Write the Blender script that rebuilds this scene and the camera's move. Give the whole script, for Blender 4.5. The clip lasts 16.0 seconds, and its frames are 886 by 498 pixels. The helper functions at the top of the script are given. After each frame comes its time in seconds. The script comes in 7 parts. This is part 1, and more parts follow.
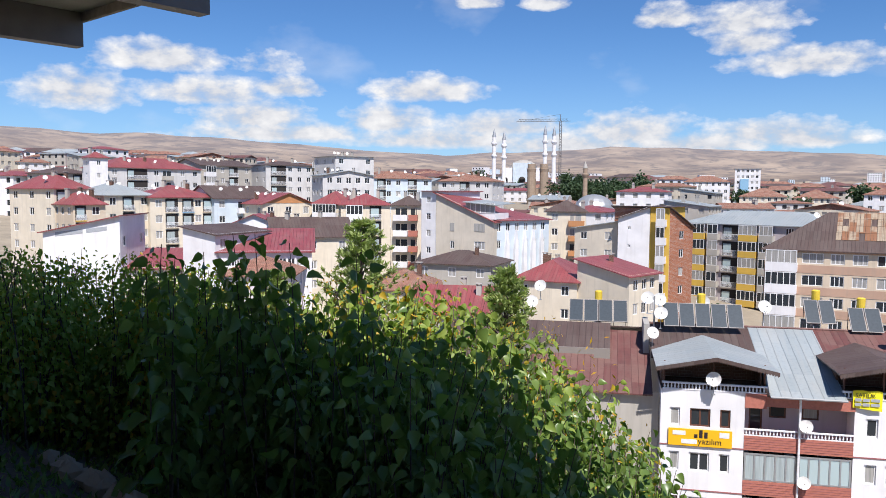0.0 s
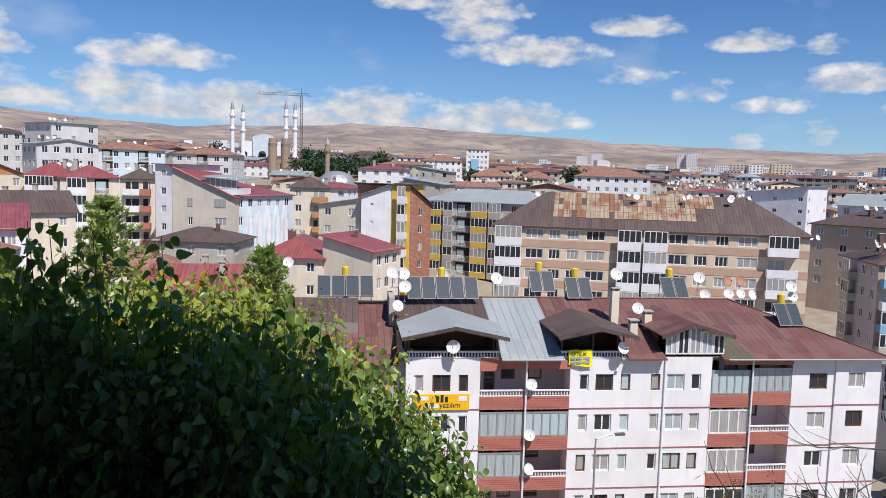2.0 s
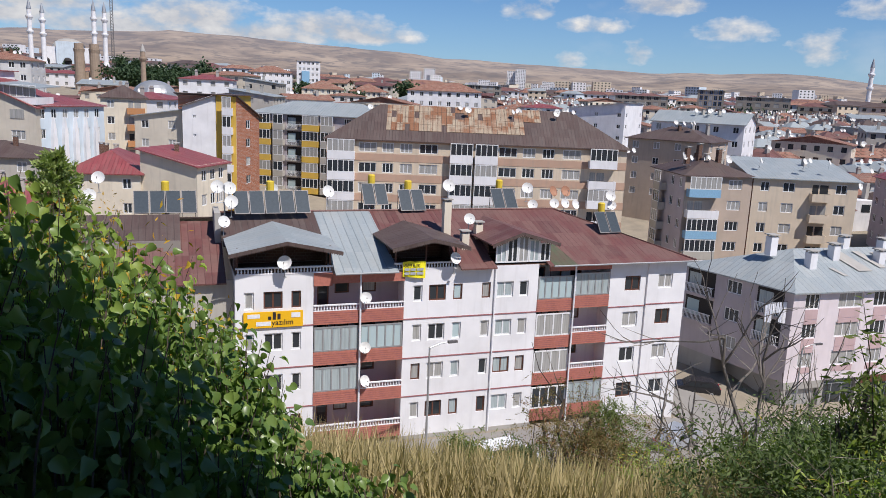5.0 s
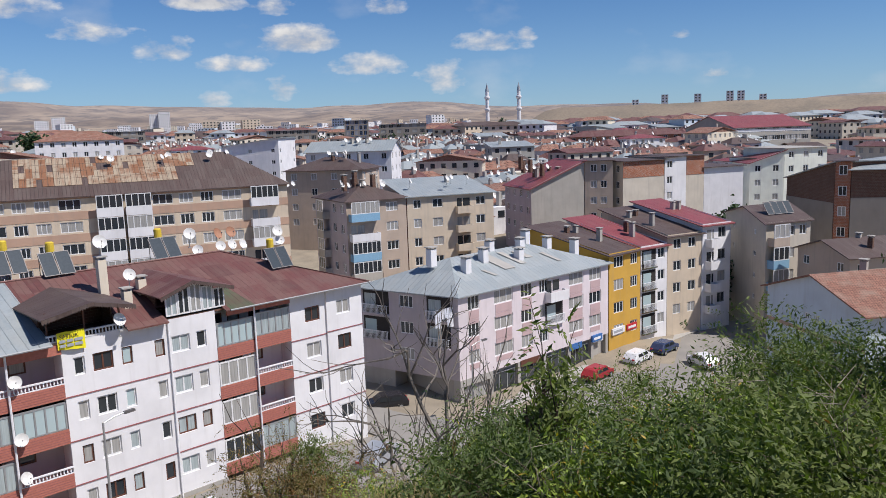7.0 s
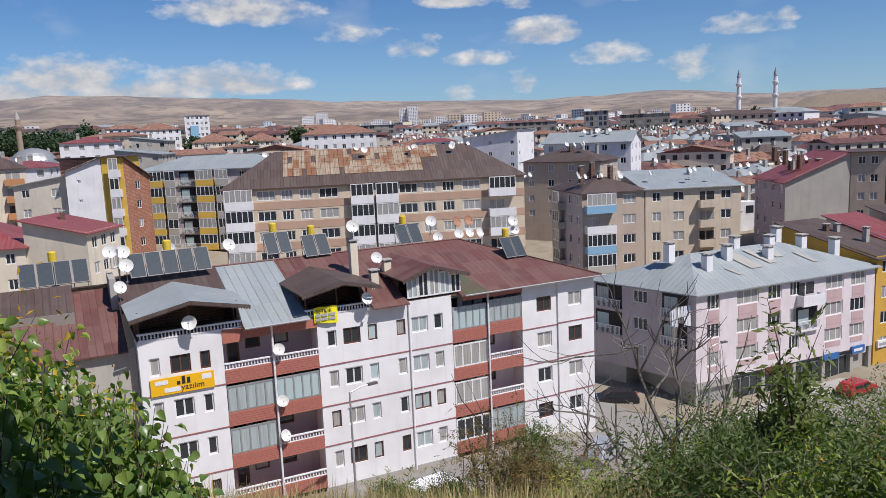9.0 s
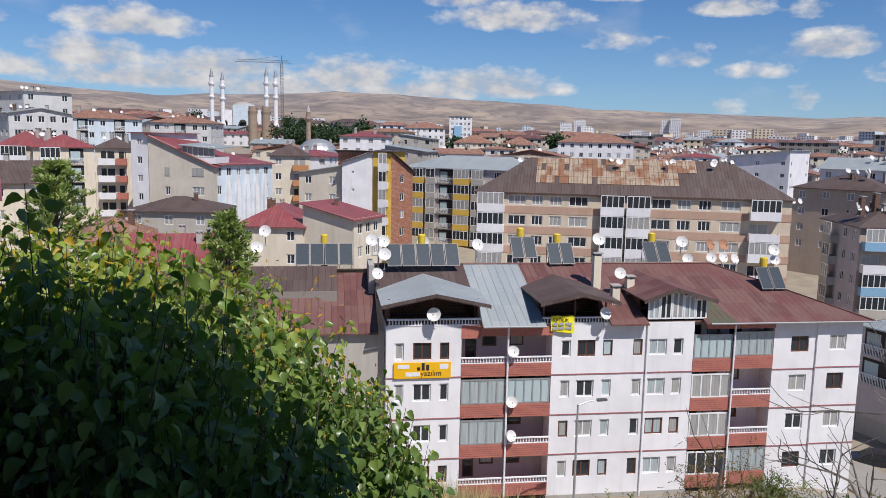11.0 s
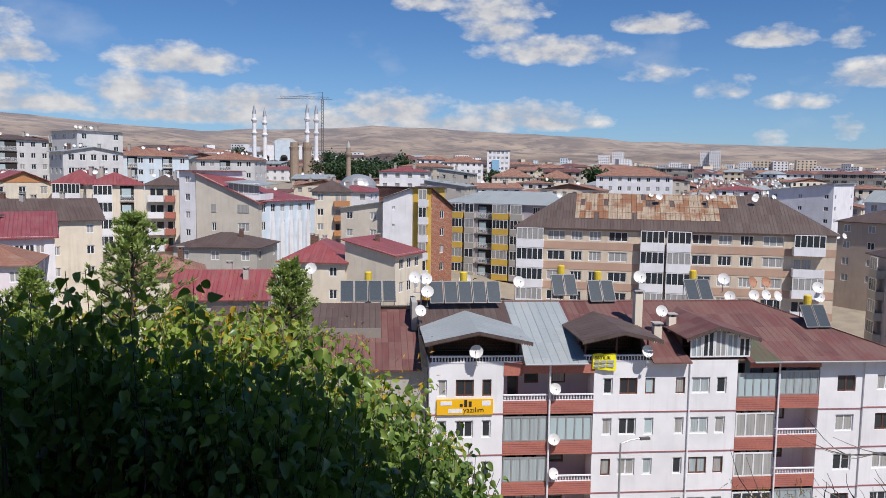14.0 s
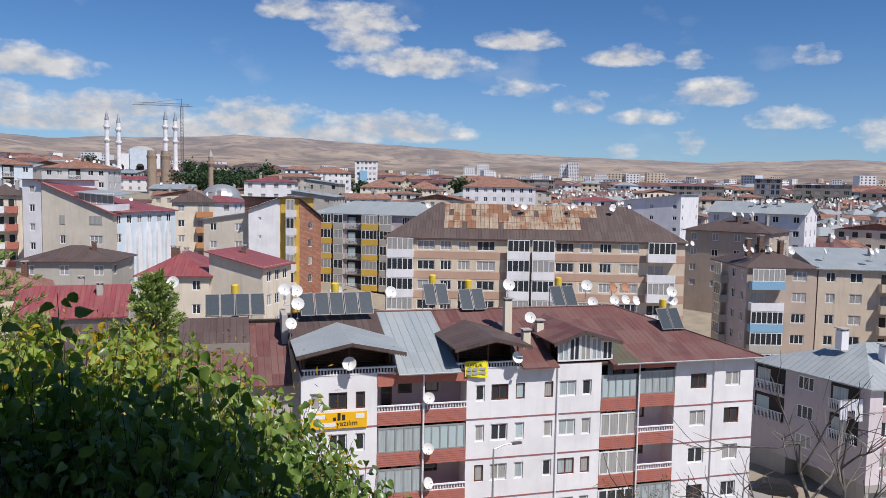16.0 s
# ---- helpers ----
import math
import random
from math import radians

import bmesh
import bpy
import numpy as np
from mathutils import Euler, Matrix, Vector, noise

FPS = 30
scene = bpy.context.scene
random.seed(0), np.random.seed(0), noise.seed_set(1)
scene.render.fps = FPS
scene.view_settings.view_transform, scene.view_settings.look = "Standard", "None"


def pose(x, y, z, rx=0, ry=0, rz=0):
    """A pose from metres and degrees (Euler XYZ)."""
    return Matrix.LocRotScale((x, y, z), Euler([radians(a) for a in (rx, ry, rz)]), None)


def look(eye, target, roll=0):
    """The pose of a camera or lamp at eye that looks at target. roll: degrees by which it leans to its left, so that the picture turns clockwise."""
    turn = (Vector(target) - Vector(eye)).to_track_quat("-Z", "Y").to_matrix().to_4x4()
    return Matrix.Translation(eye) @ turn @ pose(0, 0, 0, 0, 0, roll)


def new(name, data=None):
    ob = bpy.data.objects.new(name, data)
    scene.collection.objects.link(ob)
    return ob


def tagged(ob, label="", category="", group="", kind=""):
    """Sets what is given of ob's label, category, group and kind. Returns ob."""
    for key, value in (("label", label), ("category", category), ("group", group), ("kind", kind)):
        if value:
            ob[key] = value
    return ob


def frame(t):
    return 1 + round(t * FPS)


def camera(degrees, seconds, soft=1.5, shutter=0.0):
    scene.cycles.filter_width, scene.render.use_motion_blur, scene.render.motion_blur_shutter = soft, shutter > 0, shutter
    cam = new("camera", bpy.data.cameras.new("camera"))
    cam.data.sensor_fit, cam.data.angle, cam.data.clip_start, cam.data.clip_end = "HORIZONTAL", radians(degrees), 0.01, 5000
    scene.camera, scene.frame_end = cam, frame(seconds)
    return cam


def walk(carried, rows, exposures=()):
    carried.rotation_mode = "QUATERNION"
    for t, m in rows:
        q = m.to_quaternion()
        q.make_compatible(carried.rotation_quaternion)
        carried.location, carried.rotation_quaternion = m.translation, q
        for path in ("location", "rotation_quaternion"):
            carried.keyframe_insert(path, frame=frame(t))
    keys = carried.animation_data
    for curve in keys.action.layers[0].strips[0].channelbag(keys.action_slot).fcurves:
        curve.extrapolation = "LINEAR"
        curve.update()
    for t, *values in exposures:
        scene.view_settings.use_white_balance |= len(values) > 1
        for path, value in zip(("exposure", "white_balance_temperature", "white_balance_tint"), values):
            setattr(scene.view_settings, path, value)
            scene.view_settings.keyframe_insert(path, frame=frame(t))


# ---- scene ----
cam = camera(59.8, 16.0, soft=0.8)
PATH = [
    (0, (-0.82, 0.407, 0.093), (-1.238, 2.357, -0.053), 0.4),
    (0.5, (-0.805, 0.452, 0.052), (-1.045, 2.432, -0.095), 0.8),
    (1, (-0.948, 0.356, 0.03), (-1.032, 2.348, -0.126), 1.1),
    (1.5, (-1.078, 0.139, 0.112), (-1.012, 2.131, -0.055), 1.3),
    (2, (-1.255, 0.025, 0.184), (-1.011, 2.001, -0.013), 1.6),
    (2.5, (-1.35, 0.151, 0.194), (-0.931, 2.09, -0.059), 2.4),
    (3, (-1.494, 0.512, 0.205), (-0.951, 2.399, -0.175), 3.0),
    (5.3, (-0.817, 0.933, -0.221), (-0.112, 2.761, -0.62), 2.1),
    (5.5, (-0.899, 0.943, -0.204), (-0.112, 2.74, -0.597), 1.7),
    (6, (-0.831, 1.286, -0.276), (0.209, 2.952, -0.649), -0.8),
    (6.5, (-0.736, 1.343, -0.274), (0.535, 2.857, -0.578), -1.0),
    (7, (-0.69, 1.321, -0.276), (0.682, 2.744, -0.579), -1.9),
    (7.5, (-0.724, 1.328, -0.299), (0.646, 2.754, -0.599), -2.5),
    (8, (-0.772, 1.283, -0.295), (0.549, 2.753, -0.596), -3.1),
    (8.5, (-0.822, 1.114, -0.265), (0.272, 2.762, -0.562), -2.5),
    (9, (-0.699, 1.162, -0.286), (0.181, 2.933, -0.588), -2.5),
    (9.5, (-0.704, 1.172, -0.292), (0.1, 2.978, -0.597), -2.0),
    (10, (-0.62, 1.234, -0.276), (0.019, 3.104, -0.583), -1.1),
    (10.2, (-0.6, 1.226, -0.268), (-0.051, 3.125, -0.572), -0.5),
    (12.3, (-1.306, 0.011, 0.463), (-1.155, 1.991, 0.225), 1.7),
    (12.5, (-1.311, -0.036, 0.472), (-1.156, 1.946, 0.248), 1.7),
    (13, (-1.296, -0.006, 0.482), (-1.128, 1.976, 0.273), 1.6),
    (13.5, (-1.308, 0.054, 0.49), (-1.127, 2.035, 0.286), 1.5),
    (14, (-1.285, -0.039, 0.475), (-1.097, 1.943, 0.279), 0.8),
    (14.5, (-1.352, -0.066, 0.51), (-1.138, 1.913, 0.317), 0.7),
    (15, (-1.408, -0.031, 0.479), (-1.139, 1.943, 0.3), 0.8),
    (15.5, (-1.474, 0.163, 0.439), (-1.022, 2.104, 0.272), 1.0),
    (16, (-1.472, 0.306, 0.401), (-0.949, 2.23, 0.238), 1.0),
]
walk(cam, [(t, look(eye, target, roll)) for t, eye, target, roll in PATH],
     [(0, .38), (.5, .24), (1, .2), (2.5, .12), (5.5, .03), (7, -.01), (10, -.05), (12.5, .0), (16, .0)])

# ---- world, sun, exposure ----
SUN_AZ, SUN_EL = radians(26), radians(56)
SUN_TO = Vector((math.sin(SUN_AZ) * math.cos(SUN_EL), -math.cos(SUN_AZ) * math.cos(SUN_EL), math.sin(SUN_EL)))
scene.view_settings.exposure = 0.0


def link(tree, a, b):
    tree.links.new(a, b)


def math_node(tree, op, a, b=None, c=None, clamp=False):
    n = tree.nodes.new("ShaderNodeMath")
    n.operation, n.use_clamp = op, clamp
    for i, v in enumerate((a, b, c)):
        if v is None:
            continue
        if isinstance(v, (int, float)):
            n.inputs[i].default_value = v
        else:
            tree.links.new(v, n.inputs[i])
    return n.outputs[0]


def mix_into(tree, factor, a, colour):
    n = tree.nodes.new("ShaderNodeMix")
    n.data_type = "RGBA"
    tree.links.new(factor, n.inputs["Factor"])
    tree.links.new(a, n.inputs["A"])
    n.inputs["B"].default_value = colour
    return n.outputs["Result"]


# clouds: azimuth to the right, elevation, half width, half height (degrees)
CLOUDS = [
    (-32, 9.3, 4.2, 1.12), (-24.7, 9.1, 2.5, .74), (-23.5, 7.6, 2.7, .79), (-37.3, 6.9, 3.6, 1.46), (-29, 7.1, 4.8, 1.06), (-25.8, 5.6, 4.3, 1.19),
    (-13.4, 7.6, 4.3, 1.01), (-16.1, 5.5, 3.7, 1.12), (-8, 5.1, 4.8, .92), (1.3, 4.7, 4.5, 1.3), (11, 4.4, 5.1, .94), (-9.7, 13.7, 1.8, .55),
    (-4.8, 13.6, 1.6, .64), (3.8, 12.4, 2.3, .89), (8.8, 11.9, 3.4, 1.09), (9.1, 10.5, 2.7, 1.01), (13, 9, 4.8, 1.05),
    (-24, 4.4, 7, .8), (-12, 4.1, 8, .85), (-3, 3.7, 7, .8), (6, 3.7, 6, .75), (13, 3.9, 4, .7),
]
SMALL_CLOUDS = [
    (20.4, 7.3, 2, .61), (25.1, 6.2, 1.8, .85), (29.5, 5.1, 2.3, .5), (34.2, 6.8, 2.9, .9), (39, 5, 2.4, .75), (32.8, 3.5, .9, .89), (44.3, 4, 1.6, 1.1), (47.8, 6.3, 2.4, .64),
    (50.5, 6.7, .7, .48), (40.5, 9, 1.1, .67), (32.6, 9.1, 1.4, .65), (27.9, 9.4, 2.6, .69), (61, 6.2, .8, .37), (63.5, 3.3, 1, .3), (28, 2.7, 1, .49), (20.5, 10.6, 3.0, .7),
]


def build_world():
    world = bpy.data.worlds.new("sky")
    scene.world = world
    world.use_nodes = True
    t = world.node_tree
    t.nodes.clear()
    out = t.nodes.new("ShaderNodeOutputWorld")
    bg = t.nodes.new("ShaderNodeBackground")
    sky = t.nodes.new("ShaderNodeTexSky")
    sky.sky_type, sky.sun_disc = "NISHITA", False
    sky.sun_elevation, sky.sun_rotation = SUN_EL, math.pi - SUN_AZ
    sky.altitude, sky.air_density, sky.dust_density, sky.ozone_density = 1250, 1.0, 0.15, 3.0
    co = t.nodes.new("ShaderNodeTexCoord")
    sep = t.nodes.new("ShaderNodeSeparateXYZ")
    link(t, co.outputs["Generated"], sep.inputs[0])
    x, y, z = sep.outputs
    az = math_node(t, "MULTIPLY", math_node(t, "ARCTAN2", x, y), 57.2958)
    el = math_node(t, "MULTIPLY", math_node(t, "ARCSINE", z), 57.2958)
    comb = t.nodes.new("ShaderNodeCombineXYZ")
    link(t, az, comb.inputs[0])
    link(t, math_node(t, "MULTIPLY", el, 1.7), comb.inputs[1])
    big = t.nodes.new("ShaderNodeTexNoise")
    big.inputs["Scale"].default_value, big.inputs["Detail"].default_value, big.inputs["Roughness"].default_value = 0.5, 8, 0.55
    link(t, comb.outputs[0], big.inputs["Vector"])
    puff = math_node(t, "MULTIPLY", math_node(t, "SUBTRACT", big.outputs["Fac"], 0.5), 2.9)
    total = None
    for a, e, w, h in CLOUDS + SMALL_CLOUDS:
        w, h = w * 1.15, h * 1.25
        # flat below, heaped above
        dx = math_node(t, "MULTIPLY", math_node(t, "SUBTRACT", az, a), 1.0 / w)
        up = math_node(t, "SUBTRACT", el, e - 0.35 * h)
        top = math_node(t, "MULTIPLY", math_node(t, "MAXIMUM", up, 0.0), 1.0 / (1.25 * h))
        low = math_node(t, "MULTIPLY", math_node(t, "MINIMUM", up, 0.0), 1.0 / (0.55 * h))
        r2 = math_node(t, "MULTIPLY_ADD", dx, dx, math_node(t, "MULTIPLY_ADD", top, top, math_node(t, "MULTIPLY", low, low)))
        d = math_node(t, "MULTIPLY", math_node(t, "SUBTRACT", 1.0, r2), 1.0 if w > 2.95 or e > 9.3 else 0.55)
        total = d if total is None else math_node(t, "SMOOTH_MAX", total, d, 0.25)
    total = math_node(t, "MAXIMUM", total, -1.6)
    mask = math_node(t, "MULTIPLY", math_node(t, "ADD", total, puff), 1.05, clamp=True)
    fine = t.nodes.new("ShaderNodeTexNoise")
    fine.inputs["Scale"].default_value, fine.inputs["Detail"].default_value = 0.11, 7
    link(t, comb.outputs[0], fine.inputs["Vector"])
    wisp = math_node(t, "MULTIPLY", math_node(t, "SUBTRACT", fine.outputs["Fac"], 0.56), 1.5, clamp=True)
    mask = math_node(t, "MAXIMUM", mask, wisp)
    # shade of the cloud: bright heaps, greyer undersides
    body = math_node(t, "MULTIPLY_ADD", big.outputs["Fac"], 0.9, math_node(t, "MULTIPLY", total, -0.12))
    ramp = t.nodes.new("ShaderNodeValToRGB")
    ramp.color_ramp.elements[0].position, ramp.color_ramp.elements[0].color = 0.25, (6.8, 7.1, 7.9, 1)
    ramp.color_ramp.elements[1].position, ramp.color_ramp.elements[1].color = 0.62, (11.0, 10.9, 10.9, 1)
    link(t, body, ramp.inputs[0])
    mix = t.nodes.new("ShaderNodeMix")
    mix.data_type = "RGBA"
    link(t, mask, mix.inputs["Factor"])
    tint = t.nodes.new("ShaderNodeMix")
    tint.data_type, tint.blend_type = "RGBA", "MULTIPLY"
    tint.inputs["Factor"].default_value = 1.0
    tint.inputs["B"].default_value = (0.64, 0.96, 1.32, 1)
    link(t, sky.outputs[0], tint.inputs["A"])
    # paler air towards the horizon
    pale = math_node(t, "SUBTRACT", 1.0, math_node(t, "MULTIPLY", math_node(t, "MAXIMUM", el, 0.0), 1 / 13.0), clamp=True)
    air = mix_into(t, math_node(t, "MULTIPLY", math_node(t, "MULTIPLY", pale, pale), 0.5), tint.outputs["Result"], (5.6, 7.3, 9.4, 1))
    link(t, air, mix.inputs["A"])
    link(t, ramp.outputs[0], mix.inputs["B"])
    link(t, mix.outputs["Result"], bg.inputs["Color"])
    bg.inputs["Strength"].default_value = 0.071
    link(t, bg.outputs[0], out.inputs["Surface"])


build_world()
sun_data = bpy.data.lights.new("sun", "SUN")
sun_data.energy, sun_data.angle, sun_data.color = 5.0, radians(0.5), (1.0, 0.948, 0.915)
sun = new("sun", sun_data)
sun.matrix_world = look(SUN_TO * 100, (0, 0, 0))


# ---- materials ----
def material(name):
    m = bpy.data.materials.new(name)
    m.use_nodes = True
    t = m.node_tree
    return m, t, t.nodes["Principled BSDF"]


def noise_node(t, scale, detail=4, vector=None, rough=0.55):
    n = t.nodes.new("ShaderNodeTexNoise")
    n.inputs["Scale"].default_value, n.inputs["Detail"].default_value, n.inputs["Roughness"].default_value = scale, detail, rough
    if vector is not None:
        link(t, vector, n.inputs["Vector"])
    return n


def place_node(t, sx=1.0, sy=1.0, sz=1.0):
    g = t.nodes.new("ShaderNodeNewGeometry")
    m = t.nodes.new("ShaderNodeMapping")
    m.inputs["Scale"].default_value = (sx, sy, sz)
    link(t, g.outputs["Position"], m.inputs["Vector"])
    return m.outputs[0]


def mix_rgb(t, fac, a, b, mode="MIX"):
    n = t.nodes.new("ShaderNodeMix")
    n.data_type, n.blend_type = "RGBA", mode
    for key, v in (("Factor", fac), ("A", a), ("B", b)):
        s = n.inputs[key]
        if isinstance(v, (int, float)):
            s.default_value = v
        elif isinstance(v, tuple):
            s.default_value = (*v[:3], 1)
        else:
            link(t, v, s)
    return n.outputs["Result"]


def bump_node(t, height, strength, distance, bsdf):
    b = t.nodes.new("ShaderNodeBump")
    b.inputs["Strength"].default_value, b.inputs["Distance"].default_value = strength, distance
    link(t, height, b.inputs["Height"])
    link(t, b.outputs[0], bsdf.inputs["Normal"])


def steps(t, value, lo, hi):
    n = t.nodes.new("ShaderNodeMapRange")
    n.inputs["From Min"].default_value, n.inputs["From Max"].default_value = lo, hi
    link(t, value, n.inputs["Value"])
    return n.outputs[0]


def darker(c, k):
    return tuple(v * k for v in c)


def plaster(name, col, stain=0.35, dirt=(0.30, 0.27, 0.23)):
    """Painted render: blotches, rain streaks down the wall, fine grain."""
    m, t, b = material(name)
    blotch = noise_node(t, 0.45, 5, place_node(t))
    streak = noise_node(t, 1.0, 4, place_node(t, 2.2, 2.2, 0.18))
    grain = noise_node(t, 14, 3, place_node(t))
    c = mix_rgb(t, steps(t, blotch.outputs["Fac"], 0.35, 0.7), col, darker(col, 0.86))
    c = mix_rgb(t, math_node(t, "MULTIPLY", steps(t, streak.outputs["Fac"], 0.52, 0.75), stain), c, dirt)
    link(t, c, b.inputs["Base Color"])
    b.inputs["Roughness"].default_value = 0.88
    bump_node(t, grain.outputs["Fac"], 0.25, 0.02, b)
    return m


def sheet_roof(name, col, rust=0.0, rib=0.5, rough=0.5, metal=0.0, patch=(0.28, 0.12, 0.07), light=None):
    """Sheet-metal roofing with ribs running up the slope, faded and stained."""
    m, t, b = material(name)
    uv = t.nodes.new("ShaderNodeUVMap")
    sep = t.nodes.new("ShaderNodeSeparateXYZ")
    link(t, uv.outputs[0], sep.inputs[0])
    saw = math_node(t, "FRACT", math_node(t, "DIVIDE", sep.outputs[0], rib))
    seam = math_node(t, "LESS_THAN", saw, 0.09)
    sheet = math_node(t, "FLOOR", math_node(t, "DIVIDE", sep.outputs[0], rib * 2))
    course = math_node(t, "FLOOR", math_node(t, "DIVIDE", sep.outputs[1], 2.1))
    comb = t.nodes.new("ShaderNodeCombineXYZ")
    link(t, sheet, comb.inputs[0])
    link(t, course, comb.inputs[1])
    white = t.nodes.new("ShaderNodeTexWhiteNoise")
    link(t, comb.outputs[0], white.inputs[0])
    blotch = noise_node(t, 0.5, 6, place_node(t))
    fine = noise_node(t, 5.0, 4, place_node(t))
    c = mix_rgb(t, white.outputs["Value"], darker(col, 0.93), darker(col, 1.06))
    c = mix_rgb(t, steps(t, blotch.outputs["Fac"], 0.45, 0.75), c, light or darker(col, 0.68))
    if rust:
        r = math_node(t, "MULTIPLY", steps(t, math_node(t, "MULTIPLY_ADD", white.outputs["Value"], 0.35, blotch.outputs["Fac"]), 0.58, 0.78), rust)
        c = mix_rgb(t, r, c, patch)
    c = mix_rgb(t, math_node(t, "MULTIPLY", steps(t, fine.outputs["Fac"], 0.5, 0.8), 0.4), c, darker(col, 0.55))
    c = mix_rgb(t, math_node(t, "MULTIPLY", seam, 0.55), c, darker(col, 0.5))
    streak = noise_node(t, 1.0, 4, None)
    stretch = t.nodes.new("ShaderNodeMapping")
    stretch.inputs["Scale"].default_value = (2.6, 0.22, 1)
    link(t, uv.outputs[0], stretch.inputs["Vector"])
    link(t, stretch.outputs[0], streak.inputs["Vector"])
    c = mix_rgb(t, math_node(t, "MULTIPLY", steps(t, streak.outputs["Fac"], 0.45, 0.7), 0.5), c, darker(patch, 0.9))
    link(t, c, b.inputs["Base Color"])
    b.inputs["Roughness"].default_value, b.inputs["Metallic"].default_value = rough, metal
    bump_node(t, math_node(t, "MULTIPLY_ADD", fine.outputs["Fac"], 0.15, seam), 0.9, 0.05, b)
    return m


def tile_roof(name, col):
    """Clay tiles in rows."""
    m, t, b = material(name)
    uv = t.nodes.new("ShaderNodeUVMap")
    br = t.nodes.new("ShaderNodeTexBrick")
    br.inputs["Scale"].default_value = 1.0
    br.inputs["Brick Width"].default_value, br.inputs["Row Height"].default_value = 0.24, 0.34
    br.inputs["Mortar Size"].default_value = 0.02
    br.inputs["Color1"].default_value, br.inputs["Color2"].default_value = (*col, 1), (*darker(col, 0.72), 1)
    br.inputs["Mortar"].default_value = (*darker(col, 0.35), 1)
    link(t, uv.outputs[0], br.inputs["Vector"])
    blotch = noise_node(t, 0.8, 6, place_node(t))
    c = mix_rgb(t, math_node(t, "MULTIPLY", steps(t, blotch.outputs["Fac"], 0.45, 0.75), 0.6), br.outputs["Color"], (0.33, 0.25, 0.19))
    link(t, c, b.inputs["Base Color"])
    b.inputs["Roughness"].default_value = 0.85
    bump_node(t, br.outputs["Fac"], -0.6, 0.03, b)
    return m


def brickwork(name, col, mortar=(0.42, 0.38, 0.33)):
    m, t, b = material(name)
    uv = t.nodes.new("ShaderNodeUVMap")
    br = t.nodes.new("ShaderNodeTexBrick")
    br.inputs["Scale"].default_value = 1.0
    br.inputs["Brick Width"].default_value, br.inputs["Row Height"].default_value = 0.3, 0.2
    br.inputs["Mortar Size"].default_value = 0.012
    br.inputs["Color1"].default_value, br.inputs["Color2"].default_value = (*col, 1), (*darker(col, 0.75), 1)
    br.inputs["Mortar"].default_value = (*mortar, 1)
    link(t, uv.outputs[0], br.inputs["Vector"])
    blotch = noise_node(t, 0.6, 5, place_node(t))
    c = mix_rgb(t, math_node(t, "MULTIPLY", steps(t, blotch.outputs["Fac"], 0.42, 0.7), 0.5), br.outputs["Color"], darker(col, 0.6))
    link(t, c, b.inputs["Base Color"])
    b.inputs["Roughness"].default_value = 0.9
    bump_node(t, br.outputs["Fac"], -0.4, 0.02, b)
    return m


def paint(name, col, rough=0.6, metal=0.0, vary=0.15, spec=0.5):
    m, t, b = material(name)
    n = noise_node(t, 6, 4, place_node(t))
    c = mix_rgb(t, steps(t, n.outputs["Fac"], 0.35, 0.7), col, darker(col, 1 - vary))
    link(t, c, b.inputs["Base Color"])
    b.inputs["Roughness"].default_value, b.inputs["Metallic"].default_value = rough, metal
    b.inputs["Specular IOR Level"].default_value = spec
    return m


def pane_glass(name, dark=(0.02, 0.025, 0.03), curtain=(0.62, 0.61, 0.58), share=0.3):
    """Window panes seen from outside: dark rooms or drawn curtains behind a gloss."""
    m, t, b = material(name)
    info = t.nodes.new("ShaderNodeObjectInfo")
    # shading of curtain folds is striped into the cloth colour
    fold = noise_node(t, 1.0, 2, place_node(t, 9, 9, 0.4))
    cloth = mix_rgb(t, fold.outputs["Fac"], darker(curtain, 0.8), darker(curtain, 0.3))
    fac = math_node(t, "LESS_THAN", info.outputs["Random"], share)
    link(t, mix_rgb(t, fac, dark, cloth), b.inputs["Base Color"])
    b.inputs["Roughness"].default_value = 0.06
    b.inputs["Specular IOR Level"].default_value = 0.6
    return m


def leaf_material(name, a, bcol, warm=None, gloss=0.45, lit=0.35):
    m, t, b = material(name)
    g = t.nodes.new("ShaderNodeNewGeometry")
    r = g.outputs["Random Per Island"]
    c = mix_rgb(t, r, a, bcol)
    if warm:
        c = mix_rgb(t, math_node(t, "GREATER_THAN", r, 0.9), c, warm)
    n = noise_node(t, 0.8, 3, place_node(t))
    c = mix_rgb(t, steps(t, n.outputs["Fac"], 0.35, 0.7), c, mix_rgb(t, 0.5, c, darker(a, 0.6)))
    link(t, c, b.inputs["Base Color"])
    b.inputs["Roughness"].default_value = gloss
    tr = t.nodes.new("ShaderNodeBsdfTranslucent")
    link(t, mix_rgb(t, 1.0, c, (1.0, 1.25, 0.45), "MULTIPLY"), tr.inputs["Color"])
    ms = t.nodes.new("ShaderNodeMixShader")
    ms.inputs[0].default_value = lit
    out = t.nodes["Material Output"]
    link(t, b.outputs[0], ms.inputs[1])
    link(t, tr.outputs[0], ms.inputs[2])
    link(t, ms.outputs[0], out.inputs["Surface"])
    return m


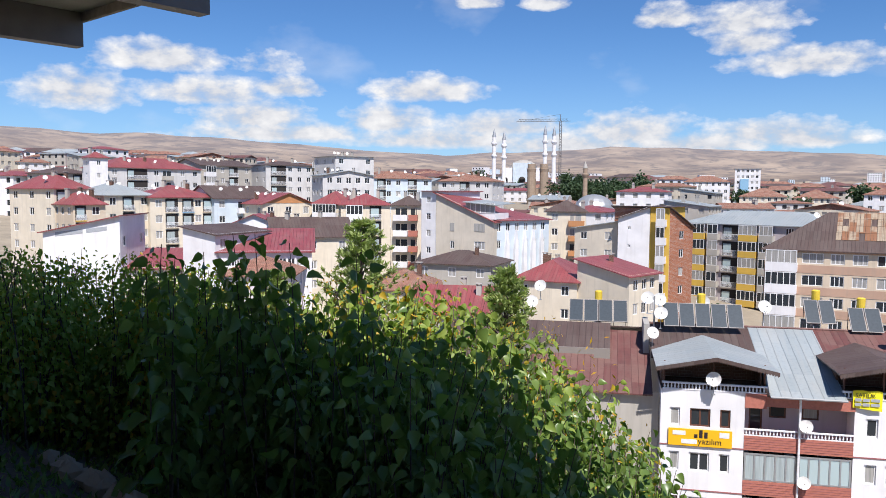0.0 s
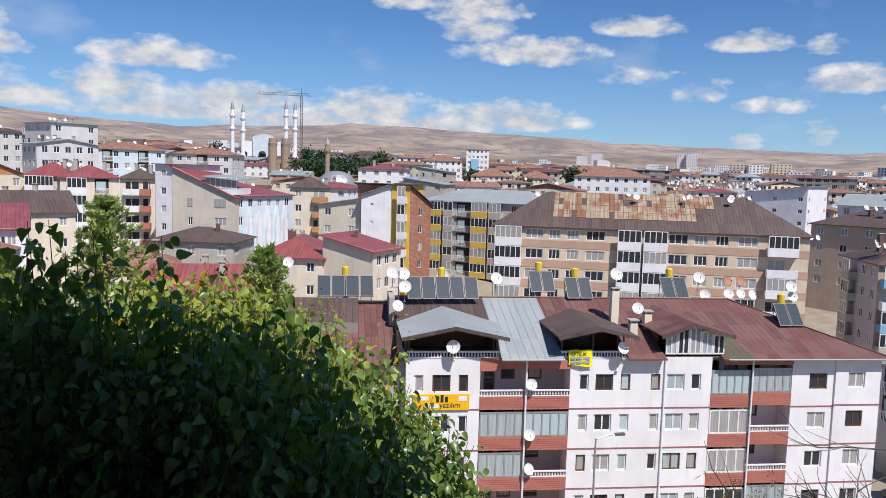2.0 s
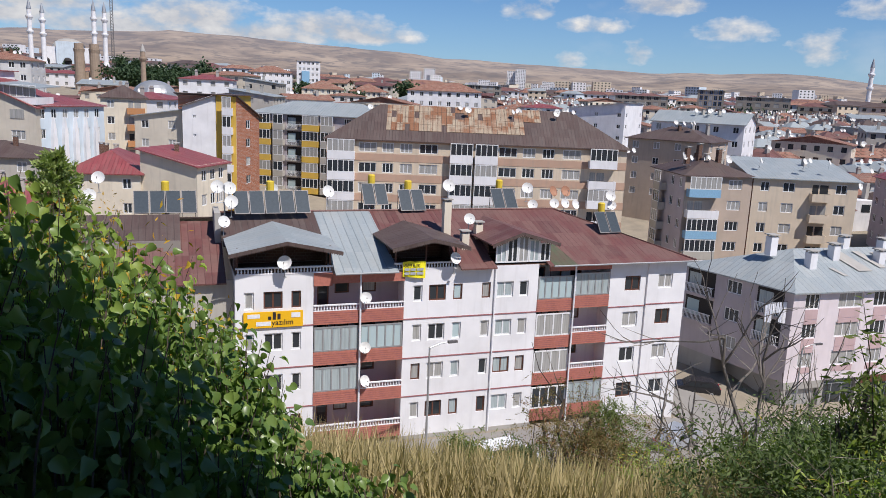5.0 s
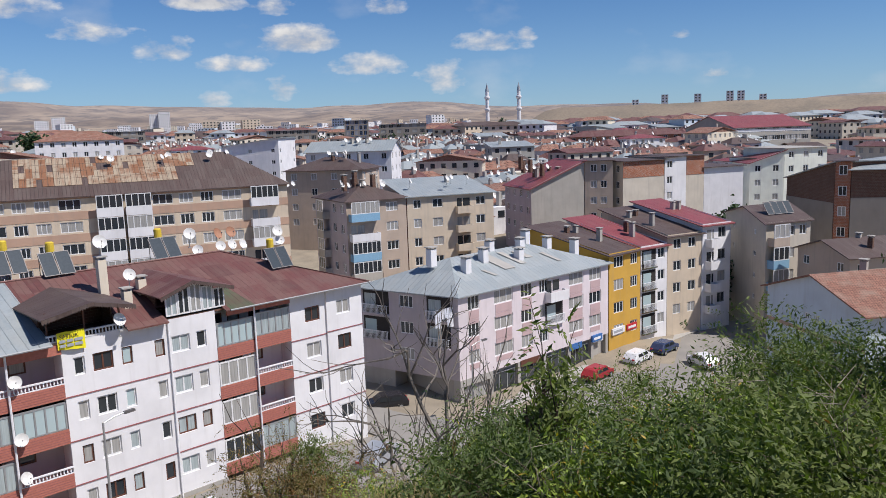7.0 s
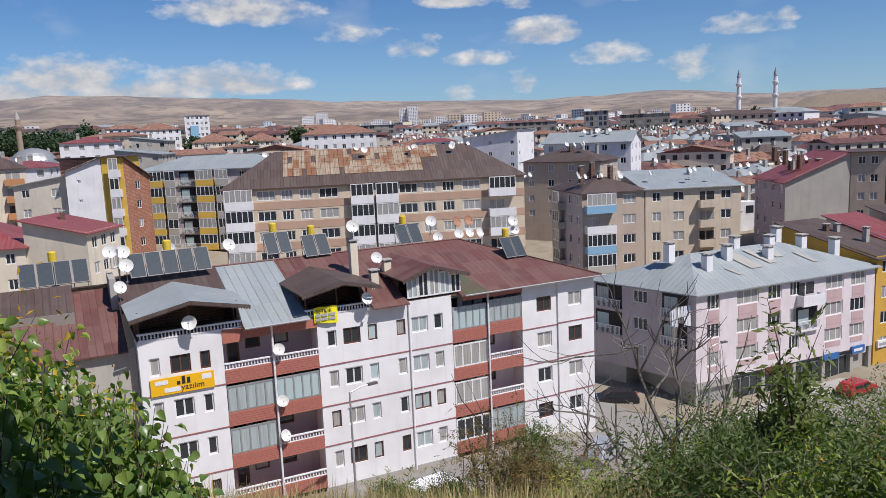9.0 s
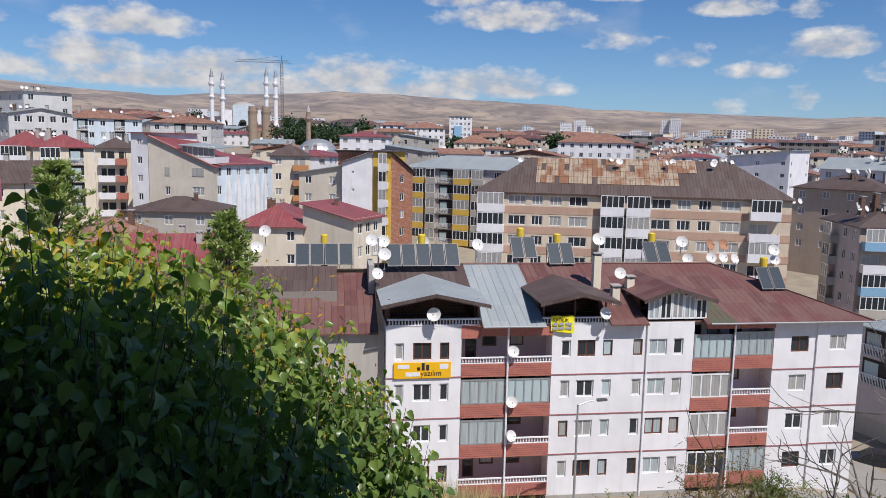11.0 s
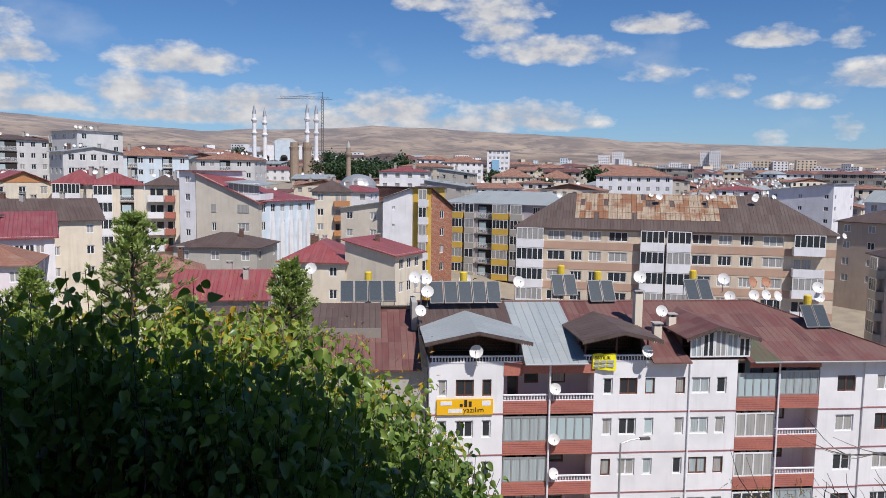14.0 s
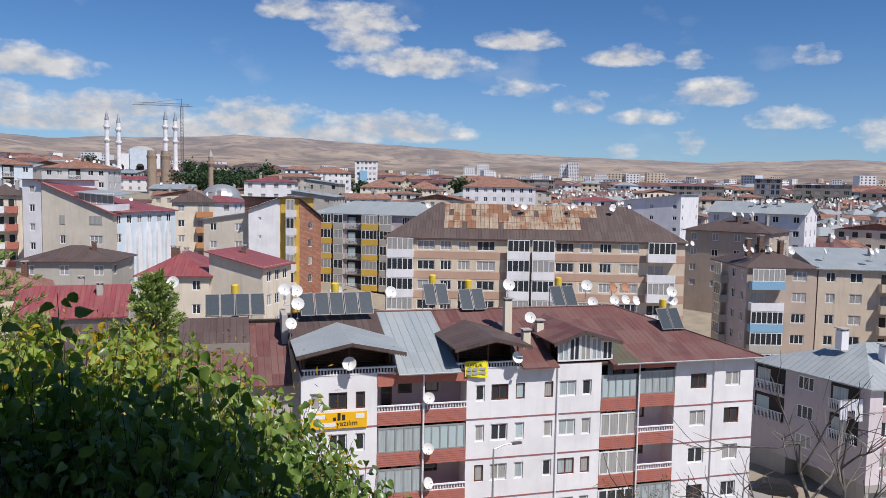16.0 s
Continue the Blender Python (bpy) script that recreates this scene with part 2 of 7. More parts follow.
M = {
    "white": plaster("white_render", (0.80, 0.79, 0.80), 0.16),
    # white greyed so that the wall colour carries the back row's shade
    "offwhite": plaster("shade_greyed_white", (0.62, 0.61, 0.60), 0.25),
    "cream": plaster("cream_render", (0.73, 0.65, 0.52), 0.3),
    "beige": plaster("beige_render", (0.66, 0.55, 0.42), 0.3),
    "tan": plaster("tan_render", (0.50, 0.40, 0.32), 0.4),
    "fieldstone": plaster("field_stone", (0.46, 0.38, 0.29), 0.5),
    "clayband": plaster("clay_band_render", (0.50, 0.33, 0.24), 0.3),
    "greige": plaster("beige_grey_render", (0.60, 0.54, 0.45), 0.3),
    "mint": plaster("pale_mint_render", (0.78, 0.80, 0.71), 0.2),
    "grey": plaster("grey_render", (0.46, 0.43, 0.38), 0.35),
    "darkgrey": plaster("dark_grey_render", (0.27, 0.24, 0.21), 0.4),
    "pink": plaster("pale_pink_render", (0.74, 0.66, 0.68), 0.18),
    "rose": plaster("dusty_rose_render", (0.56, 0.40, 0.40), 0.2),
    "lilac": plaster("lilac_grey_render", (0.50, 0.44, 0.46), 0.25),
    "ochre": plaster("ochre_render", (0.62, 0.36, 0.06), 0.2),
    "yellow": plaster("yellow_render", (0.70, 0.45, 0.08), 0.15),
    "bluewhite": plaster("pale_blue_render", (0.60, 0.68, 0.74), 0.2),
    "orange": plaster("orange_render", (0.52, 0.24, 0.10), 0.3),
    "redclad": paint("red_cladding", (0.46, 0.165, 0.12), 0.65, 0, 0.2),
    "redline": paint("red_string_course", (0.32, 0.12, 0.12), 0.7),
    "brick": brickwork("red_brick", (0.40, 0.145, 0.075)),
    "darkbrick": brickwork("dark_brick", (0.15, 0.075, 0.05), (0.2, 0.16, 0.13)),
    "concrete": plaster("concrete", (0.40, 0.38, 0.35), 0.4),
    "stone": brickwork("tan_stone", (0.40, 0.30, 0.22), (0.3, 0.24, 0.18)),
    "maroon": sheet_roof("maroon_sheet", (0.15, 0.056, 0.05), 0.7, 0.45, 0.6, 0, (0.19, 0.105, 0.088), (0.075, 0.036, 0.034)),
    "brown": sheet_roof("brown_sheet", (0.092, 0.058, 0.05), 0.3, 0.45, 0.6, 0, (0.14, 0.112, 0.098)),
    "red": sheet_roof("red_sheet", (0.27, 0.06, 0.065), 0.12, 0.45, 0.5, 0, (0.3, 0.16, 0.14)),
    "rustmix": sheet_roof("rusted_sheet", (0.40, 0.32, 0.23), 0.95, 0.4, 0.6, 0.0, (0.24, 0.10, 0.045)),
    "steel": sheet_roof("grey_steel_sheet", (0.33, 0.37, 0.385), 0.25, 0.6, 0.5, 0.1, (0.42, 0.42, 0.40), (0.28, 0.32, 0.33)),
    "green": sheet_roof("green_stained_sheet", (0.085, 0.11, 0.06), 0.4, 0.45, 0.6, 0, (0.15, 0.07, 0.06)),
    "terracotta": tile_roof("clay_tiles", (0.31, 0.145, 0.10)),
    "frame": paint("white_frame", (0.78, 0.78, 0.78), 0.4),
    "brownframe": paint("brown_frame", (0.13, 0.05, 0.03), 0.5),
    "greyframe": paint("grey_frame", (0.30, 0.31, 0.32), 0.45),
    "pane": pane_glass("window_pane", (0.03, 0.036, 0.042), (0.62, 0.61, 0.58), 0.42),
    "blind": pane_glass("curtained_pane", (0.42, 0.52, 0.53), (0.66, 0.76, 0.77), 0.6),
    # near-black in place of the shade inside loggias and arches
    "dark": paint("interior_shade", (0.035, 0.03, 0.028), 0.9),
    "dishwhite": paint("dish_enamel", (0.74, 0.73, 0.70), 0.45),
    "dishrust": paint("dish_rusty", (0.40, 0.20, 0.12), 0.7),
    "iron": paint("dull_iron", (0.16, 0.15, 0.15), 0.55, 0.4),
    "galva": paint("galvanised_steel", (0.42, 0.43, 0.44), 0.45, 0.5),
    "solar": paint("solar_glass", (0.06, 0.075, 0.09), 0.35, spec=0.04), "carglass": paint("car_glass", (0.02, 0.025, 0.03), 0.1),
    "tank": paint("yellow_tank", (0.72, 0.52, 0.05), 0.5),
    "signyellow": paint("sign_yellow", (0.85, 0.47, 0.01), 0.5, 0, 0.05),
    "lemon": paint("sale_banner_yellow", (0.90, 0.80, 0.02), 0.6, 0, 0.05),
    "ink": paint("dark_ink", (0.03, 0.02, 0.02), 0.6),
    "paper": paint("white_panel", (0.82, 0.82, 0.84), 0.6),
    "inkgrey": paint("grey_ink", (0.38, 0.40, 0.43), 0.7),
    "blue": paint("blue_panel", (0.05, 0.16, 0.42), 0.5),
    "skyblue": paint("faded_blue_panel", (0.25, 0.45, 0.62), 0.6),
    "signred": paint("red_panel", (0.55, 0.03, 0.04), 0.5),
    "laundry": paint("laundry_cloth", (0.72, 0.74, 0.80), 0.9),
    "carwhite": paint("car_white", (0.75, 0.76, 0.78), 0.25),
    "cardark": paint("car_black", (0.02, 0.02, 0.024), 0.2),
    "carred": paint("car_red", (0.35, 0.02, 0.03), 0.25),
    "carblue": paint("car_blue", (0.03, 0.05, 0.12), 0.25),
    "carsilver": paint("car_silver", (0.45, 0.47, 0.5), 0.3, 0.4),
    "tyre": paint("tyre_rubber", (0.02, 0.02, 0.02), 0.9),
    "bark": paint("bark", (0.12, 0.09, 0.07), 0.95, 0, 0.5),
    "greybark": paint("grey_bark", (0.21, 0.185, 0.16), 0.95, 0, 0.4),
    "deadwood": paint("dead_wood", (0.36, 0.31, 0.25), 0.95, 0, 0.4),
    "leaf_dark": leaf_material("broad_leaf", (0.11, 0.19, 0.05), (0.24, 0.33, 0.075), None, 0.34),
    # brightened yellow-green puts sunlight into the colour; leaf_dark serves the shaded front
    "leaf_sunlit": leaf_material("sunlit_leaf", (0.25, 0.35, 0.065), (0.39, 0.46, 0.09), (0.52, 0.34, 0.03), 0.5, 0.4),
    "leaf_feather": leaf_material("feathery_leaf", (0.105, 0.145, 0.035), (0.215, 0.26, 0.065), None, 0.68),
    "leaf_deep": leaf_material("deep_green_leaf", (0.06, 0.10, 0.03), (0.14, 0.19, 0.05), None, 0.68),
    "leaf_dry": leaf_material("dry_leaf", (0.16, 0.14, 0.05), (0.26, 0.17, 0.07), (0.3, 0.12, 0.05), 0.7),
    "needle": leaf_material("pine_needle", (0.26, 0.33, 0.10), (0.38, 0.44, 0.16), None, 0.6, 0.3),
    "straw": leaf_material("dry_grass_blade", (0.42, 0.33, 0.16), (0.55, 0.45, 0.24), None, 0.8, 0.25),
    "flower": leaf_material("yellow_blossom", (0.55, 0.36, 0.02), (0.45, 0.22, 0.02), None, 0.7, 0.3),
    "farleaf": leaf_material("far_foliage", (0.03, 0.065, 0.025), (0.06, 0.10, 0.04), None, 0.7, 0.2),
}


# ---- mesh helpers ----
def finish(bm, name, mat, parent=None, label="", weld=False):
    """Links a bmesh as one mesh object; UVs are metres along and up each face."""
    if weld or name in ("wall", "town_house"):
        bmesh.ops.remove_doubles(bm, verts=bm.verts, dist=0.0005)
    bm.normal_update()
    uv = bm.loops.layers.uv.verify()
    for f in bm.faces:
        n = f.normal
        h = Vector((0, 0, 1)).cross(n)
        h = h.normalized() if h.length > 1e-4 else Vector((1, 0, 0))
        v = n.cross(h)
        for l in f.loops:
            l[uv].uv = (l.vert.co.dot(h), l.vert.co.dot(v))
    me = bpy.data.meshes.new(name)
    bm.to_mesh(me)
    bm.free()
    for m in mat if isinstance(mat, (list, tuple)) else [mat]:
        me.materials.append(M[m] if isinstance(m, str) else m)
    ob = new(name, me)
    ob.parent = parent
    if label:
        ob["label"] = label
    return ob


def part(name, bm, mat, parent, label=""):
    return finish(bm, name, mat, parent, label)


def instance(name, me, parent, m, label=""):
    ob = new(name, me)
    ob.parent = parent
    ob.matrix_basis = m
    if label:
        ob["label"] = label
    return ob


def box(bm, x0, x1, y0, y1, z0, z1, m=None):
    vs = [Vector((x, y, z)) for z in (z0, z1) for x, y in ((x0, y0), (x1, y0), (x1, y1), (x0, y1))]
    if m is not None:
        vs = [m @ v for v in vs]
    vs = [bm.verts.new(v) for v in vs]
    for q in ((3, 2, 1, 0), (4, 5, 6, 7), (0, 1, 5, 4), (1, 2, 6, 5), (2, 3, 7, 6), (3, 0, 4, 7)):
        bm.faces.new([vs[i] for i in q])


def tube(bm, pts, r0, r1=None, n=6):
    """A tapered tube along points."""
    r1 = r0 if r1 is None else r1
    rings = []
    for i, p in enumerate(pts):
        p = Vector(p)
        d = Vector(pts[min(i + 1, len(pts) - 1)]) - Vector(pts[max(i - 1, 0)])
        d.normalize()
        a = d.orthogonal().normalized()
        b = d.cross(a)
        r = r0 + (r1 - r0) * i / max(1, len(pts) - 1)
        rings.append([bm.verts.new(p + (a * math.cos(k * 2 * math.pi / n) + b * math.sin(k * 2 * math.pi / n)) * r) for k in range(n)])
    for s, e in zip(rings, rings[1:]):
        for k in range(n):
            bm.faces.new((s[k], s[(k + 1) % n], e[(k + 1) % n], e[k]))
    bm.faces.new(list(reversed(rings[0])))
    bm.faces.new(rings[-1])


def empty(name, loc=(0, 0, 0), label="", category="", group="", kind=""):
    ob = new(name)
    ob.location = loc
    return tagged(ob, label, category, group, kind)


def lathe(bm, prof, n=16, centre=(0, 0, 0)):
    cx, cy, cz = centre
    rings = [[bm.verts.new((cx + r * math.cos(2 * math.pi * k / n), cy + r * math.sin(2 * math.pi * k / n), cz + z)) for k in range(n)] for r, z in prof]
    for s, e in zip(rings, rings[1:]):
        for k in range(n):
            bm.faces.new((s[k], s[(k + 1) % n], e[(k + 1) % n], e[k]))
    bm.faces.new(list(reversed(rings[0])))
    bm.faces.new(rings[-1])


# ---- ground ----
def table_at(table, v):
    return float(np.interp(v, [a for a, _ in table], [b for _, b in table]))


LEFT_RISE = [(0, -24.5), (55, -24.5), (110, -20.5), (150, -15.5), (200, -9), (300, -5), (560, 3), (1500, 12), (2300, 22)]
RIGHT_RISE = [(0, -27.6), (60, -27.6), (110, -26), (150, -22), (200, -17), (300, -12), (420, -9), (700, -8), (1500, 2), (2300, 14)]
SKYLINE = [(-75, 1.5), (-62, 1.3), (-50, 1.6), (-44, 2.1), (-32, 2.0), (-25, 2.2), (-16, 2.7), (-8, 3.0), (0, 3.4), (5, 3.0), (12, 2.7), (20, 3.2), (28, 3.7), (42, 4.0), (60, 4.0)]
BANK = [(-30, -1.62), (1.5, -1.62), (3.0, -2.2), (5, -3.2), (8, -4.7), (12, -6.7), (17, -9.4), (20, -11.2), (25, -16), (34, -24.6), (44, -32)]


def ground_z(x, y):
    r = max(1.0, math.hypot(x, y))
    a = min(1.0, max(0.0, (x / r + 0.25) / 0.8))
    a = a * a * (3 - 2 * a)
    z = table_at(LEFT_RISE, r) * (1 - a) + table_at(RIGHT_RISE, r) * a
    if y < 60:
        # street beside the white house falls towards the pink one
        s = min(1.0, max(0.0, (x - 34) / 16))
        street = -24.6 - 3.1 * s
        k = min(1.0, max(0.0, (60 - y) / 6))
        z = z * (1 - k) + street * k
        bank = table_at(BANK, 0.85 * y + (0.5 if x > 0 else 0.42) * x)
        z = max(z, bank)
    if r > 215 and x < 0 < y:
        z += 9 * min(1.0, max(0.0, (-x / r - .30) / .2)) * min(1.0, (r - 215) / 120)
    if r > 2300:
        yaw = -math.degrees(math.atan2(x, y))
        top = 4300 * math.tan(radians(table_at(SKYLINE, yaw)))
        k = min(1.0, (r - 2300) / 2000)
        n = noise.fractal(Vector((x / 620, y / 620, 3.1)), 1.0, 2.0, 6)
        z += (top - z) * k ** 1.25 + n * 105 * k * (1.12 - k)
        z += 14 * k * noise.noise(Vector((yaw / 3.5, 0, 7)))
    elif x > 300 and r > 820 and y > -200:
        yaw = -math.degrees(math.atan2(x, y))
        k = min(1.0, max(0.0, (-yaw - 49) / 3)) * min(1.0, (r - 820) / 60)
        z += k * (24 + 3 * noise.noise(Vector((x / 90, y / 90, 0))) - z) * 0.9
    return z


def build_ground():
    m, t, b = material("ground_earth")
    p = place_node(t)
    big = noise_node(t, 0.004, 8, p, 0.6)
    mid = noise_node(t, 0.35, 6, p)
    fine = noise_node(t, 9, 4, p)
    g = t.nodes.new("ShaderNodeNewGeometry")
    hill = mix_rgb(t, steps(t, big.outputs["Fac"], 0.38, 0.64), (0.14, 0.10, 0.073), (0.34, 0.255, 0.175))
    # dark hill patches: cloud shadow painted into the colour along with low growth
    scrub_shade = noise_node(t, 0.012, 7, p, 0.65)
    hill = mix_rgb(t, math_node(t, "MULTIPLY", steps(t, scrub_shade.outputs["Fac"], 0.50, 0.60), 0.75), hill, (0.085, 0.068, 0.058))
    near = mix_rgb(t, steps(t, mid.outputs["Fac"], 0.35, 0.65), (0.30, 0.25, 0.18), (0.20, 0.165, 0.12))
    near = mix_rgb(t, math_node(t, "MULTIPLY", fine.outputs["Fac"], 0.5), near, (0.36, 0.32, 0.26))
    d = t.nodes.new("ShaderNodeVectorMath")
    d.operation = "LENGTH"
    link(t, g.outputs["Position"], d.inputs[0])
    soil = mix_rgb(t, fine.outputs["Fac"], (0.075, 0.058, 0.042), (0.15, 0.12, 0.09))
    near = mix_rgb(t, steps(t, d.outputs["Value"], 8.0, 11.0), soil, near)
    far = steps(t, d.outputs["Value"], 500, 1300)
    c = mix_rgb(t, far, near, hill)
    # haze painted into the colour: dry air towards the hills pales the distance
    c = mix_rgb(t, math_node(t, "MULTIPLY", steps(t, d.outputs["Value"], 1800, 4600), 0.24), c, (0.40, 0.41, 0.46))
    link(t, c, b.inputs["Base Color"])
    b.inputs["Roughness"].default_value = 0.95
    bump_node(t, fine.outputs["Fac"], 0.4, 0.05, b)
    radii = [0, 1.5, 3, 4.5, 6, 8, 10, 12, 14, 17, 20, 24, 28, 32, 36, 40, 44, 48, 54, 60, 70, 85, 110, 130, 150, 175, 200, 250, 300, 420, 560, 700, 815, 850, 885, 1000, 1250, 1500, 1900, 2300]
    radii += [2300 + 100 * i for i in range(1, 24)]
    n = 300
    verts, faces = [(0, 0, ground_z(0, 0))], []
    for r in radii[1:]:
        for k in range(n):
            a = 2 * math.pi * k / n
            x, y = r * math.sin(a), r * math.cos(a)
            if y < -30 and r > 60:
                z = -26.0 if r < 2300 else ground_z(x, abs(y)) if r > 2300 else -26
            else:
                z = ground_z(x, y)
            verts.append((x, y, z))
    for k in range(n):
        faces.append((0, 1 + (k + 1) % n, 1 + k))
    for i in range(len(radii) - 2):
        a, c2 = 1 + i * n, 1 + (i + 1) * n
        for k in range(n):
            k2 = (k + 1) % n
            faces.append((a + k, a + k2, c2 + k2, c2 + k))
    me = bpy.data.meshes.new("ground")
    me.from_pydata(verts, [], faces)
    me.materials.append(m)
    for f in me.polygons:
        f.use_smooth = True
    ob = new("ground", me)
    return tagged(ob, "dry earth hillside and plain with tan hills", "ground", kind="structure")


ground = build_ground()


# ---- building kit ----
WINDOW_MESH = {}


def window_meshes(w, h, frame_mat, pane_mat, bars):
    """Frame and pane of one window size, standing in x-z, facing -y, lower left corner at the origin."""
    key = (round(w, 2), round(h, 2), frame_mat, pane_mat, bars)
    if key not in WINDOW_MESH:
        t = 0.1
        bm = bmesh.new()
        cuts = [0, t] + [v for i in range(1, bars) for v in (w * i / bars - t / 2, w * i / bars + t / 2)] + [w - t, w]
        for i, (xa, xb) in enumerate(zip(cuts, cuts[1:])):
            box(bm, xa, xb, -0.03, 0.05, 0, t)
            box(bm, xa, xb, -0.03, 0.05, h - t, h)
            if i % 2 == 0:
                box(bm, xa, xb, -0.03, 0.05, t, h - t)
        bmesh.ops.remove_doubles(bm, verts=bm.verts, dist=0.0005)
        whole = bm.copy()
        a = finish(bm, "window", frame_mat)
        n = len(whole.faces)
        box(whole, t * 0.5, w - t * 0.5, 0.0, 0.03, t * 0.5, h - t * 0.5)
        whole.faces.ensure_lookup_table()
        for face in whole.faces[n:]:
            face.material_index = 1
        c = finish(whole, "window", (frame_mat, pane_mat))
        bm = bmesh.new()
        box(bm, t * 0.5, w - t * 0.5, 0.0, 0.03, t * 0.5, h - t * 0.5)
        b = finish(bm, "pane", pane_mat)
        WINDOW_MESH[key] = (a.data, b.data, c.data)
        bpy.data.objects.remove(c)
        bpy.data.objects.remove(a)
        bpy.data.objects.remove(b)
    return WINDOW_MESH[key][:2]


def add_window(parent, o, u, x, z, w, h, frame_mat="frame", pane_mat="pane", bars=2, back=0.1):
    """A window in a wall that starts at o and runs along u; x and z lie in the wall's plane."""
    a, b = window_meshes(w, h, frame_mat, pane_mat, bars)
    ang = math.atan2(u[1], u[0])
    inward = (-u[1], u[0])
    m = Matrix.Translation((o[0] + u[0] * x + inward[0] * back, o[1] + u[1] * x + inward[1] * back, z)) @ Matrix.Rotation(ang, 4, "Z")
    if math.hypot(o[0], o[1]) > 230:
        return instance("window", WINDOW_MESH[(round(w, 2), round(h, 2), frame_mat, pane_mat, bars)][2], parent, m)
    win = instance("window", a, parent, m)
    instance("pane", b, win, Matrix.Identity(4))
    return win


def wall_face(bm, o, u, length, z0, z1, holes=(), reveal=0.12):
    """A wall skin from o along u with real openings and their reveals. holes: x0, x1, z0, z1."""
    xs = sorted({0.0, length, *[round(v, 3) for h in holes for v in h[:2]]})
    zs = sorted({z0, z1, *[round(v, 3) for h in holes for v in h[2:]]})
    inward = Vector((-u[1], u[0], 0))

    def at(x, z, d=0.0):
        return bm.verts.new(Vector((o[0] + u[0] * x, o[1] + u[1] * x, z)) + inward * d)

    for xa, xb in zip(xs, xs[1:]):
        for za, zb in zip(zs, zs[1:]):
            mx, mz = (xa + xb) / 2, (za + zb) / 2
            if any(h[0] < mx < h[1] and h[2] < mz < h[3] for h in holes):
                continue
            bm.faces.new((at(xa, za), at(xb, za), at(xb, zb), at(xa, zb)))
    for a, b, c, d in holes:
        a, b, c, d = (round(v, 3) for v in (a, b, c, d))
        for p, q in (((a, c), (b, c)), ((b, c), (b, d)), ((b, d), (a, d)), ((a, d), (a, c))):
            bm.faces.new((at(*q), at(*p), at(*p, reveal), at(*q, reveal)))


def prism(bm, top, thick=0.12):
    """A roof panel: a polygon with its underside."""
    a = [bm.verts.new(Vector(p)) for p in top]
    b = [bm.verts.new(Vector(p) - Vector((0, 0, thick))) for p in top]
    bm.faces.new(a)
    bm.faces.new(list(reversed(b)))
    n = len(a)
    for i in range(n):
        bm.faces.new((a[(i + 1) % n], a[i], b[i], b[(i + 1) % n]))


class Frame:
    """A building's plan: front from p0 to p1 (left to right from outside), depth behind it."""

    def __init__(self, p0, p1, depth, skew=None):
        self.p0, self.p1 = Vector(p0), Vector(p1)
        self.length = (self.p1 - self.p0).length
        self.u = (self.p1 - self.p0) / self.length
        self.v = Vector(skew).normalized() if skew else Vector((-self.u.y, self.u.x))
        self.depth = depth

    def at(self, s, d, z):
        q = self.p0 + self.u * s + self.v * d
        return Vector((q.x, q.y, z))


def roof_panels(f, kind, ze, rise, over=0.45):
    L, W, o = f.length, f.depth, over
    A, B, C, D = (-o, -o), (L + o, -o), (L + o, W + o), (-o, W + o)
    k = rise / (min(L, W) / 2)
    zo = ze - k * o * 0.6
    P = lambda sd, z: f.at(sd[0], sd[1], z)
    zt = ze + rise
    if kind == "hip":
        if L >= W:
            r0, r1 = (W / 2, W / 2), (L - W / 2, W / 2)
        else:
            r0, r1 = (L / 2, L / 2), (L / 2, W - L / 2)
        if L >= W:
            return [[P(A, zo), P(B, zo), P(r1, zt), P(r0, zt)], [P(B, zo), P(C, zo), P(r1, zt)], [P(C, zo), P(D, zo), P(r0, zt), P(r1, zt)], [P(D, zo), P(A, zo), P(r0, zt)]]
        return [[P(A, zo), P(B, zo), P(r0, zt)], [P(B, zo), P(C, zo), P(r1, zt), P(r0, zt)], [P(C, zo), P(D, zo), P(r1, zt)], [P(D, zo), P(A, zo), P(r0, zt), P(r1, zt)]]
    if kind == "gable_x":
        return [[P(A, zo), P(B, zo), P((L + o, W / 2), zt), P((-o, W / 2), zt)], [P(C, zo), P(D, zo), P((-o, W / 2), zt), P((L + o, W / 2), zt)]]
    if kind == "gable_y":
        return [[P(A, zo), P((L / 2, -o), zt), P((L / 2, W + o), zt), P(D, zo)], [P((L / 2, -o), zt), P(B, zo), P(C, zo), P((L / 2, W + o), zt)]]
    if kind == "shed_right":
        return [[P(A, zt), P(B, zo), P(C, zo), P(D, zt)]]
    if kind == "shed_left":
        return [[P(A, zo), P(B, zt), P(C, zt), P(D, zo)]]
    if kind == "shed_back":
        return [[P(A, zo), P(B, zo), P(C, zt), P(D, zt)]]
    return [[P(A, ze + 0.1), P(B, ze + 0.1), P(C, ze + 0.1), P(D, ze + 0.1)]]


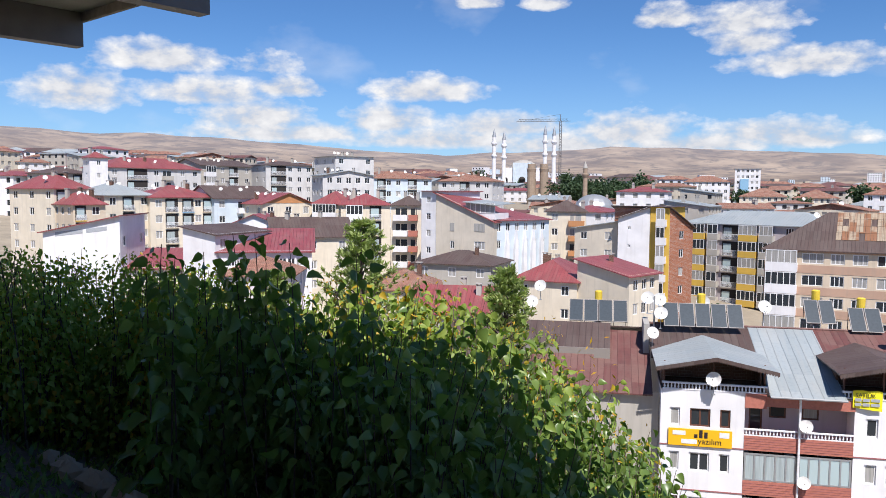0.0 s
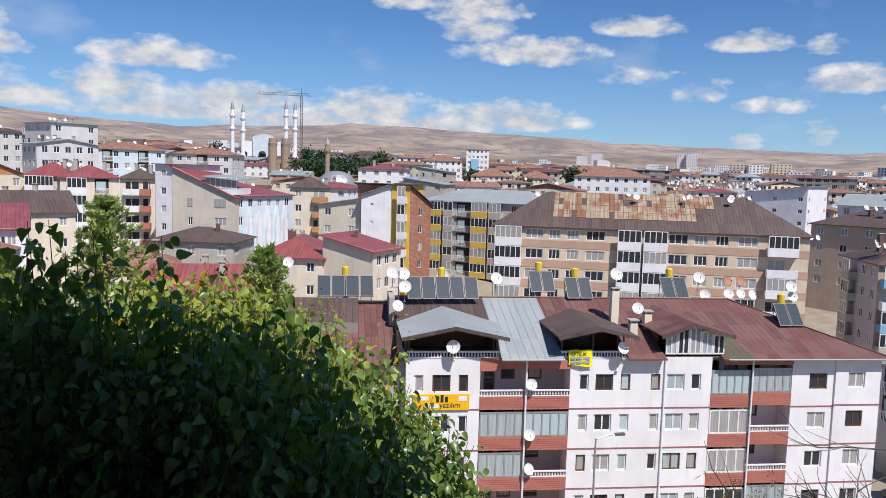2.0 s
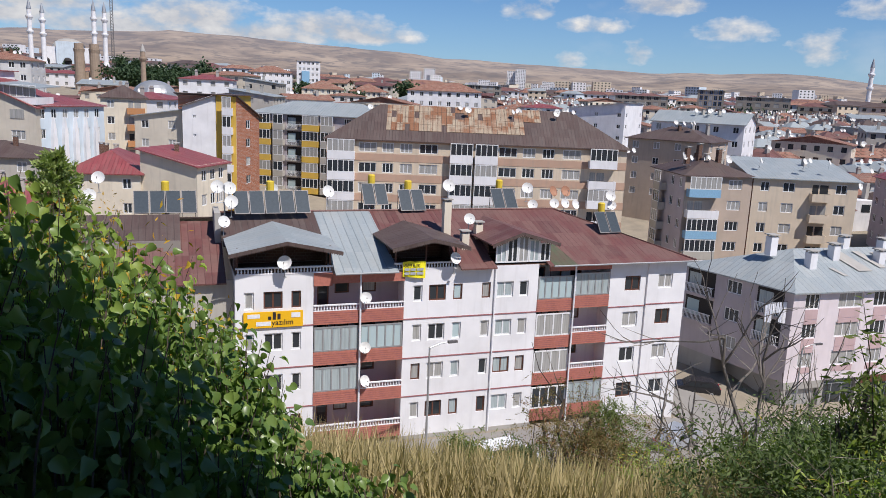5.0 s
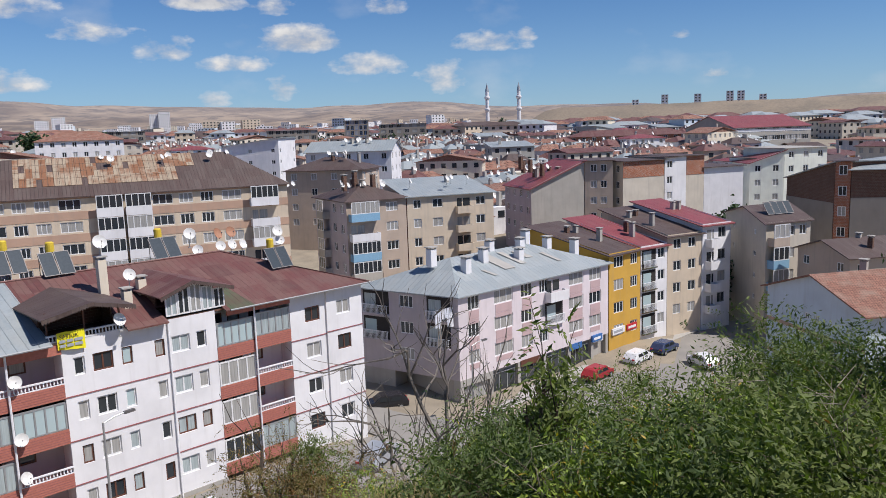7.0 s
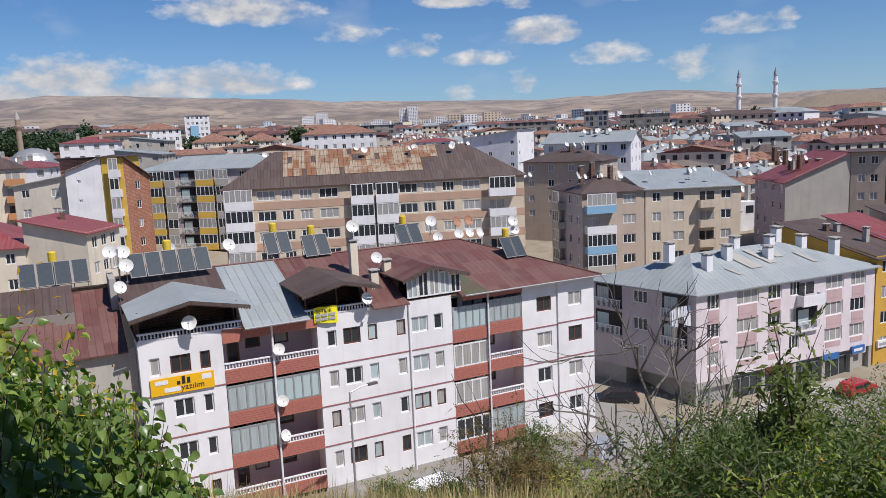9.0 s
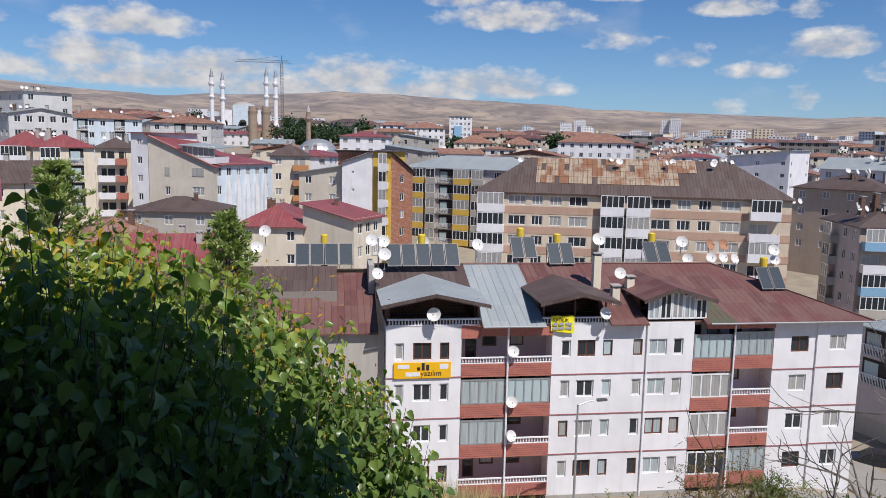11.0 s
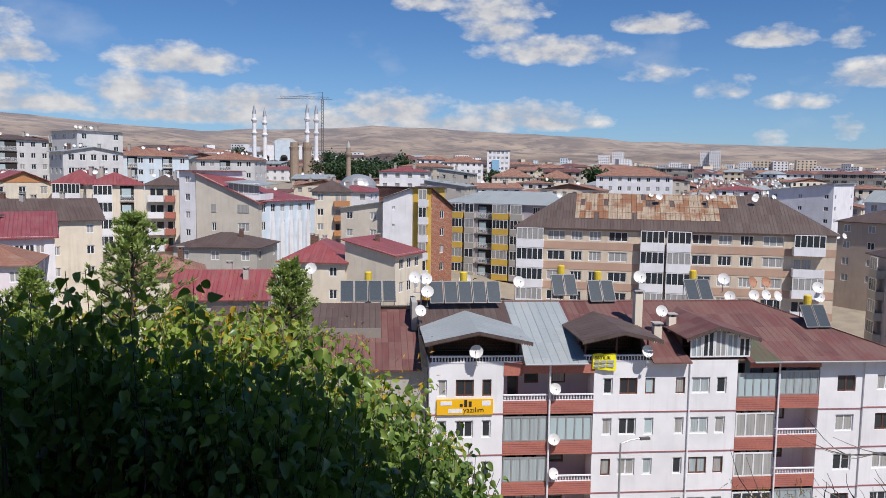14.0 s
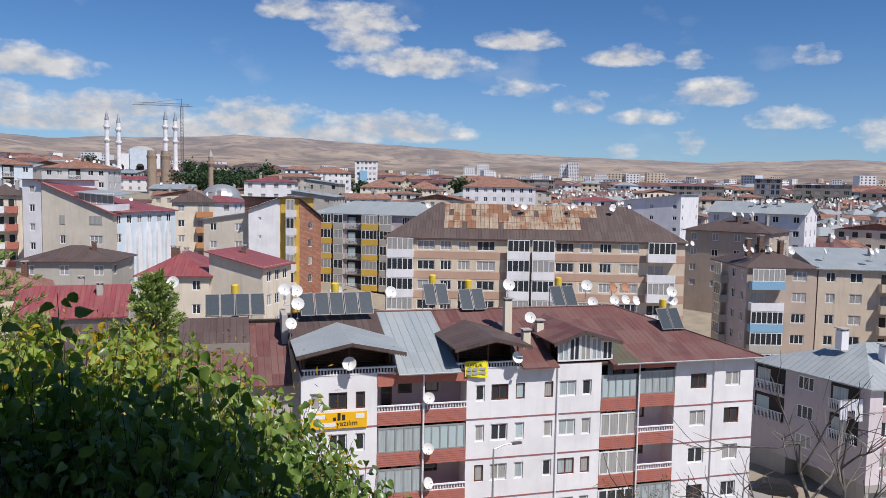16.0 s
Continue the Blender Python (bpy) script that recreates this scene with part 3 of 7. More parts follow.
def gable_fill(bm, f, kind, ze, rise):
    L, W, zt = f.length, f.depth, ze + rise - 0.1
    tri = {
        "gable_x": [[(0, 0, ze), (0, W / 2, zt), (0, W, ze)], [(L, 0, ze), (L, W, ze), (L, W / 2, zt)]],
        "gable_y": [[(0, 0, ze), (L, 0, ze), (L / 2, 0, zt)], [(L, W, ze), (0, W, ze), (L / 2, W, zt)]],
        "shed_right": [[(0, 0, ze), (L, 0, ze), (0, 0, zt)], [(0, 0, ze), (0, 0, zt), (0, W, zt), (0, W, ze)]],
        "shed_left": [[(0, 0, ze), (L, 0, ze), (L, 0, zt)], [(L, 0, ze), (L, W, ze), (L, W, zt), (L, 0, zt)]],
        "shed_back": [[(0, 0, ze), (0, W, zt), (0, W, ze)], [(L, 0, ze), (L, W, ze), (L, W, zt)], [(0, W, ze), (0, W, zt), (L, W, zt), (L, W, ze)]],
    }.get(kind, [])
    for p in tri:
        bm.faces.new([bm.verts.new(f.at(*q)) for q in p])


def spread(length, count, width, margin=1.0):
    if count == 1:
        return [length / 2 - width / 2]
    gap = (length - 2 * margin - width) / (count - 1)
    return [margin + i * gap for i in range(count)]


def building(name, label, p0, p1, depth, ze, storeys, wall="cream", roof=("hip", "red", 2.0), front=(4, 1.2, 1.3), right=(2, 1.2, 1.3), left=(2, 1.2, 1.3),
             rise=2.85, frame_mat="frame", bars=2, base=None, bands=(), balconies=(), side_wall=None, chimneys=0, first=0, category="apartment building", left_wall=None, skew=None):
    """A block with real openings, windows, roof, and what it carries. front/right/left: columns, width, height of the windows."""
    f = Frame(p0, p1, depth, skew)
    mid = f.at(f.length / 2, depth / 2, 0)
    zb = min(ground_z(*f.at(s, d, 0)[:2]) for s in (0, f.length) for d in (0, depth)) - 0.5
    if base is not None:
        zb = base
    root = empty(name, (0, 0, 0), label, category)
    sides = [("front", f.at(0, 0, 0), f.u, f.length, front), ("right", f.at(f.length, 0, 0), f.v, depth, right),
             ("back", f.at(f.length, depth, 0), -f.u, f.length, None), ("left", f.at(0, depth, 0), -f.v, depth, left)]
    for side, o, u, length, spec in sides:
        holes, wins = [], []
        busy = [b for b in balconies if b[0] == side]
        if spec and spec[0]:
            n, w, h = spec[:3]
            cols = spec[3] if len(spec) > 3 else [(x, w) for x in spread(length, n, w)]
            for i in range(first, storeys):
                z = ze - rise * (i + 1) + 0.95
                if z < zb + 0.3:
                    continue
                for x, cw in cols:
                    if any(b[1] - cw < x < b[1] + b[2] for b in busy):
                        continue
                    holes.append((x, x + cw, z, z + h))
                    wins.append((x, z, cw, h))
        bm = bmesh.new()
        wall_face(bm, o, u, length, zb, ze, holes)
        wm = wall if side == "front" else (left_wall or side_wall or wall) if side == "left" else (side_wall or wall)
        part("wall", bm, wm, root)
        if side == "front" and roof[0] not in ("hip", "flat"):
            bm = bmesh.new()
            gable_fill(bm, f, roof[0], ze, roof[2])
            part("gable", bm, wm, root)
        for x, z, w, h in wins:
            add_window(root, o, u, x, z, w, h, frame_mat, "pane", bars if w < 1.7 else 3)
        for _, x, w, mat, glazed in busy:
            for i in range(storeys):
                z = ze - rise * (i + 1)
                if z < zb + 1.0:
                    continue
                add_balcony(root, o, u, x, z, w, mat if isinstance(mat, str) else mat[i % len(mat)], glazed if not isinstance(glazed, tuple) else glazed[i % len(glazed)], rise)
    bm = bmesh.new()
    for panel in roof_panels(f, roof[0], ze, roof[2]):
        prism(bm, panel)
    part("roof", bm, roof[1], root)
    for z, dz, mat in bands:
        bm = bmesh.new()
        box(bm, -0.04, f.length + 0.04, -0.04, 0.0, z, z + dz, Matrix.Translation((f.p0.x, f.p0.y, 0)) @ Matrix.Rotation(math.atan2(f.u.y, f.u.x), 4, "Z"))
        part("band", bm, mat, root)
    rng = random.Random(name + label)
    for i in range(chimneys):
        s, d = rng.uniform(0.15, 0.85) * f.length, rng.uniform(0.3, 0.7) * depth
        k = roof[2] * (1 - abs(d - depth / 2) / (depth / 2)) if roof[0] in ("hip", "gable_x") else roof[2] * 0.5
        add_chimney(root, f.at(s, d, ze + k * 0.8 - 0.4), 1.6, rng.choice(("grey", "concrete", "darkbrick")))
    return root, f


def add_balcony(root, o, u, x, z, w, mat, glazed, rise, deep=1.1):
    m = Matrix.Translation((o[0] + u[0] * x, o[1] + u[1] * x, 0)) @ Matrix.Rotation(math.atan2(u[1], u[0]), 4, "Z")
    if glazed == "rail":
        # loggia: near-black panel on the wall paints in shade, behind upright railing bars
        bm = bmesh.new()
        box(bm, 0, w, -.35, 0.0, z - 0.12, z + 0.04, m)
        bal = part("balcony", bm, mat, root)
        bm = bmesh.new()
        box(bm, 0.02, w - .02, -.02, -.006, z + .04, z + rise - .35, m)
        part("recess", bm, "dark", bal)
        bm = bmesh.new()
        box(bm, .25, min(w - .3, 1.7), -.05, -.021, z + .5, z + 2.1, m)
        part("door", bm, "blind", bal)
        bm = bmesh.new()
        box(bm, 0, w, -.36, -.30, z + .92, z + .98, m)
        x = .05
        while x < w - .03:
            box(bm, x, x + .045, -.35, -.31, z + .04, z + .92, m)
            x += .16
        part("railing", bm, "paper", bal)
        return
    bm = bmesh.new()
    box(bm, 0, w, -deep, 0.0, z - 0.14, z + 0.02, m)
    box(bm, 0, w, -deep, -deep + 0.1, z + 0.02, z + 0.95, m)
    box(bm, 0, 0.1, -deep + 0.1, 0, z + 0.02, z + 0.95, m)
    box(bm, w - 0.1, w, -deep + 0.1, 0, z + 0.02, z + 0.95, m)
    bal = part("balcony", bm, mat, root)
    if glazed:
        a, b = window_meshes(w - 0.04, rise - 1.15, "frame", "pane", max(2, int(w / 0.7)))
        win = instance("glazing", a, bal, m @ Matrix.Translation((0.02, -deep + 0.05, z + 0.96)))
        instance("pane", b, win, Matrix.Identity(4))
    else:
        bm = bmesh.new()
        box(bm, 0.3, 1.1, -0.015, 0.0, z + 0.05, z + 2.1, m)
        box(bm, 1.3, min(w - 0.2, 2.4), -0.015, 0.0, z + 0.9, z + 2.1, m)
        part("door", bm, "pane", bal)


def add_chimney(root, p, h=1.6, mat="grey", w=0.55):
    bm = bmesh.new()
    box(bm, p.x - w / 2, p.x + w / 2, p.y - w / 2, p.y + w / 2, p.z - 0.3, p.z + h)
    ch = part("chimney", bm, mat, root)
    bm = bmesh.new()
    box(bm, p.x - w * .66, p.x + w * .66, p.y - w * .66, p.y + w * .66, p.z + h + 0.18, p.z + h + 0.26)
    for sx in (-1, 1):
        for sy in (-1, 1):
            cx, cy = p.x + sx * w * .38, p.y + sy * w * .38
            box(bm, cx - .06, cx + .06, cy - .06, cy + .06, p.z + h, p.z + h + 0.18)
    part("cap", bm, "concrete", ch)


# ---- satellite dishes, solar heaters ----
DISH = {}


def dish(p, size=0.85, mat="dishwhite", turn=None, tilt=-24, stand=0.9):
    """A satellite dish on its mast; p is the mast's foot."""
    rng = random.Random(str(tuple(round(v, 1) for v in p)))
    turn = rng.uniform(-20, 25) if turn is None else turn
    if mat not in DISH:
        bm = bmesh.new()
        n, rows = 16, 4
        rings = []
        for i in range(rows + 1):
            r = 0.5 * i / rows
            rings.append([bm.verts.new((r * math.cos(2 * math.pi * k / n), 0.55 * r * r - 0.1, r * math.sin(2 * math.pi * k / n))) for k in range(n)] if i else [bm.verts.new((0, -0.1 + 0.0, 0))])
        for i in range(rows):
            for k in range(n):
                if i == 0:
                    bm.faces.new((rings[0][0], rings[1][(k + 1) % n], rings[1][k]))
                else:
                    bm.faces.new((rings[i][k], rings[i][(k + 1) % n], rings[i + 1][(k + 1) % n], rings[i + 1][k]))
        for v in bm.verts:
            v.co.y = -v.co.y - 0.1
        ret = bmesh.ops.extrude_face_region(bm, geom=list(bm.faces))
        for g in ret["geom"]:
            if isinstance(g, bmesh.types.BMVert):
                g.co.y += 0.02
        a = finish(bm, "reflector", mat)
        bm = bmesh.new()
        tube(bm, [(0, 0, -0.48), (0, -0.25, -0.42), (0, -0.5, -0.12)], 0.015, 0.012, 5)
        box(bm, -0.035, 0.035, -0.56, -0.46, -0.14, -0.06)
        b = finish(bm, "arm", "iron")
        bm = bmesh.new()
        tube(bm, [(0, 0.09, 0.1), (0, 0.09, -1.0)], 0.03, 0.03, 6)
        box(bm, -0.12, 0.12, 0.0, 0.18, -1.02, -0.98)
        c = finish(bm, "mast", "galva")
        DISH[mat] = (a.data, b.data, c.data)
        for ob in (a, b, c):
            bpy.data.objects.remove(ob)
    a, b, c = DISH[mat]
    label = "rusty brown satellite dish on a roof mast" if mat == "dishrust" else "white satellite dish on a short galvanised mast"
    root = empty("satellite_dish", (p[0], p[1], p[2]), label, "satellite dish", "roof dishes")
    up = Matrix.Translation((0, 0, stand)) @ Matrix.Scale(size, 4)
    instance("mast", c, root, up @ Matrix.Scale(stand / size, 4, (0, 0, 1)) if stand > 0 else up)
    head = up @ Matrix.Rotation(radians(turn), 4, "Z") @ Matrix.Rotation(radians(tilt), 4, "X")
    r = instance("reflector", a, root, head)
    if math.hypot(p[0], p[1]) < 120:
        instance("arm", b, r, Matrix.Identity(4))
    return root


def solar_heater(p, panels, w=0.95, turn=0.0, tank=True, tall=1.9):
    """A row of flat collectors on legs with its storage tank; p is the row's lower left corner."""
    root = empty("solar_heater", p, f"row of {panels} dark glass solar collectors on roof", "solar heater", "roof solar heaters")
    rot = Matrix.Rotation(radians(turn), 4, "Z")
    for i in range(panels):
        x = i * (w + 0.06)
        tilt = rot @ Matrix.Translation((x, 0, 0.15)) @ Matrix.Rotation(radians(52), 4, "X")
        bm = bmesh.new()
        box(bm, 0, w, 0, tall, -0.05, 0, tilt)
        for a, b, c, d in ((0, w, 0, .05), (0, w, tall - .05, tall), (0, .05, .05, tall - .05), (w - .05, w, .05, tall - .05)):
            box(bm, a, b, c, d, 0, 0.03, tilt)
        col = part("collector", bm, "iron", root)
        bm = bmesh.new()
        box(bm, .05, w - .05, .05, tall - .05, 0.001, 0.012, tilt)
        part("glass", bm, "solar", col)
        for lx in (x + .05, x + w - .09):
            bm = bmesh.new()
            box(bm, lx, lx + .04, 1.1, 1.14, -0.5, 1.5, rot)
            part("leg", bm, "iron", col)
    if tank:
        x = panels * (w + 0.06) * 0.5
        q = rot @ Vector((x, 1.7, 0))
        bm = bmesh.new()
        lathe(bm, [(0.27, -0.3), (0.27, 1.55), (0.2, 1.62)], 14, q)
        tk = part("tank", bm, "galva", root)
        bm = bmesh.new()
        lathe(bm, [(0.29, 1.6), (0.29, 2.25), (0.2, 2.32)], 14, q)
        part("cap", bm, "tank", tk, "yellow expansion tank")
    return root


# ---- white apartment house ----
def white_house():
    root = empty("apartment_house", (0, 0, 0), "white rendered apartment house with red balconies and maroon roof", "apartment building")
    X = (1.0, 0.0)
    yf, zb = 50.0, -26.2
    ROWS = [(-14.40, -13.25), (-17.27, -16.06), (-20.12, -18.92), (-23.02, -21.82)]

    def wall(x0, x1, z0, z1, cols, y=yf, mat="white", rows=ROWS, sill=True, frames=None):
        holes = [(a - x0, b - x0, lo, hi) for a, b in cols for lo, hi in rows if z0 < lo and hi < z1]
        bm = bmesh.new()
        wall_face(bm, (x0, y), X, x1 - x0, z0, z1, holes, 0.16)
        w = part("wall", bm, mat, root)
        for i, (a, b, lo, hi) in enumerate(holes):
            fm = "frame" if (i * 7 + int(a * 3)) % 3 else "brownframe"
            win = add_window(root, (x0, y), X, a, lo, b - a, hi - lo, fm, "blind" if (i * 5 + int(a * 7)) % 5 < 1 else "pane", 1 if b - a < 0.9 else 2, 0.13)
            bm = bmesh.new()
            box(bm, x0 + a - .05, x0 + b + .05, y - .07, y + .02, lo - .05, lo)
            part("sill", bm, "concrete", win)
        return w

    # blocks
    wall(2.67, 7.68, zb, -12.1, [(3.23, 3.84), (4.45, 5.67), (6.24, 6.86)])
    wall(13.9, 18.6, zb, -12.03, [(14.55, 15.22), (15.7, 16.95), (17.5, 18.18)])
    wall(18.6, 24.05, zb, -12.05, [(19.66, 20.33), (20.8, 22.1), (22.58, 23.3)])
    wall(30.07, 33.3, zb, -12.05, [(31.4, 32.75)])
    wall(33.3, 36.75, zb, -12.05, [(34.25, 35.55)], y=49.85, rows=[(a + .12, b + .12) for a, b in ROWS])
    plain = [((36.75, 49.85), (0, 1), 16.2, -12.05), ((33.3, 50.0), (0, -1), .15, -12.05), ((2.67, 66), (0, -1), 16, -12.1), ((36.75, 66.05), (-1, 0), 34.1, -12.05)]
    plain += [((x, 50 if d > 0 else 51.5), (0, d), 1.5, -12.05) for x, d in ((7.68, 1), (13.9, -1), (24.05, 1), (30.07, -1))]
    for o, u, length, top in plain:
        bm = bmesh.new()
        wall_face(bm, o, u, length, zb, top)
        part("wall", bm, "white", root)
    # string courses
    for a, b, y, dz in ((2.67, 7.68, 50, 0), (13.9, 24.05, 50, 0), (30.07, 33.3, 50, 0), (33.3, 36.75, 49.85, .13)):
        for z in (-15.63, -18.48, -21.33):
            bm = bmesh.new()
            box(bm, a - .02, b + .02, y - .04, y - .003, z + dz - .04, z + dz + .035)
            part("string_course", bm, "redline", root)
    # grey base along the street
    bm = bmesh.new()
    box(bm, 13.8, 24.1, 49.93, 49.99, zb, -24.3)
    part("plinth", bm, "concrete", root)

    # recessed balcony bays
    def bay(x0, x1, split, tops, kinds):
        bm = bmesh.new()
        holes = []
        for top in tops:
            holes += [(0.5, 1.3, top - 2.1, top + 0.1), (1.7, 2.7, top - 1.2, top), (x1 - x0 - 2.6, x1 - x0 - 1.6, top - 1.2, top)]
        wall_face(bm, (x0, 51.5), X, x1 - x0, zb, -12.05, holes)
        part("wall", bm, "lilac" if x0 < 20 else "white", root)
        for a, b, lo, hi in holes:
            add_window(root, (x0, 51.5), X, a, lo, b - a, hi - lo, "brownframe", "pane", 1)
        for i, top in enumerate(tops):
            for j, (a, b) in enumerate(((x0, split), (split, x1))):
                z = -14.75 - 2.85 * i + (0.15 if j and x0 > 20 else 0)
                kind = kinds[i][j]
                bm = bmesh.new()
                box(bm, a, b, 50.0, 51.5, z - 0.92, z - 0.78)
                box(bm, a, b, 49.97, 50.07, z - 0.92, z)
                bal = part("balcony", bm, "redclad", root, "red clad balcony parapet")
                # ribs of the cladding
                bm = bmesh.new()
                for k in range(1, 6):
                    box(bm, a, b, 49.955, 49.97, z - 0.92 + k * .153 - .01, z - 0.92 + k * .153 + .01)
                part("cladding", bm, "redline", bal)
                if kind == "rail":
                    bm = bmesh.new()
                    box(bm, a, b, 49.96, 50.1, z + .36, z + .44)
                    box(bm, a, b, 49.98, 50.08, z, z + .05)
                    x = a + .12
                    while x < b - .05:
                        lathe(bm, [(.03, z + .05), (.055, z + .14), (.03, z + .26), (.04, z + .36)], 6, (x, 50.03, 0))
                        x += .2
                    part("balustrade", bm, "paper", bal, "white balustrade")
                else:
                    hgt = 1.72
                    n = 4 if kind == "white" else 3
                    ga, gb = window_meshes(b - a - .1, hgt, "frame" if kind != "thin" else "galva", "blind" if kind != "white" else "pane", n if kind == "white" else 5)
                    win = instance("glazing", ga, bal, Matrix.Translation((a + .05, 50.04, z + .02)))
                    instance("pane", gb, win, Matrix.Identity(4))
                    if kind == "white":
                        bm = bmesh.new()
                        box(bm, a + .05, b - .05, 50.0, 50.08, z + 1.2, z + 1.26)
                        part("transom", bm, "frame", win)
        bm = bmesh.new()
        tube(bm, [(split, 49.85, -12.2), (split, 49.85, -24.6)], .07)
        part("drainpipe", bm, "paper", root)

    TOPS = [-12.75, -15.6, -18.45, -21.3]
    bay(7.68, 13.9, 10.82, TOPS, [("rail", "rail"), ("thin", "thin"), ("thin", "rail"), ("rail", "rail")])
    bay(24.05, 30.07, 27.02, TOPS, [("thin", "thin"), ("white", "rail"), ("white", "rail"), ("white", "thin")])
    bm = bmesh.new()
    box(bm, 8.93, 13.9, 49.9, 50.1, -12.85, -12.25)
    part("beam", bm, "redclad", root)
    bm = bmesh.new()
    box(bm, 24.95, 30.07, 49.9, 50.1, -12.6, -12.15)
    part("beam", bm, "redclad", root)
    bm = bmesh.new()
    box(bm, 7.68, 8.93, 49.95, 50.1, -13.0, -12.1)
    part("beam", bm, "redclad", root)
    bm = bmesh.new()
    for x in (20.62,):
        tube(bm, [(x, 49.9, -12.1), (x, 49.9, -24.6)], .06)
    part("drainpipe", bm, "paper", root)

    # main roof: long ridge, hipped at its end
    e, r = -12.05, -9.3
    slope = (r - e) / 8.7

    def zr(y):
        return e + slope * (y - 49.35)

    def panel(x0, x1, mat, name="roof", y0=49.35, lift=0.0):
        bm = bmesh.new()
        prism(bm, [(x0, y0, zr(y0) + lift), (x1, y0, zr(y0) + lift), (x1, 58.05, r + lift), (x0, 58.05, r + lift)], .1)
        return part(name, bm, mat, root)

    panel(2.2, 9.0, "brown", y0=53.3)
    panel(9.0, 13.3, "steel")
    panel(13.3, 17.8, "maroon", y0=53.3)
    panel(17.8, 20.5, "maroon")
    panel(20.5, 24.6, "maroon", y0=51.5)
    panel(24.6, 26.6, "maroon")
    bm = bmesh.new()
    prism(bm, [(24.95, 49.33, zr(49.33) + .012), (26.9, 49.33, zr(49.33) + .012), (26.3, 52.4, zr(52.4) + .012), (24.95, 52.4, zr(52.4) + .012)], .03)
    part("roof_patch", bm, "green", root)
    bm = bmesh.new()
    prism(bm, [(26.6, 49.35, e), (37.2, 49.35, e), (29.0, 58.05, r), (26.6, 58.05, r)], .1)
    prism(bm, [(37.2, 49.35, e), (37.2, 66.6, e), (29.0, 58.05, r)], .1)
    prism(bm, [(37.2, 66.6, e), (2.2, 66.6, e), (2.2, 58.05, r), (29.0, 58.05, r)], .1)
    part("roof", bm, "maroon", root)
    bm = bmesh.new()
    tube(bm, [(2.2, 58.05, r + .03), (29.0, 58.05, r + .03), (37.2, 49.35, e + .03)], .09)
    part("ridge_cap", bm, "maroon", root)
    bm = bmesh.new()
    tube(bm, [(9.0, 49.3, e - .05), (13.3, 49.3, e - .05)], .07)
    part("gutter", bm, "greyframe", root)
    bm = bmesh.new()
    tube(bm, [(24.9, 49.3, e - .05), (37.2, 49.3, e - .05)], .07)
    part("gutter", bm, "greyframe", root)

    # roof terraces under small gables
    def dormer(x0, x1, apex_x, ze, zt, mat, glazed, trim="brown"):
        bm = bmesh.new()
        box(bm, x0, x1, 50.05, 53.2, -12.15, -12.02)
        box(bm, x0, x1, 53.2, 53.3, -12.0, ze + .1)
        for x in (x0 + .02, x1 - .12):
            box(bm, x, x + .1, 51.6, 53.2, -12.02, ze)
        back = part("back_wall", bm, "darkbrick", root)
        bm = bmesh.new()
        o = .5
        eave_y = 49.6 if glazed else 49.0
        k = (zt - ze) / max(.5, (apex_x - x0 + o))
        k2 = (zt - ze) / max(.5, (x1 + o - apex_x))
        back_y = 49.35 + (zt - e) / slope
        be = 49.35 + (ze - e) / slope
        prism(bm, [(x0 - o, eave_y, ze), (apex_x, eave_y - .1, zt), (apex_x, back_y, zt), (x0 - o, be, ze)], .09)
        prism(bm, [(apex_x, eave_y - .1, zt), (x1 + o, eave_y, ze), (x1 + o, be, ze), (apex_x, back_y, zt)], .09)
        rf = part("gable_roof", bm, mat, root)
        # scalloped fringe
        bm = bmesh.new()
        for (xa, za), (xb, zc) in (((x0 - o, ze), (apex_x, zt)), ((apex_x, zt), (x1 + o, ze))):
            n = int(abs(xb - xa) / .16)
            for i in range(n):
                t0, t1 = i / n, (i + 1) / n
                p = [(xa + (xb - xa) * t, eave_y - .12, za + (zc - za) * t) for t in (t0, t1)]
                q = [((p[0][0] + p[1][0]) / 2, eave_y - .12, (p[0][2] + p[1][2]) / 2 - .3)]
                lo = [(p[1][0], eave_y - .12, p[1][2] - .2), q[0], (p[0][0], eave_y - .12, p[0][2] - .2)]
                pts = [p[0], p[1]] + lo
                va = [bm.verts.new(v) for v in reversed(pts)]
                vb = [bm.verts.new((v[0], v[1] + .03, v[2])) for v in reversed(pts)]
                bm.faces.new(va)
                bm.faces.new(list(reversed(vb)))
        part("fringe", bm, trim, rf)
        if glazed:
            n = 5
            for i in range(n):
                w = (x1 - x0) / n
                mx = x0 + w * (i + .5)
                top = ze + (zt - ze) * (1 - abs(mx - apex_x) / ((x1 - x0) / 2 + o)) - .22
                ga, gb = window_meshes(w - .02, top + 11.87, "frame", "pane" if i % 3 else "blind", 2)
                win = instance("glazing", ga, root, Matrix.Translation((x0 + w * i, 50.03, -11.87)))
                instance("pane", gb, win, Matrix.Identity(4))
                bm = bmesh.new()
                box(bm, x0 + w * i, x0 + w * (i + 1), 50.0, 50.08, -11.3, -11.24)
                part("transom", bm, "frame", win)
        else:
            bm = bmesh.new()
            box(bm, x0 - .05, x1 + .05, 49.93, 50.12, -11.72, -11.62)
            box(bm, x0, x1, 49.97, 50.1, -12.1, -12.02)
            x = x0 + .12
            while x < x1:
                lathe(bm, [(.035, -12.02), (.06, -11.92), (.035, -11.8), (.045, -11.72)], 6, (x, 50.03, 0))
                x += .21
            part("balustrade", bm, "paper", root, "white balustrade")
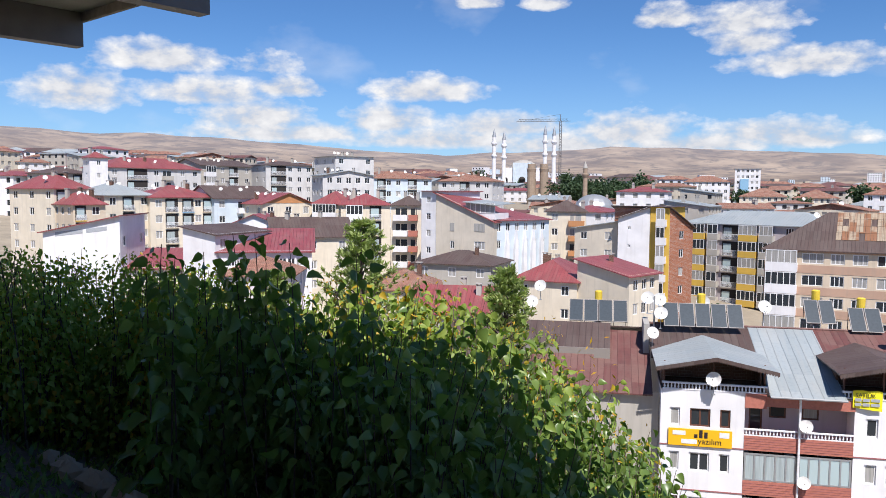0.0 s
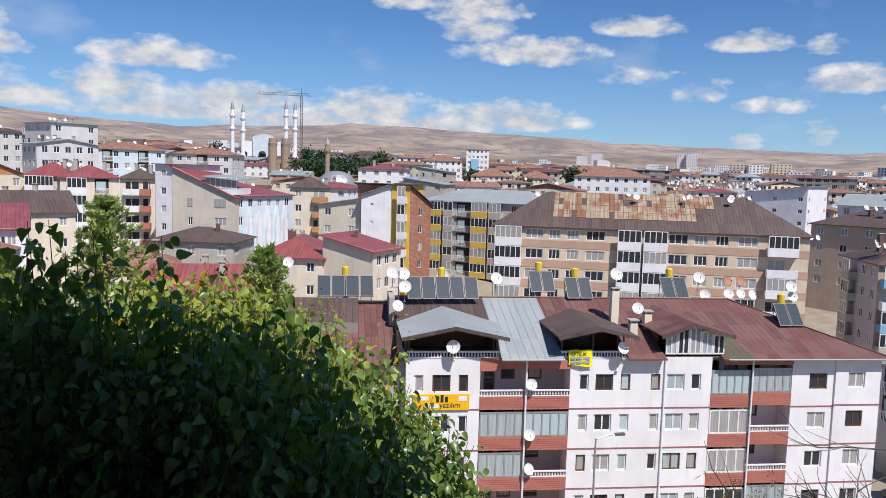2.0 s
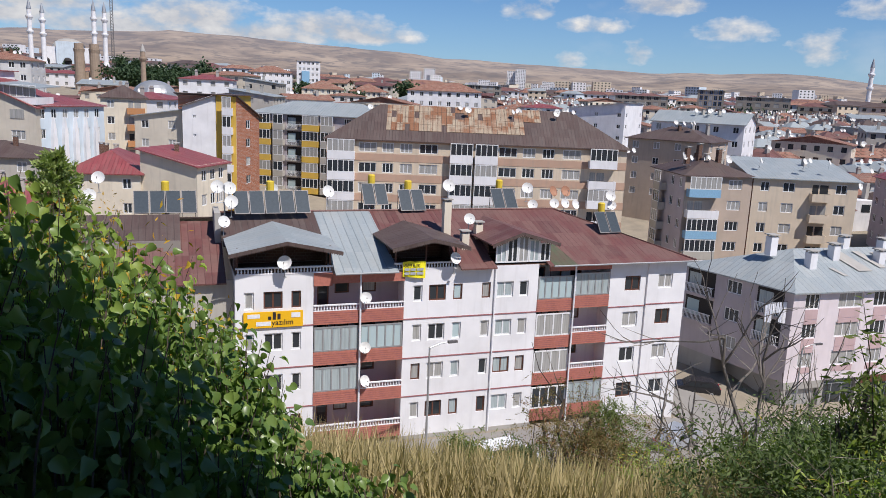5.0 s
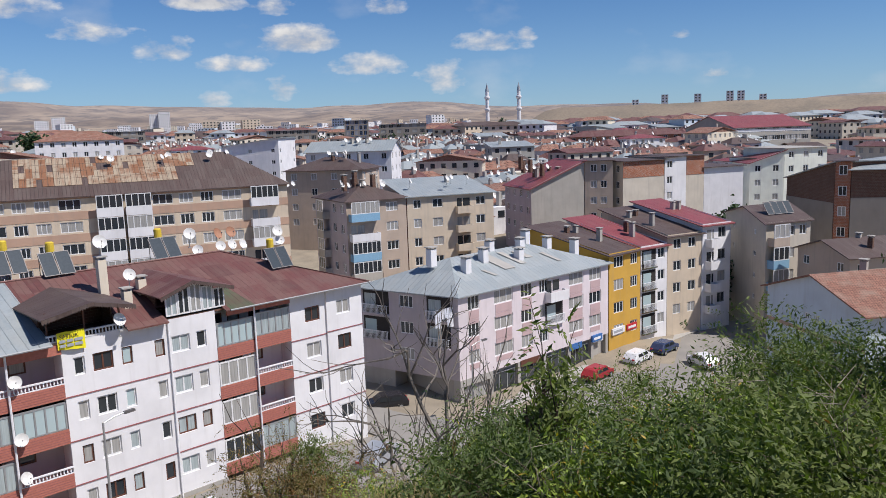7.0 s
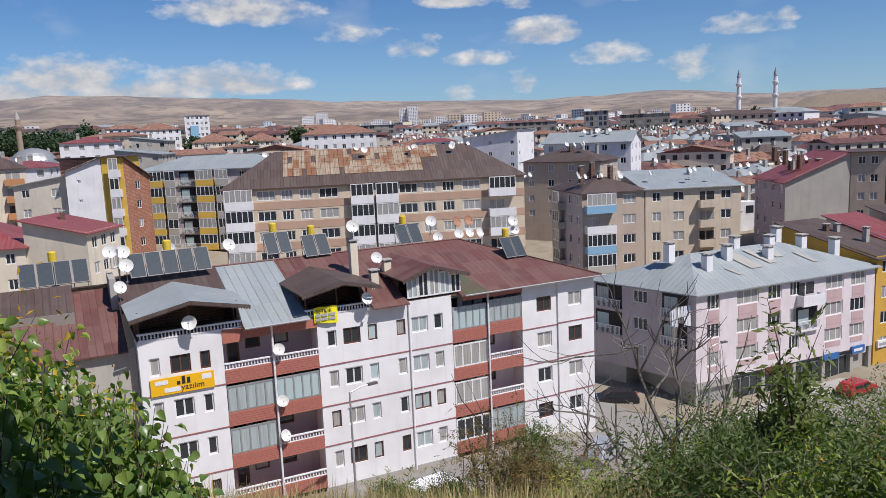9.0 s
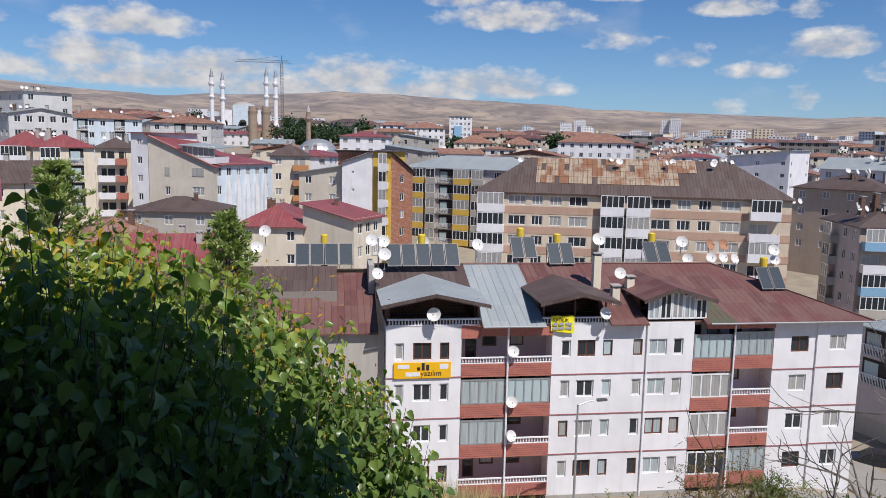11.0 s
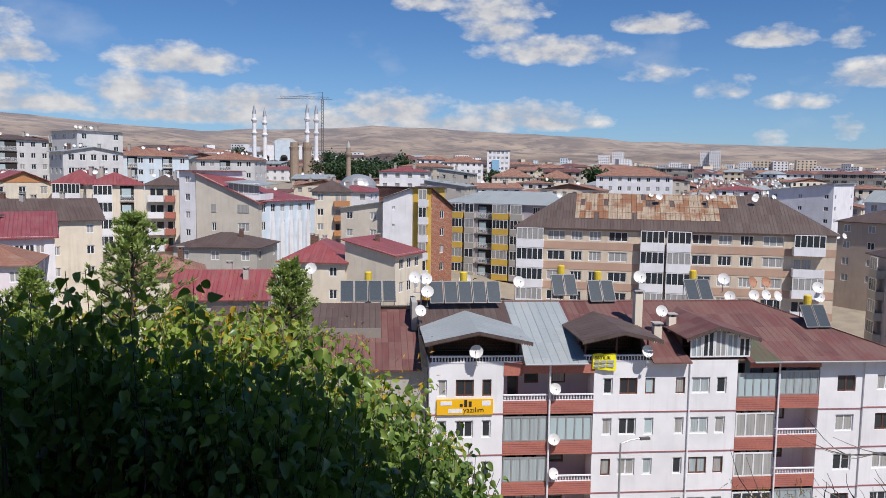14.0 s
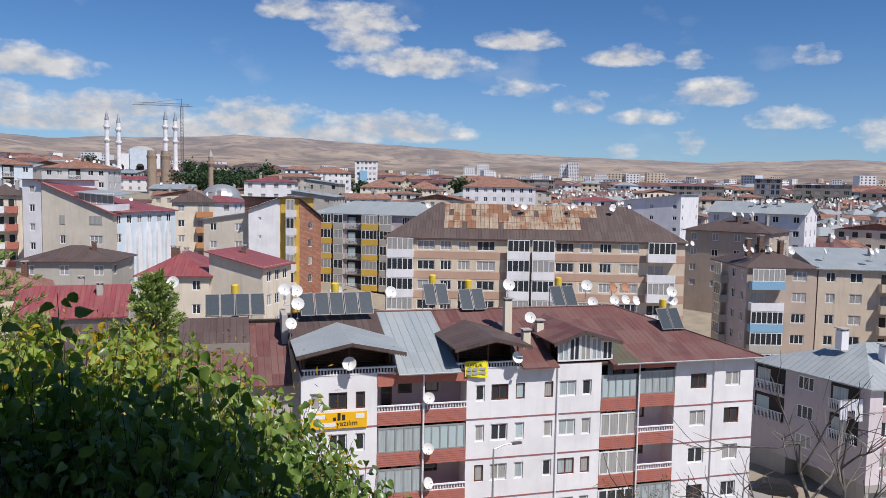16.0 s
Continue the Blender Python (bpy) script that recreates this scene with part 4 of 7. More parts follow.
            for x in (x0 + .1, (x0 + x1) / 2, x1 - .1):
                bm = bmesh.new()
                box(bm, x - .05, x + .05, 50.2, 50.3, -12.02, ze + .15)
                part("post", bm, "brownframe", root)

    dormer(2.75, 8.9, 5.8, -10.5, -9.75, "steel", False)
    dormer(13.2, 17.75, 15.6, -10.42, -9.8, "brown", False)
    dormer(20.6, 24.9, 22.4, -10.45, -9.6, "maroon", True)
    # sign board
    bm = bmesh.new()
    box(bm, 3.17, 6.97, 49.86, 49.94, -15.62, -14.55)
    sign = part("sign_board", bm, "signyellow", root, "yellow shop sign board with dark lettering")
    bm = bmesh.new()
    for i, h in enumerate((.22, .5, .38)):
        box(bm, 4.72 + i * .3, 4.92 + i * .3, 49.845, 49.858, -15.08, -15.08 + h)
    part("emblem", bm, "ink", sign)
    bm = bmesh.new()
    box(bm, 3.42, 4.2, 49.845, 49.858, -14.95, -14.68)
    box(bm, 6.22, 6.8, 49.845, 49.858, -15.0, -14.66)
    part("label_panel", bm, "paper", sign)
    for text, x, mat in (("vard", 3.95, "paper"), ("yazılım", 4.95, "ink")):
        cu = bpy.data.curves.new("lettering", "FONT")
        cu.body, cu.size, cu.extrude = text, .52, .006
        if text == "vard":
            continue
        tmp = new("lettering", cu)
        tmp.matrix_world = pose(x, 49.845, -15.45, 90)
        bpy.context.view_layer.update()
        me = bpy.data.meshes.new_from_object(tmp.evaluated_get(bpy.context.evaluated_depsgraph_get()))
        bpy.data.objects.remove(tmp)
        me.materials.append(M[mat])
        instance("lettering", me, sign, pose(x, 49.845, -15.45, 90))
    bm = bmesh.new()
    box(bm, 3.95, 4.9, 49.845, 49.858, -15.48, -15.2)
    part("lettering_bar", bm, "paper", sign)
    return root


white_house()


def sale_banner():
    root = empty("sale_banner", (13.9, 49.8, -12.0), "yellow for-sale banner hung on the balustrade", "banner")
    bm = bmesh.new()
    rows = []
    for i in range(7):
        x, sag = -0.2 + i * .27, .03 * math.sin(i * 1.3)
        lo, hi = -.55 - .03 * i + .02 * (i % 2), .48 + .02 * (i % 3)
        rows.append([bm.verts.new(p) for p in ((x, sag - .01, lo), (x, sag + .01, lo), (x, sag + .01, hi), (x, sag - .01, hi))])
    for s, n in zip(rows, rows[1:]):
        for k in range(4):
            bm.faces.new((s[k], s[(k + 1) % 4], n[(k + 1) % 4], n[k]))
    bm.faces.new(rows[0])
    bm.faces.new(list(reversed(rows[-1])))
    bmesh.ops.recalc_face_normals(bm, faces=bm.faces)
    cloth = part("cloth", bm, "lemon", root)
    cu = bpy.data.curves.new("lettering", "FONT")
    cu.body, cu.size, cu.extrude = "SATILIK", .33, .004
    tmp = new("lettering", cu)
    bpy.context.view_layer.update()
    me = bpy.data.meshes.new_from_object(tmp.evaluated_get(bpy.context.evaluated_depsgraph_get()))
    bpy.data.objects.remove(tmp)
    me.materials.append(M["ink"])
    instance("lettering", me, root, pose(-.08, -.07, .12, 90))
    for z in (-.14, -.42):
        for a, b in ((-.1, .25), (.32, .7), (.77, 1.25)):
            bm = bmesh.new()
            box(bm, a, b, -.08, -.065, z, z + .18)
            part("number_bar", bm, "inkgrey", root)


sale_banner()


# ---- row of roofs beside it ----
def row_house():
    root = empty("row_house", (0, 0, 0), "low rendered row house with worn brown and red roofs", "house")
    bm = bmesh.new()
    wall_face(bm, (-13, 51.0), (1, 0), 15.6, -26, -12.6)
    wall_face(bm, (-13, 66), (0, -1), 15, -26, -12.6)
    part("wall", bm, "grey", root)
    for x0, x1, y0, y1, z0, z1, mat in ((-13, -6, 50.6, 58, -12.6, -9.6, "brown"), (-6, -1.6, 50.6, 58, -12.6, -9.5, "maroon"), (-1.6, 2.2, 50.6, 58, -12.7, -9.9, "maroon"), (-13, 2.3, 58, 66.5, -9.6, -12.2, "brown")):
        bm = bmesh.new()
        prism(bm, [(x0, y0, z0), (x1, y0, z0), (x1, y1, z1), (x0, y1, z1)], .1)
        part("roof", bm, mat, root)
    # raised lean-to strip and its grey edge
    bm = bmesh.new()
    prism(bm, [(-8.2, 54.4, -10.65), (-.5, 54.4, -10.65), (-.5, 57.7, -9.35), (-8.2, 57.7, -9.35)], .12)
    part("lean_to", bm, "brown", root)
    bm = bmesh.new()
    box(bm, -8.2, -.5, 54.3, 54.39, -11.3, -10.6)
    part("edge_board", bm, "darkgrey", root)
    bm = bmesh.new()
    box(bm, 1.75, 2.15, 55.2, 58.2, -11.2, -8.9)
    part("party_wall", bm, "concrete", root)
    # upper strip of roof behind a low brown parapet
    bm = bmesh.new()
    box(bm, -8, -.6, 57.6, 57.8, -10.4, -9.4)
    part("parapet", bm, "brown", root)


row_house()
for p, n, w in (((-3.6, 60.0, -9.8), 4, 1.05), ((3.2, 56.5, -9.35), 5, 1.03), ((12.9, 58.0, -9.0), 2, 0.95), ((15.7, 57.5, -9.4), 2, 1.0), ((23.8, 58.2, -9.4), 2, 1.05), ((31.0, 53.5, -12.1 + 1.4), 2, 0.95)):
    solar_heater(p, n, w, 2)
ROOF_DISHES = [(-6.0, 62.0, -7.3), (-6.5, 60.0, -8.3), (2.1, 57.5, -7.4), (2.9, 57.5, -7.5), (3.0, 57.0, -8.4), (2.3, 54.5, -9.4), (6.2, 60.0, -7.9), (10.2, 58.6, -7.9), (18.3, 54.2, -6.9), (19.6, 53.0, -9.2),
               (17.3, 49.45, -11.3), (27.0, 59.0, -7.7), (27.3, 58.4, -9.0), (29.6, 59.0, -9.0), (30.6, 59.0, -9.0), (31.6, 59.0, -9.1), (35.0, 59.0, -8.4), (35.2, 59.0, -9.2)]
for x, y, z in ROOF_DISHES:
    dish((x, y, z - 1.1), .95 if z > -9 else .85, stand=1.1)
for z in (-13.9, -17.4, -19.8):
    dish((11.15, 49.75, z - .3), .8, stand=.3)
dish((5.74, 49.5, -12.2), .92, stand=.95)
for x in (29.9, 31.1):
    dish((x, 60.0, -9.2), .95, "dishrust", stand=1.1)
# dishes and dark flues on the roofs behind
spots = random.Random(77)
for a, b, z, n in (((66, 91), (74, 89.5), -8.6, 7), ((76, 88), (86, 84), -8.4, 4), ((24, 113), (56, 103), -3.4, 8), ((61, 97.5), (63, 97), -8.4, 2), ((105, 90), (112, 86), -8.0, 4), ((86, 127), (90, 120), -4.9, 4), ((100, 147), (110, 136), -2.6, 4)):
    for _ in range(n):
        t = spots.random()
        dish((a[0] + (b[0] - a[0]) * t, a[1] + (b[1] - a[1]) * t + spots.uniform(-1, 1.5), z + spots.uniform(-.3, .3)), spots.uniform(.7, 1.0), turn=spots.uniform(-10, 40), stand=1.0)
for x, y, z in ((67.2, 92.0, -8.2), (69.6, 92.6, -7.8), (71.4, 90.6, -8.3), (104.6, 90.0, -7.2), (106.0, 89.0, -7.8), (107.2, 91.6, -8.0), (108.6, 88.4, -8.6)):
    flue = empty("roof_flue", (0, 0, 0), "dark brick flue on a roof ridge", "chimney", "roof flues")
    add_chimney(flue, Vector((x, y, z)), 1.9, "darkbrick", .6)
# mast that carries the dishes beside the gable
root = empty("dish_mast", (0, 0, 0), "grey steel mast carrying several dishes", "mast")
bm = bmesh.new()
tube(bm, [(2.55, 57.3, -10.6), (2.55, 57.3, -7.2)], .06)
tube(bm, [(2.0, 57.4, -8.5), (3.1, 57.4, -8.5)], .04)
part("pole", bm, "galva", root)
for x, y, z in ((18.3, 54.3, -10.3), (20.6, 53.6, -10.8), (19.0, 52.2, -11.2)):
    root = empty("roof_chimney", (0, 0, 0), "square rendered chimney on the maroon roof", "chimney")
    add_chimney(root, Vector((x, y, z)), 2.2 if x < 19 else 1.1, "cream")


# ---- neighbours by name ----
def town():
    B = building

    def blk(label, a, b, d, ze, n, wall, roof, front, right=(0, 1, 1), left=(0, 1, 1), **kw):
        return B("apartment_block", label, a, b, d, ze, n, wall, roof, front, right, left, **kw)

    # long beige block with a rusted roof
    B("apartment_block", "long beige rendered block with rusted patched roof", (19.5, 108.6), (60.0, 96.0), 14, -6.8, 5, "beige", ("hip", "brown", 4.6), (8, 1.5, 1.35, [(4.5, 2.5), (7.8, 1.6), (10.3, 1.7), (13.0, 2.6), (24.2, 2.6), (27.6, 1.8), (30.4, 1.7), (33.3, 2.6)]), (3, 1.3, 1.3), (0, 1, 1),
      bands=tuple((-6.8 - 2.85 * i - 0.3, 1.05, "clayband") for i in range(1, 5)) + ((-7.3, 0.45, "clayband"),), balconies=(("front", 0.2, 3.8, "white", True), ("front", 17.3, 3.2, "white", True), ("front", 20.8, 3.2, "white", True), ("front", 37.0, 3.9, "white", (True, False))), bars=3)
    f = Frame((19.5, 108.6), (60.0, 96.0), 14)
    patch = empty("roof_patch", (0, 0, 0), "rusty repaired sheets lying on the brown roof", "roof sheets")
    rng = random.Random(5)
    zp = lambda d: -6.98 + .6416 * (d + .45) + .08
    for i in range(34):
        for j in range(4):
            s, d = 8.2 + i * .66, 1.6 + j * 1.35
            if rng.random() < .04 or (i > 29 and j < 2):
                continue
            bm = bmesh.new()
            prism(bm, [f.at(s, d, zp(d)), f.at(s + .62, d, zp(d)), f.at(s + .62, d + 1.3, zp(d + 1.3)), f.at(s, d + 1.3, zp(d + 1.3))], .03)
            part("sheet", bm, "rustmix", patch)
    # yellow-striped block
    B("apartment_block", "tall block with yellow panels and grey steel roof", (13.0, 149.5), (34.0, 135.5), 12, -5.0, 6, "lilac", ("hip", "steel", 2.2), (3, 1.3, 1.4, [(1.8, 1.3), (18.5, 1.4)]), (2, 1.2, 1.3),
      balconies=(("front", 1.5, 3.0, "yellow", True), ("front", 5.0, 2.0, "grey", True), ("front", 7.4, 3.0, "grey", "rail"), ("front", 10.8, 3.2, "yellow", True), ("front", 14.4, 2.4, "grey", True)), bars=3)
    # brick gable block and its pale half
    B("apartment_block", "pale rendered gable block with brown sheet roof", (.7, 125.5), (5.5, 124.4), 12, -3.6, 5, "white", ("shed_left", "brown", 1.9), (1, .5, .5, [(1.5, .5)]), (0, 1, 1), (0, 1, 1))
    B("apartment_block", "low pinkish grey wall beside the gable block", (-6.2, 129.0), (.65, 127.0), 10, -5.4, 4, "greige", ("shed_left", "steel", 1.2), (2, 1.1, 1.2), (0, 1, 1), (0, 1, 1))
    B("apartment_block", "narrow yellow facade with balconies beside brick", (5.55, 124.3), (8.4, 123.2), 8, -1.9, 6, "yellow", ("flat", "brown", .2), (2, .8, 1.2), (0, 1, 1), (0, 1, 1), balconies=(("front", 1.2, 1.4, "white", True),))
    B("apartment_block", "tall brick gabled block with brown roof edge", (8.45, 123.2), (12.3, 127.6), 11, -5.0, 5, "brick", ("shed_right", "brown", 3.2), (1, 1.1, 1.3), (0, 1, 1), (0, 1, 1), left_wall="cream")
    # big grey gable wall with the arched facade
    house, f = B("apartment_block", "beige grey rendered block with stepped red roof", (-29.0, 126.2), (-18.9, 123.6), 13, -4.4, 5, "greige", ("shed_right", "red", 4.6), (2, 1.2, 1.3, [(2.6, .8), (7.0, 1.9)]), (0, 1, 1), (0, 1, 1), first=1)
    bm = bmesh.new()
    for x, w in ((2.6, .8), (7.0, 1.9)):
        box(bm, x, x + w, -.07, .06, -6.2, -4.9, Matrix.Translation(f.at(0, 0, 0)) @ Matrix.Rotation(math.atan2(f.u.y, f.u.x), 4, "Z"))
    part("upper_window", bm, "pane", house)
    # glazed roof terrace over its lower end
    q = Matrix.Translation(f.at(0, 0, 0)) @ Matrix.Rotation(math.atan2(f.u.y, f.u.x), 4, "Z")
    ga, gb = window_meshes(5.2, 1.7, "frame", "pane", 6)
    win = instance("glazing", ga, house, q @ Matrix.Translation((5.4, .1, -3.2)))
    instance("pane", gb, win, Matrix.Identity(4))
    bm = bmesh.new()
    prism(bm, [q @ Vector(v) for v in ((5.0, -.5, -1.35), (11.0, -.5, -1.85), (11.0, 8, -1.6), (5.0, 8, -1.1))], .12)
    part("terrace_roof", bm, "steel", house)
    bm = bmesh.new()
    box(bm, 5.35, 10.6, .12, 6, -4.2, -3.2, q)
    part("terrace_wall", bm, "white", house)
    B("apartment_block", "white stair wall with small windows", (-31.9, 127.7), (-29.1, 126.4), 13, .3, 6, "white", ("flat", "red", .2), (1, .9, 1.1), (0, 1, 1), (0, 1, 1))
    B("apartment_block", "white and pale blue block with tall white arches", (-19.2, 124.1), (-10.9, 135.0), 12, -4.3, 5, "bluewhite", ("shed_back", "red", 1.6), (6, 1.0, 1.4), (2, 1, 1.3))
    f2 = Frame((-19.2, 124.1), (-10.9, 135.0), 12)
    arch = empty("arch_piers", (0, 0, 0), "tall white tapering piers on the pale blue facade", "piers")
    for i in range(5):
        bm = bmesh.new()
        s = 3.2 + i * 2.1
        prof = [(s - .42, -19), (s + .42, -19), (s + .42, -10), (s + .26, -7.6), (s, -6.0), (s - .26, -7.6), (s - .42, -10)]
        a = [bm.verts.new(f2.at(x, -.5, z)) for x, z in prof]
        b = [bm.verts.new(f2.at(x, .0, z)) for x, z in prof]
        bm.faces.new(a)
        for k in range(len(a)):
            bm.faces.new((a[k], b[k], b[(k + 1) % len(a)], a[(k + 1) % len(a)]))
        part("pier", bm, "white", arch)
    B("house", "grey house with dark sheet roof", (-28.4, 109.0), (-16.8, 107.2), 10, -10.0, 3, "grey", ("hip", "brown", 1.6), (3, 1.2, 1.3), (2, 1.2, 1.3), chimneys=1, category="house")
    B("apartment_block", "grey block with brown roof and balconies", (-12.5, 150.0), (-5.0, 150.4), 14, -3.2, 6, "cream", ("hip", "brown", 2.0), (2, 1.2, 1.3), balconies=(("front", 4.2, 3.0, "orange", False),))
    # red-roofed houses in the hollow
    B("house", "cream house with bright red sheet roof", (-12.5, 97.0), (-4.4, 95.6), 12, -10.6, 3, "cream", ("hip", "red", 2.2), (2, 1.0, 1.2), chimneys=3, category="house")
    B("house", "cream gabled house with red sheet roof", (-4.4, 96.0), (1.7, 92.2), 7, -9.4, 3, "cream", ("shed_right", "red", 1.6), (0, 1, 1), (3, 1.1, 1.3), chimneys=1, category="house")
    B("house", "low house with red sheet roof", (-20.5, 76.0), (-11.5, 76.5), 10, -12.0, 3, "grey", ("gable_x", "red", 2.2), (2, 1.0, 1.2), chimneys=2, category="house")
    B("house", "low house with clay tile roof", (-43.5, 79.0), (-35.5, 81.0), 9, -9.2, 2, "pink", ("hip", "terracotta", 1.8), (2, 1.0, 1.2), category="house")
    B("house", "low house with clay tile roof", (-27.0, 82.0), (-19.0, 84.0), 9, -10.6, 2, "cream", ("hip", "terracotta", 1.8), (2, 1.0, 1.2), category="house", chimneys=1)
    B("house", "small white gabled house with red roof", (-57.0, 106.0), (-48.4, 108.4), 10, -5.2, 3, "white", ("gable_y", "red", 1.9), (3, .9, 1.1), category="house", chimneys=2)
    B("house", "cream house with dark sheet roof", (-47.4, 102.4), (-37.5, 108.0), 11, -6.3, 3, "cream", ("gable_x", "brown", 2.6), (3, 1.0, 1.2), category="house", chimneys=4)
    # warehouse with red roof and white gable
    B("warehouse", "white warehouse with red sheet roof and window strip", (-47.2, 86.2), (-36.8, 90.4), 12, -7.2, 2, "white", ("shed_back", "red", 2.2), (9, .95, 1.0), (3, 1, 1), category="warehouse")
    B("warehouse", "white gabled warehouse wall with red roof beside it", (-52.2, 86.6), (-47.4, 85.8), 11, -5.1, 2, "white", ("shed_right", "brown", .9), (0, 1, 1), category="warehouse")
    B("warehouse", "red roofed annexe beside the warehouse", (-59.5, 83.0), (-52.4, 86.0), 10, -9.3, 2, "cream", ("shed_back", "red", 1.7), (2, 1, 1), category="warehouse")
    B("warehouse", "white wall with faded grey lettering and red roof", (-66.5, 79.8), (-58.0, 82.4), 10, -4.8, 2, "white", ("shed_left", "red", 2.0), (0, 1, 1), category="warehouse")
    bm = bmesh.new()
    w = Frame((-66.5, 79.8), (-58.0, 82.4), 10)
    root = empty("wall_sign", (0, 0, 0), "faded grey lettering bars on white wall", "sign")
    for a, b in ((1.4, 4.6), (5.0, 7.4)):
        q = [w.at(a, -.02, -5.6 + .12 * a), w.at(b, -.02, -5.6 + .12 * b), w.at(b, -.02, -5.1 + .12 * b), w.at(a, -.02, -5.1 + .12 * a)]
        bm.faces.new([bm.verts.new(v) for v in q])
    part("lettering_bar", bm, "inkgrey", root)
    # rows on the slope: label, front corners, depth, eave, storeys, wall, roof, roof's rise, windows, balconies
    rows = (
        ("grey block with dark roof and arched balconies", (-135.6, 167.9), (-132.0, 177.5), 12, 4.4, 4, "grey", ("hip", "brown", 1.6), 3, ((.5, 3.0, "white", "rail"), (5.0, 3.0, "white", "rail"))),
        ("white block with long red sheet roof", (-114.8, 159.9), (-103.3, 181.4), 13, 5.6, 4, "offwhite", ("hip", "red", 2.6), 7, ((4.6, 5.2, "grey", "rail"), (13.6, 2.6, "grey", False))),
        ("pale grey block with worn brown roof", (-106.8, 187.5), (-99.6, 202.6), 13, 7.0, 4, "grey", ("gable_x", "brown", 1.8), 6, ((1.0, 3.2, "white", True), (9.0, 3.0, "white", "rail"))),
        ("grey and white block with dark roof", (-94.7, 201.6), (-84.9, 212.4), 13, 7.6, 4, "offwhite", ("hip", "brown", 1.3), 5, ((1.4, 4.6, "grey", "rail"),)),
        ("narrow glazed stair block with flat roof", (-84.8, 212.4), (-81.5, 211.5), 10, 8.9, 4, "darkgrey", ("flat", "concrete", .2), 0, ((.2, 2.9, "green", True),)),
        ("tall white block with flat roof", (-66.6, 180.6), (-59.2, 188.4), 12, 8.9, 5, "offwhite", ("flat", "concrete", .2), 2, ()),
        ("white gabled block with upper windows", (-65.2, 168.5), (-55.4, 176.1), 9, 4.0, 3, "offwhite", ("gable_y", "steel", 1.1), 5, ()),
        ("pale blue block with clay roof", (-60.2, 191.4), (-47.1, 201.2), 12, 3.8, 4, "bluewhite", ("hip", "terracotta", 1.9), 6, ((1.0, 2.4, "cream", "rail"), (9.5, 2.6, "cream", "rail"))),
        ("white block with clay roof", (-46.0, 204.8), (-31, 203), 12, 3.3, 4, "offwhite", ("hip", "terracotta", 1.8), 6, ((6.0, 2.8, "cream", "rail"),)),
        ("cream block with red roof and deep balconies", (-92.4, 114.1), (-90.5, 121.0), 12, .5, 4, "cream", ("hip", "red", 2.2), 3, ((.4, 2.6, "tan", "rail"),)),
        ("cream block with low red roof", (-86.5, 111.1), (-83.9, 115.8), 8, -2.1, 4, "beige", ("hip", "red", 1.8), 2, ((.3, 1.8, "yellow", "rail"),)),
        ("cream block with grey steel roof", (-86.3, 118.8), (-82.4, 127.2), 12, -.6, 5, "cream", ("hip", "steel", 2.0), 4, ((3.4, 2.2, "cream", "rail"),)),
        ("cream block with red roof and stacked balconies", (-81.8, 125.5), (-74.4, 135.7), 12, -1.0, 5, "cream", ("hip", "red", 2.2), 6, ((2.8, 2.4, "cream", "rail"), (6.0, 2.2, "skyblue", "rail"), (10.0, 2.2, "beige", "rail"))),
        ("pale blue block with dark brown roof", (-73.8, 134.0), (-66.1, 144.3), 12, -1.2, 5, "bluewhite", ("gable_x", "brown", 2.4), 5, ((4.6, 3.4, "white", False),)),
        ("cream block with orange gable and red roof", (-63.6, 133.3), (-56.9, 141.7), 13, -2.2, 4, "cream", ("gable_y", "red", 2.1), 3, ()),
        ("cream block with red roof and long windows", (-56.2, 139.8), (-50.2, 138.9), 12, -2.0, 4, "cream", ("hip", "red", 2.2), 2, ((.4, 5.0, "white", True),)),
        ("cream block with red roof and balconies", (-48.6, 134.1), (-40.0, 136.9), 12, -2.1, 5, "cream", ("hip", "red", 2.0), 4, ((1.0, 3.0, "white", True), (5.2, 2.2, "cream", "rail"))),
        ("cream block with brown roof and white balconies", (-39.9, 136.9), (-34.3, 137.4), 12, -2.1, 5, "cream", ("hip", "brown", 1.6), 2, ((.6, 2.6, "white", False), (3.4, 1.6, "redclad", False))),
    )
    deal = random.Random(21)
    for k, (label, a, b, d, ze, n, wall, roof, cols, bal) in enumerate(rows):
        house, f = B("apartment_block", label, a, b, d, ze, n, wall, roof, (cols, 1.25, 1.35), (3, 1.2, 1.3), (3, 1.2, 1.3), chimneys=3, balconies=tuple(("front",) + q for q in bal))
        for _ in range(3):
            t, back = deal.uniform(.1, .9), deal.uniform(.25, .45)
            dish(f.at(t * f.length, back * d, ze + roof[2] * back * 1.3), deal.uniform(.6, .85), turn=deal.uniform(-10, 50), stand=.8)
        if "orange" in label:
            bm = bmesh.new()
            L = f.length
            q = [f.at(.3, -.05, ze + .1), f.at(L - .3, -.05, ze + .1), f.at(L / 2, -.05, ze + 1.85)]
            bm.faces.new([bm.verts.new(v) for v in q])
            part("gable_panel", bm, "orange", house, "orange painted gable field")
    B("tower_block", "white stair tower with red roof", (-114.3, 152.8), (-111.9, 155.9), 5, 7.6, 6, "white", ("hip", "red", 1.2), (1, .8, 1.1), (1, .8, 1.1), (1, .8, 1.1), chimneys=1)

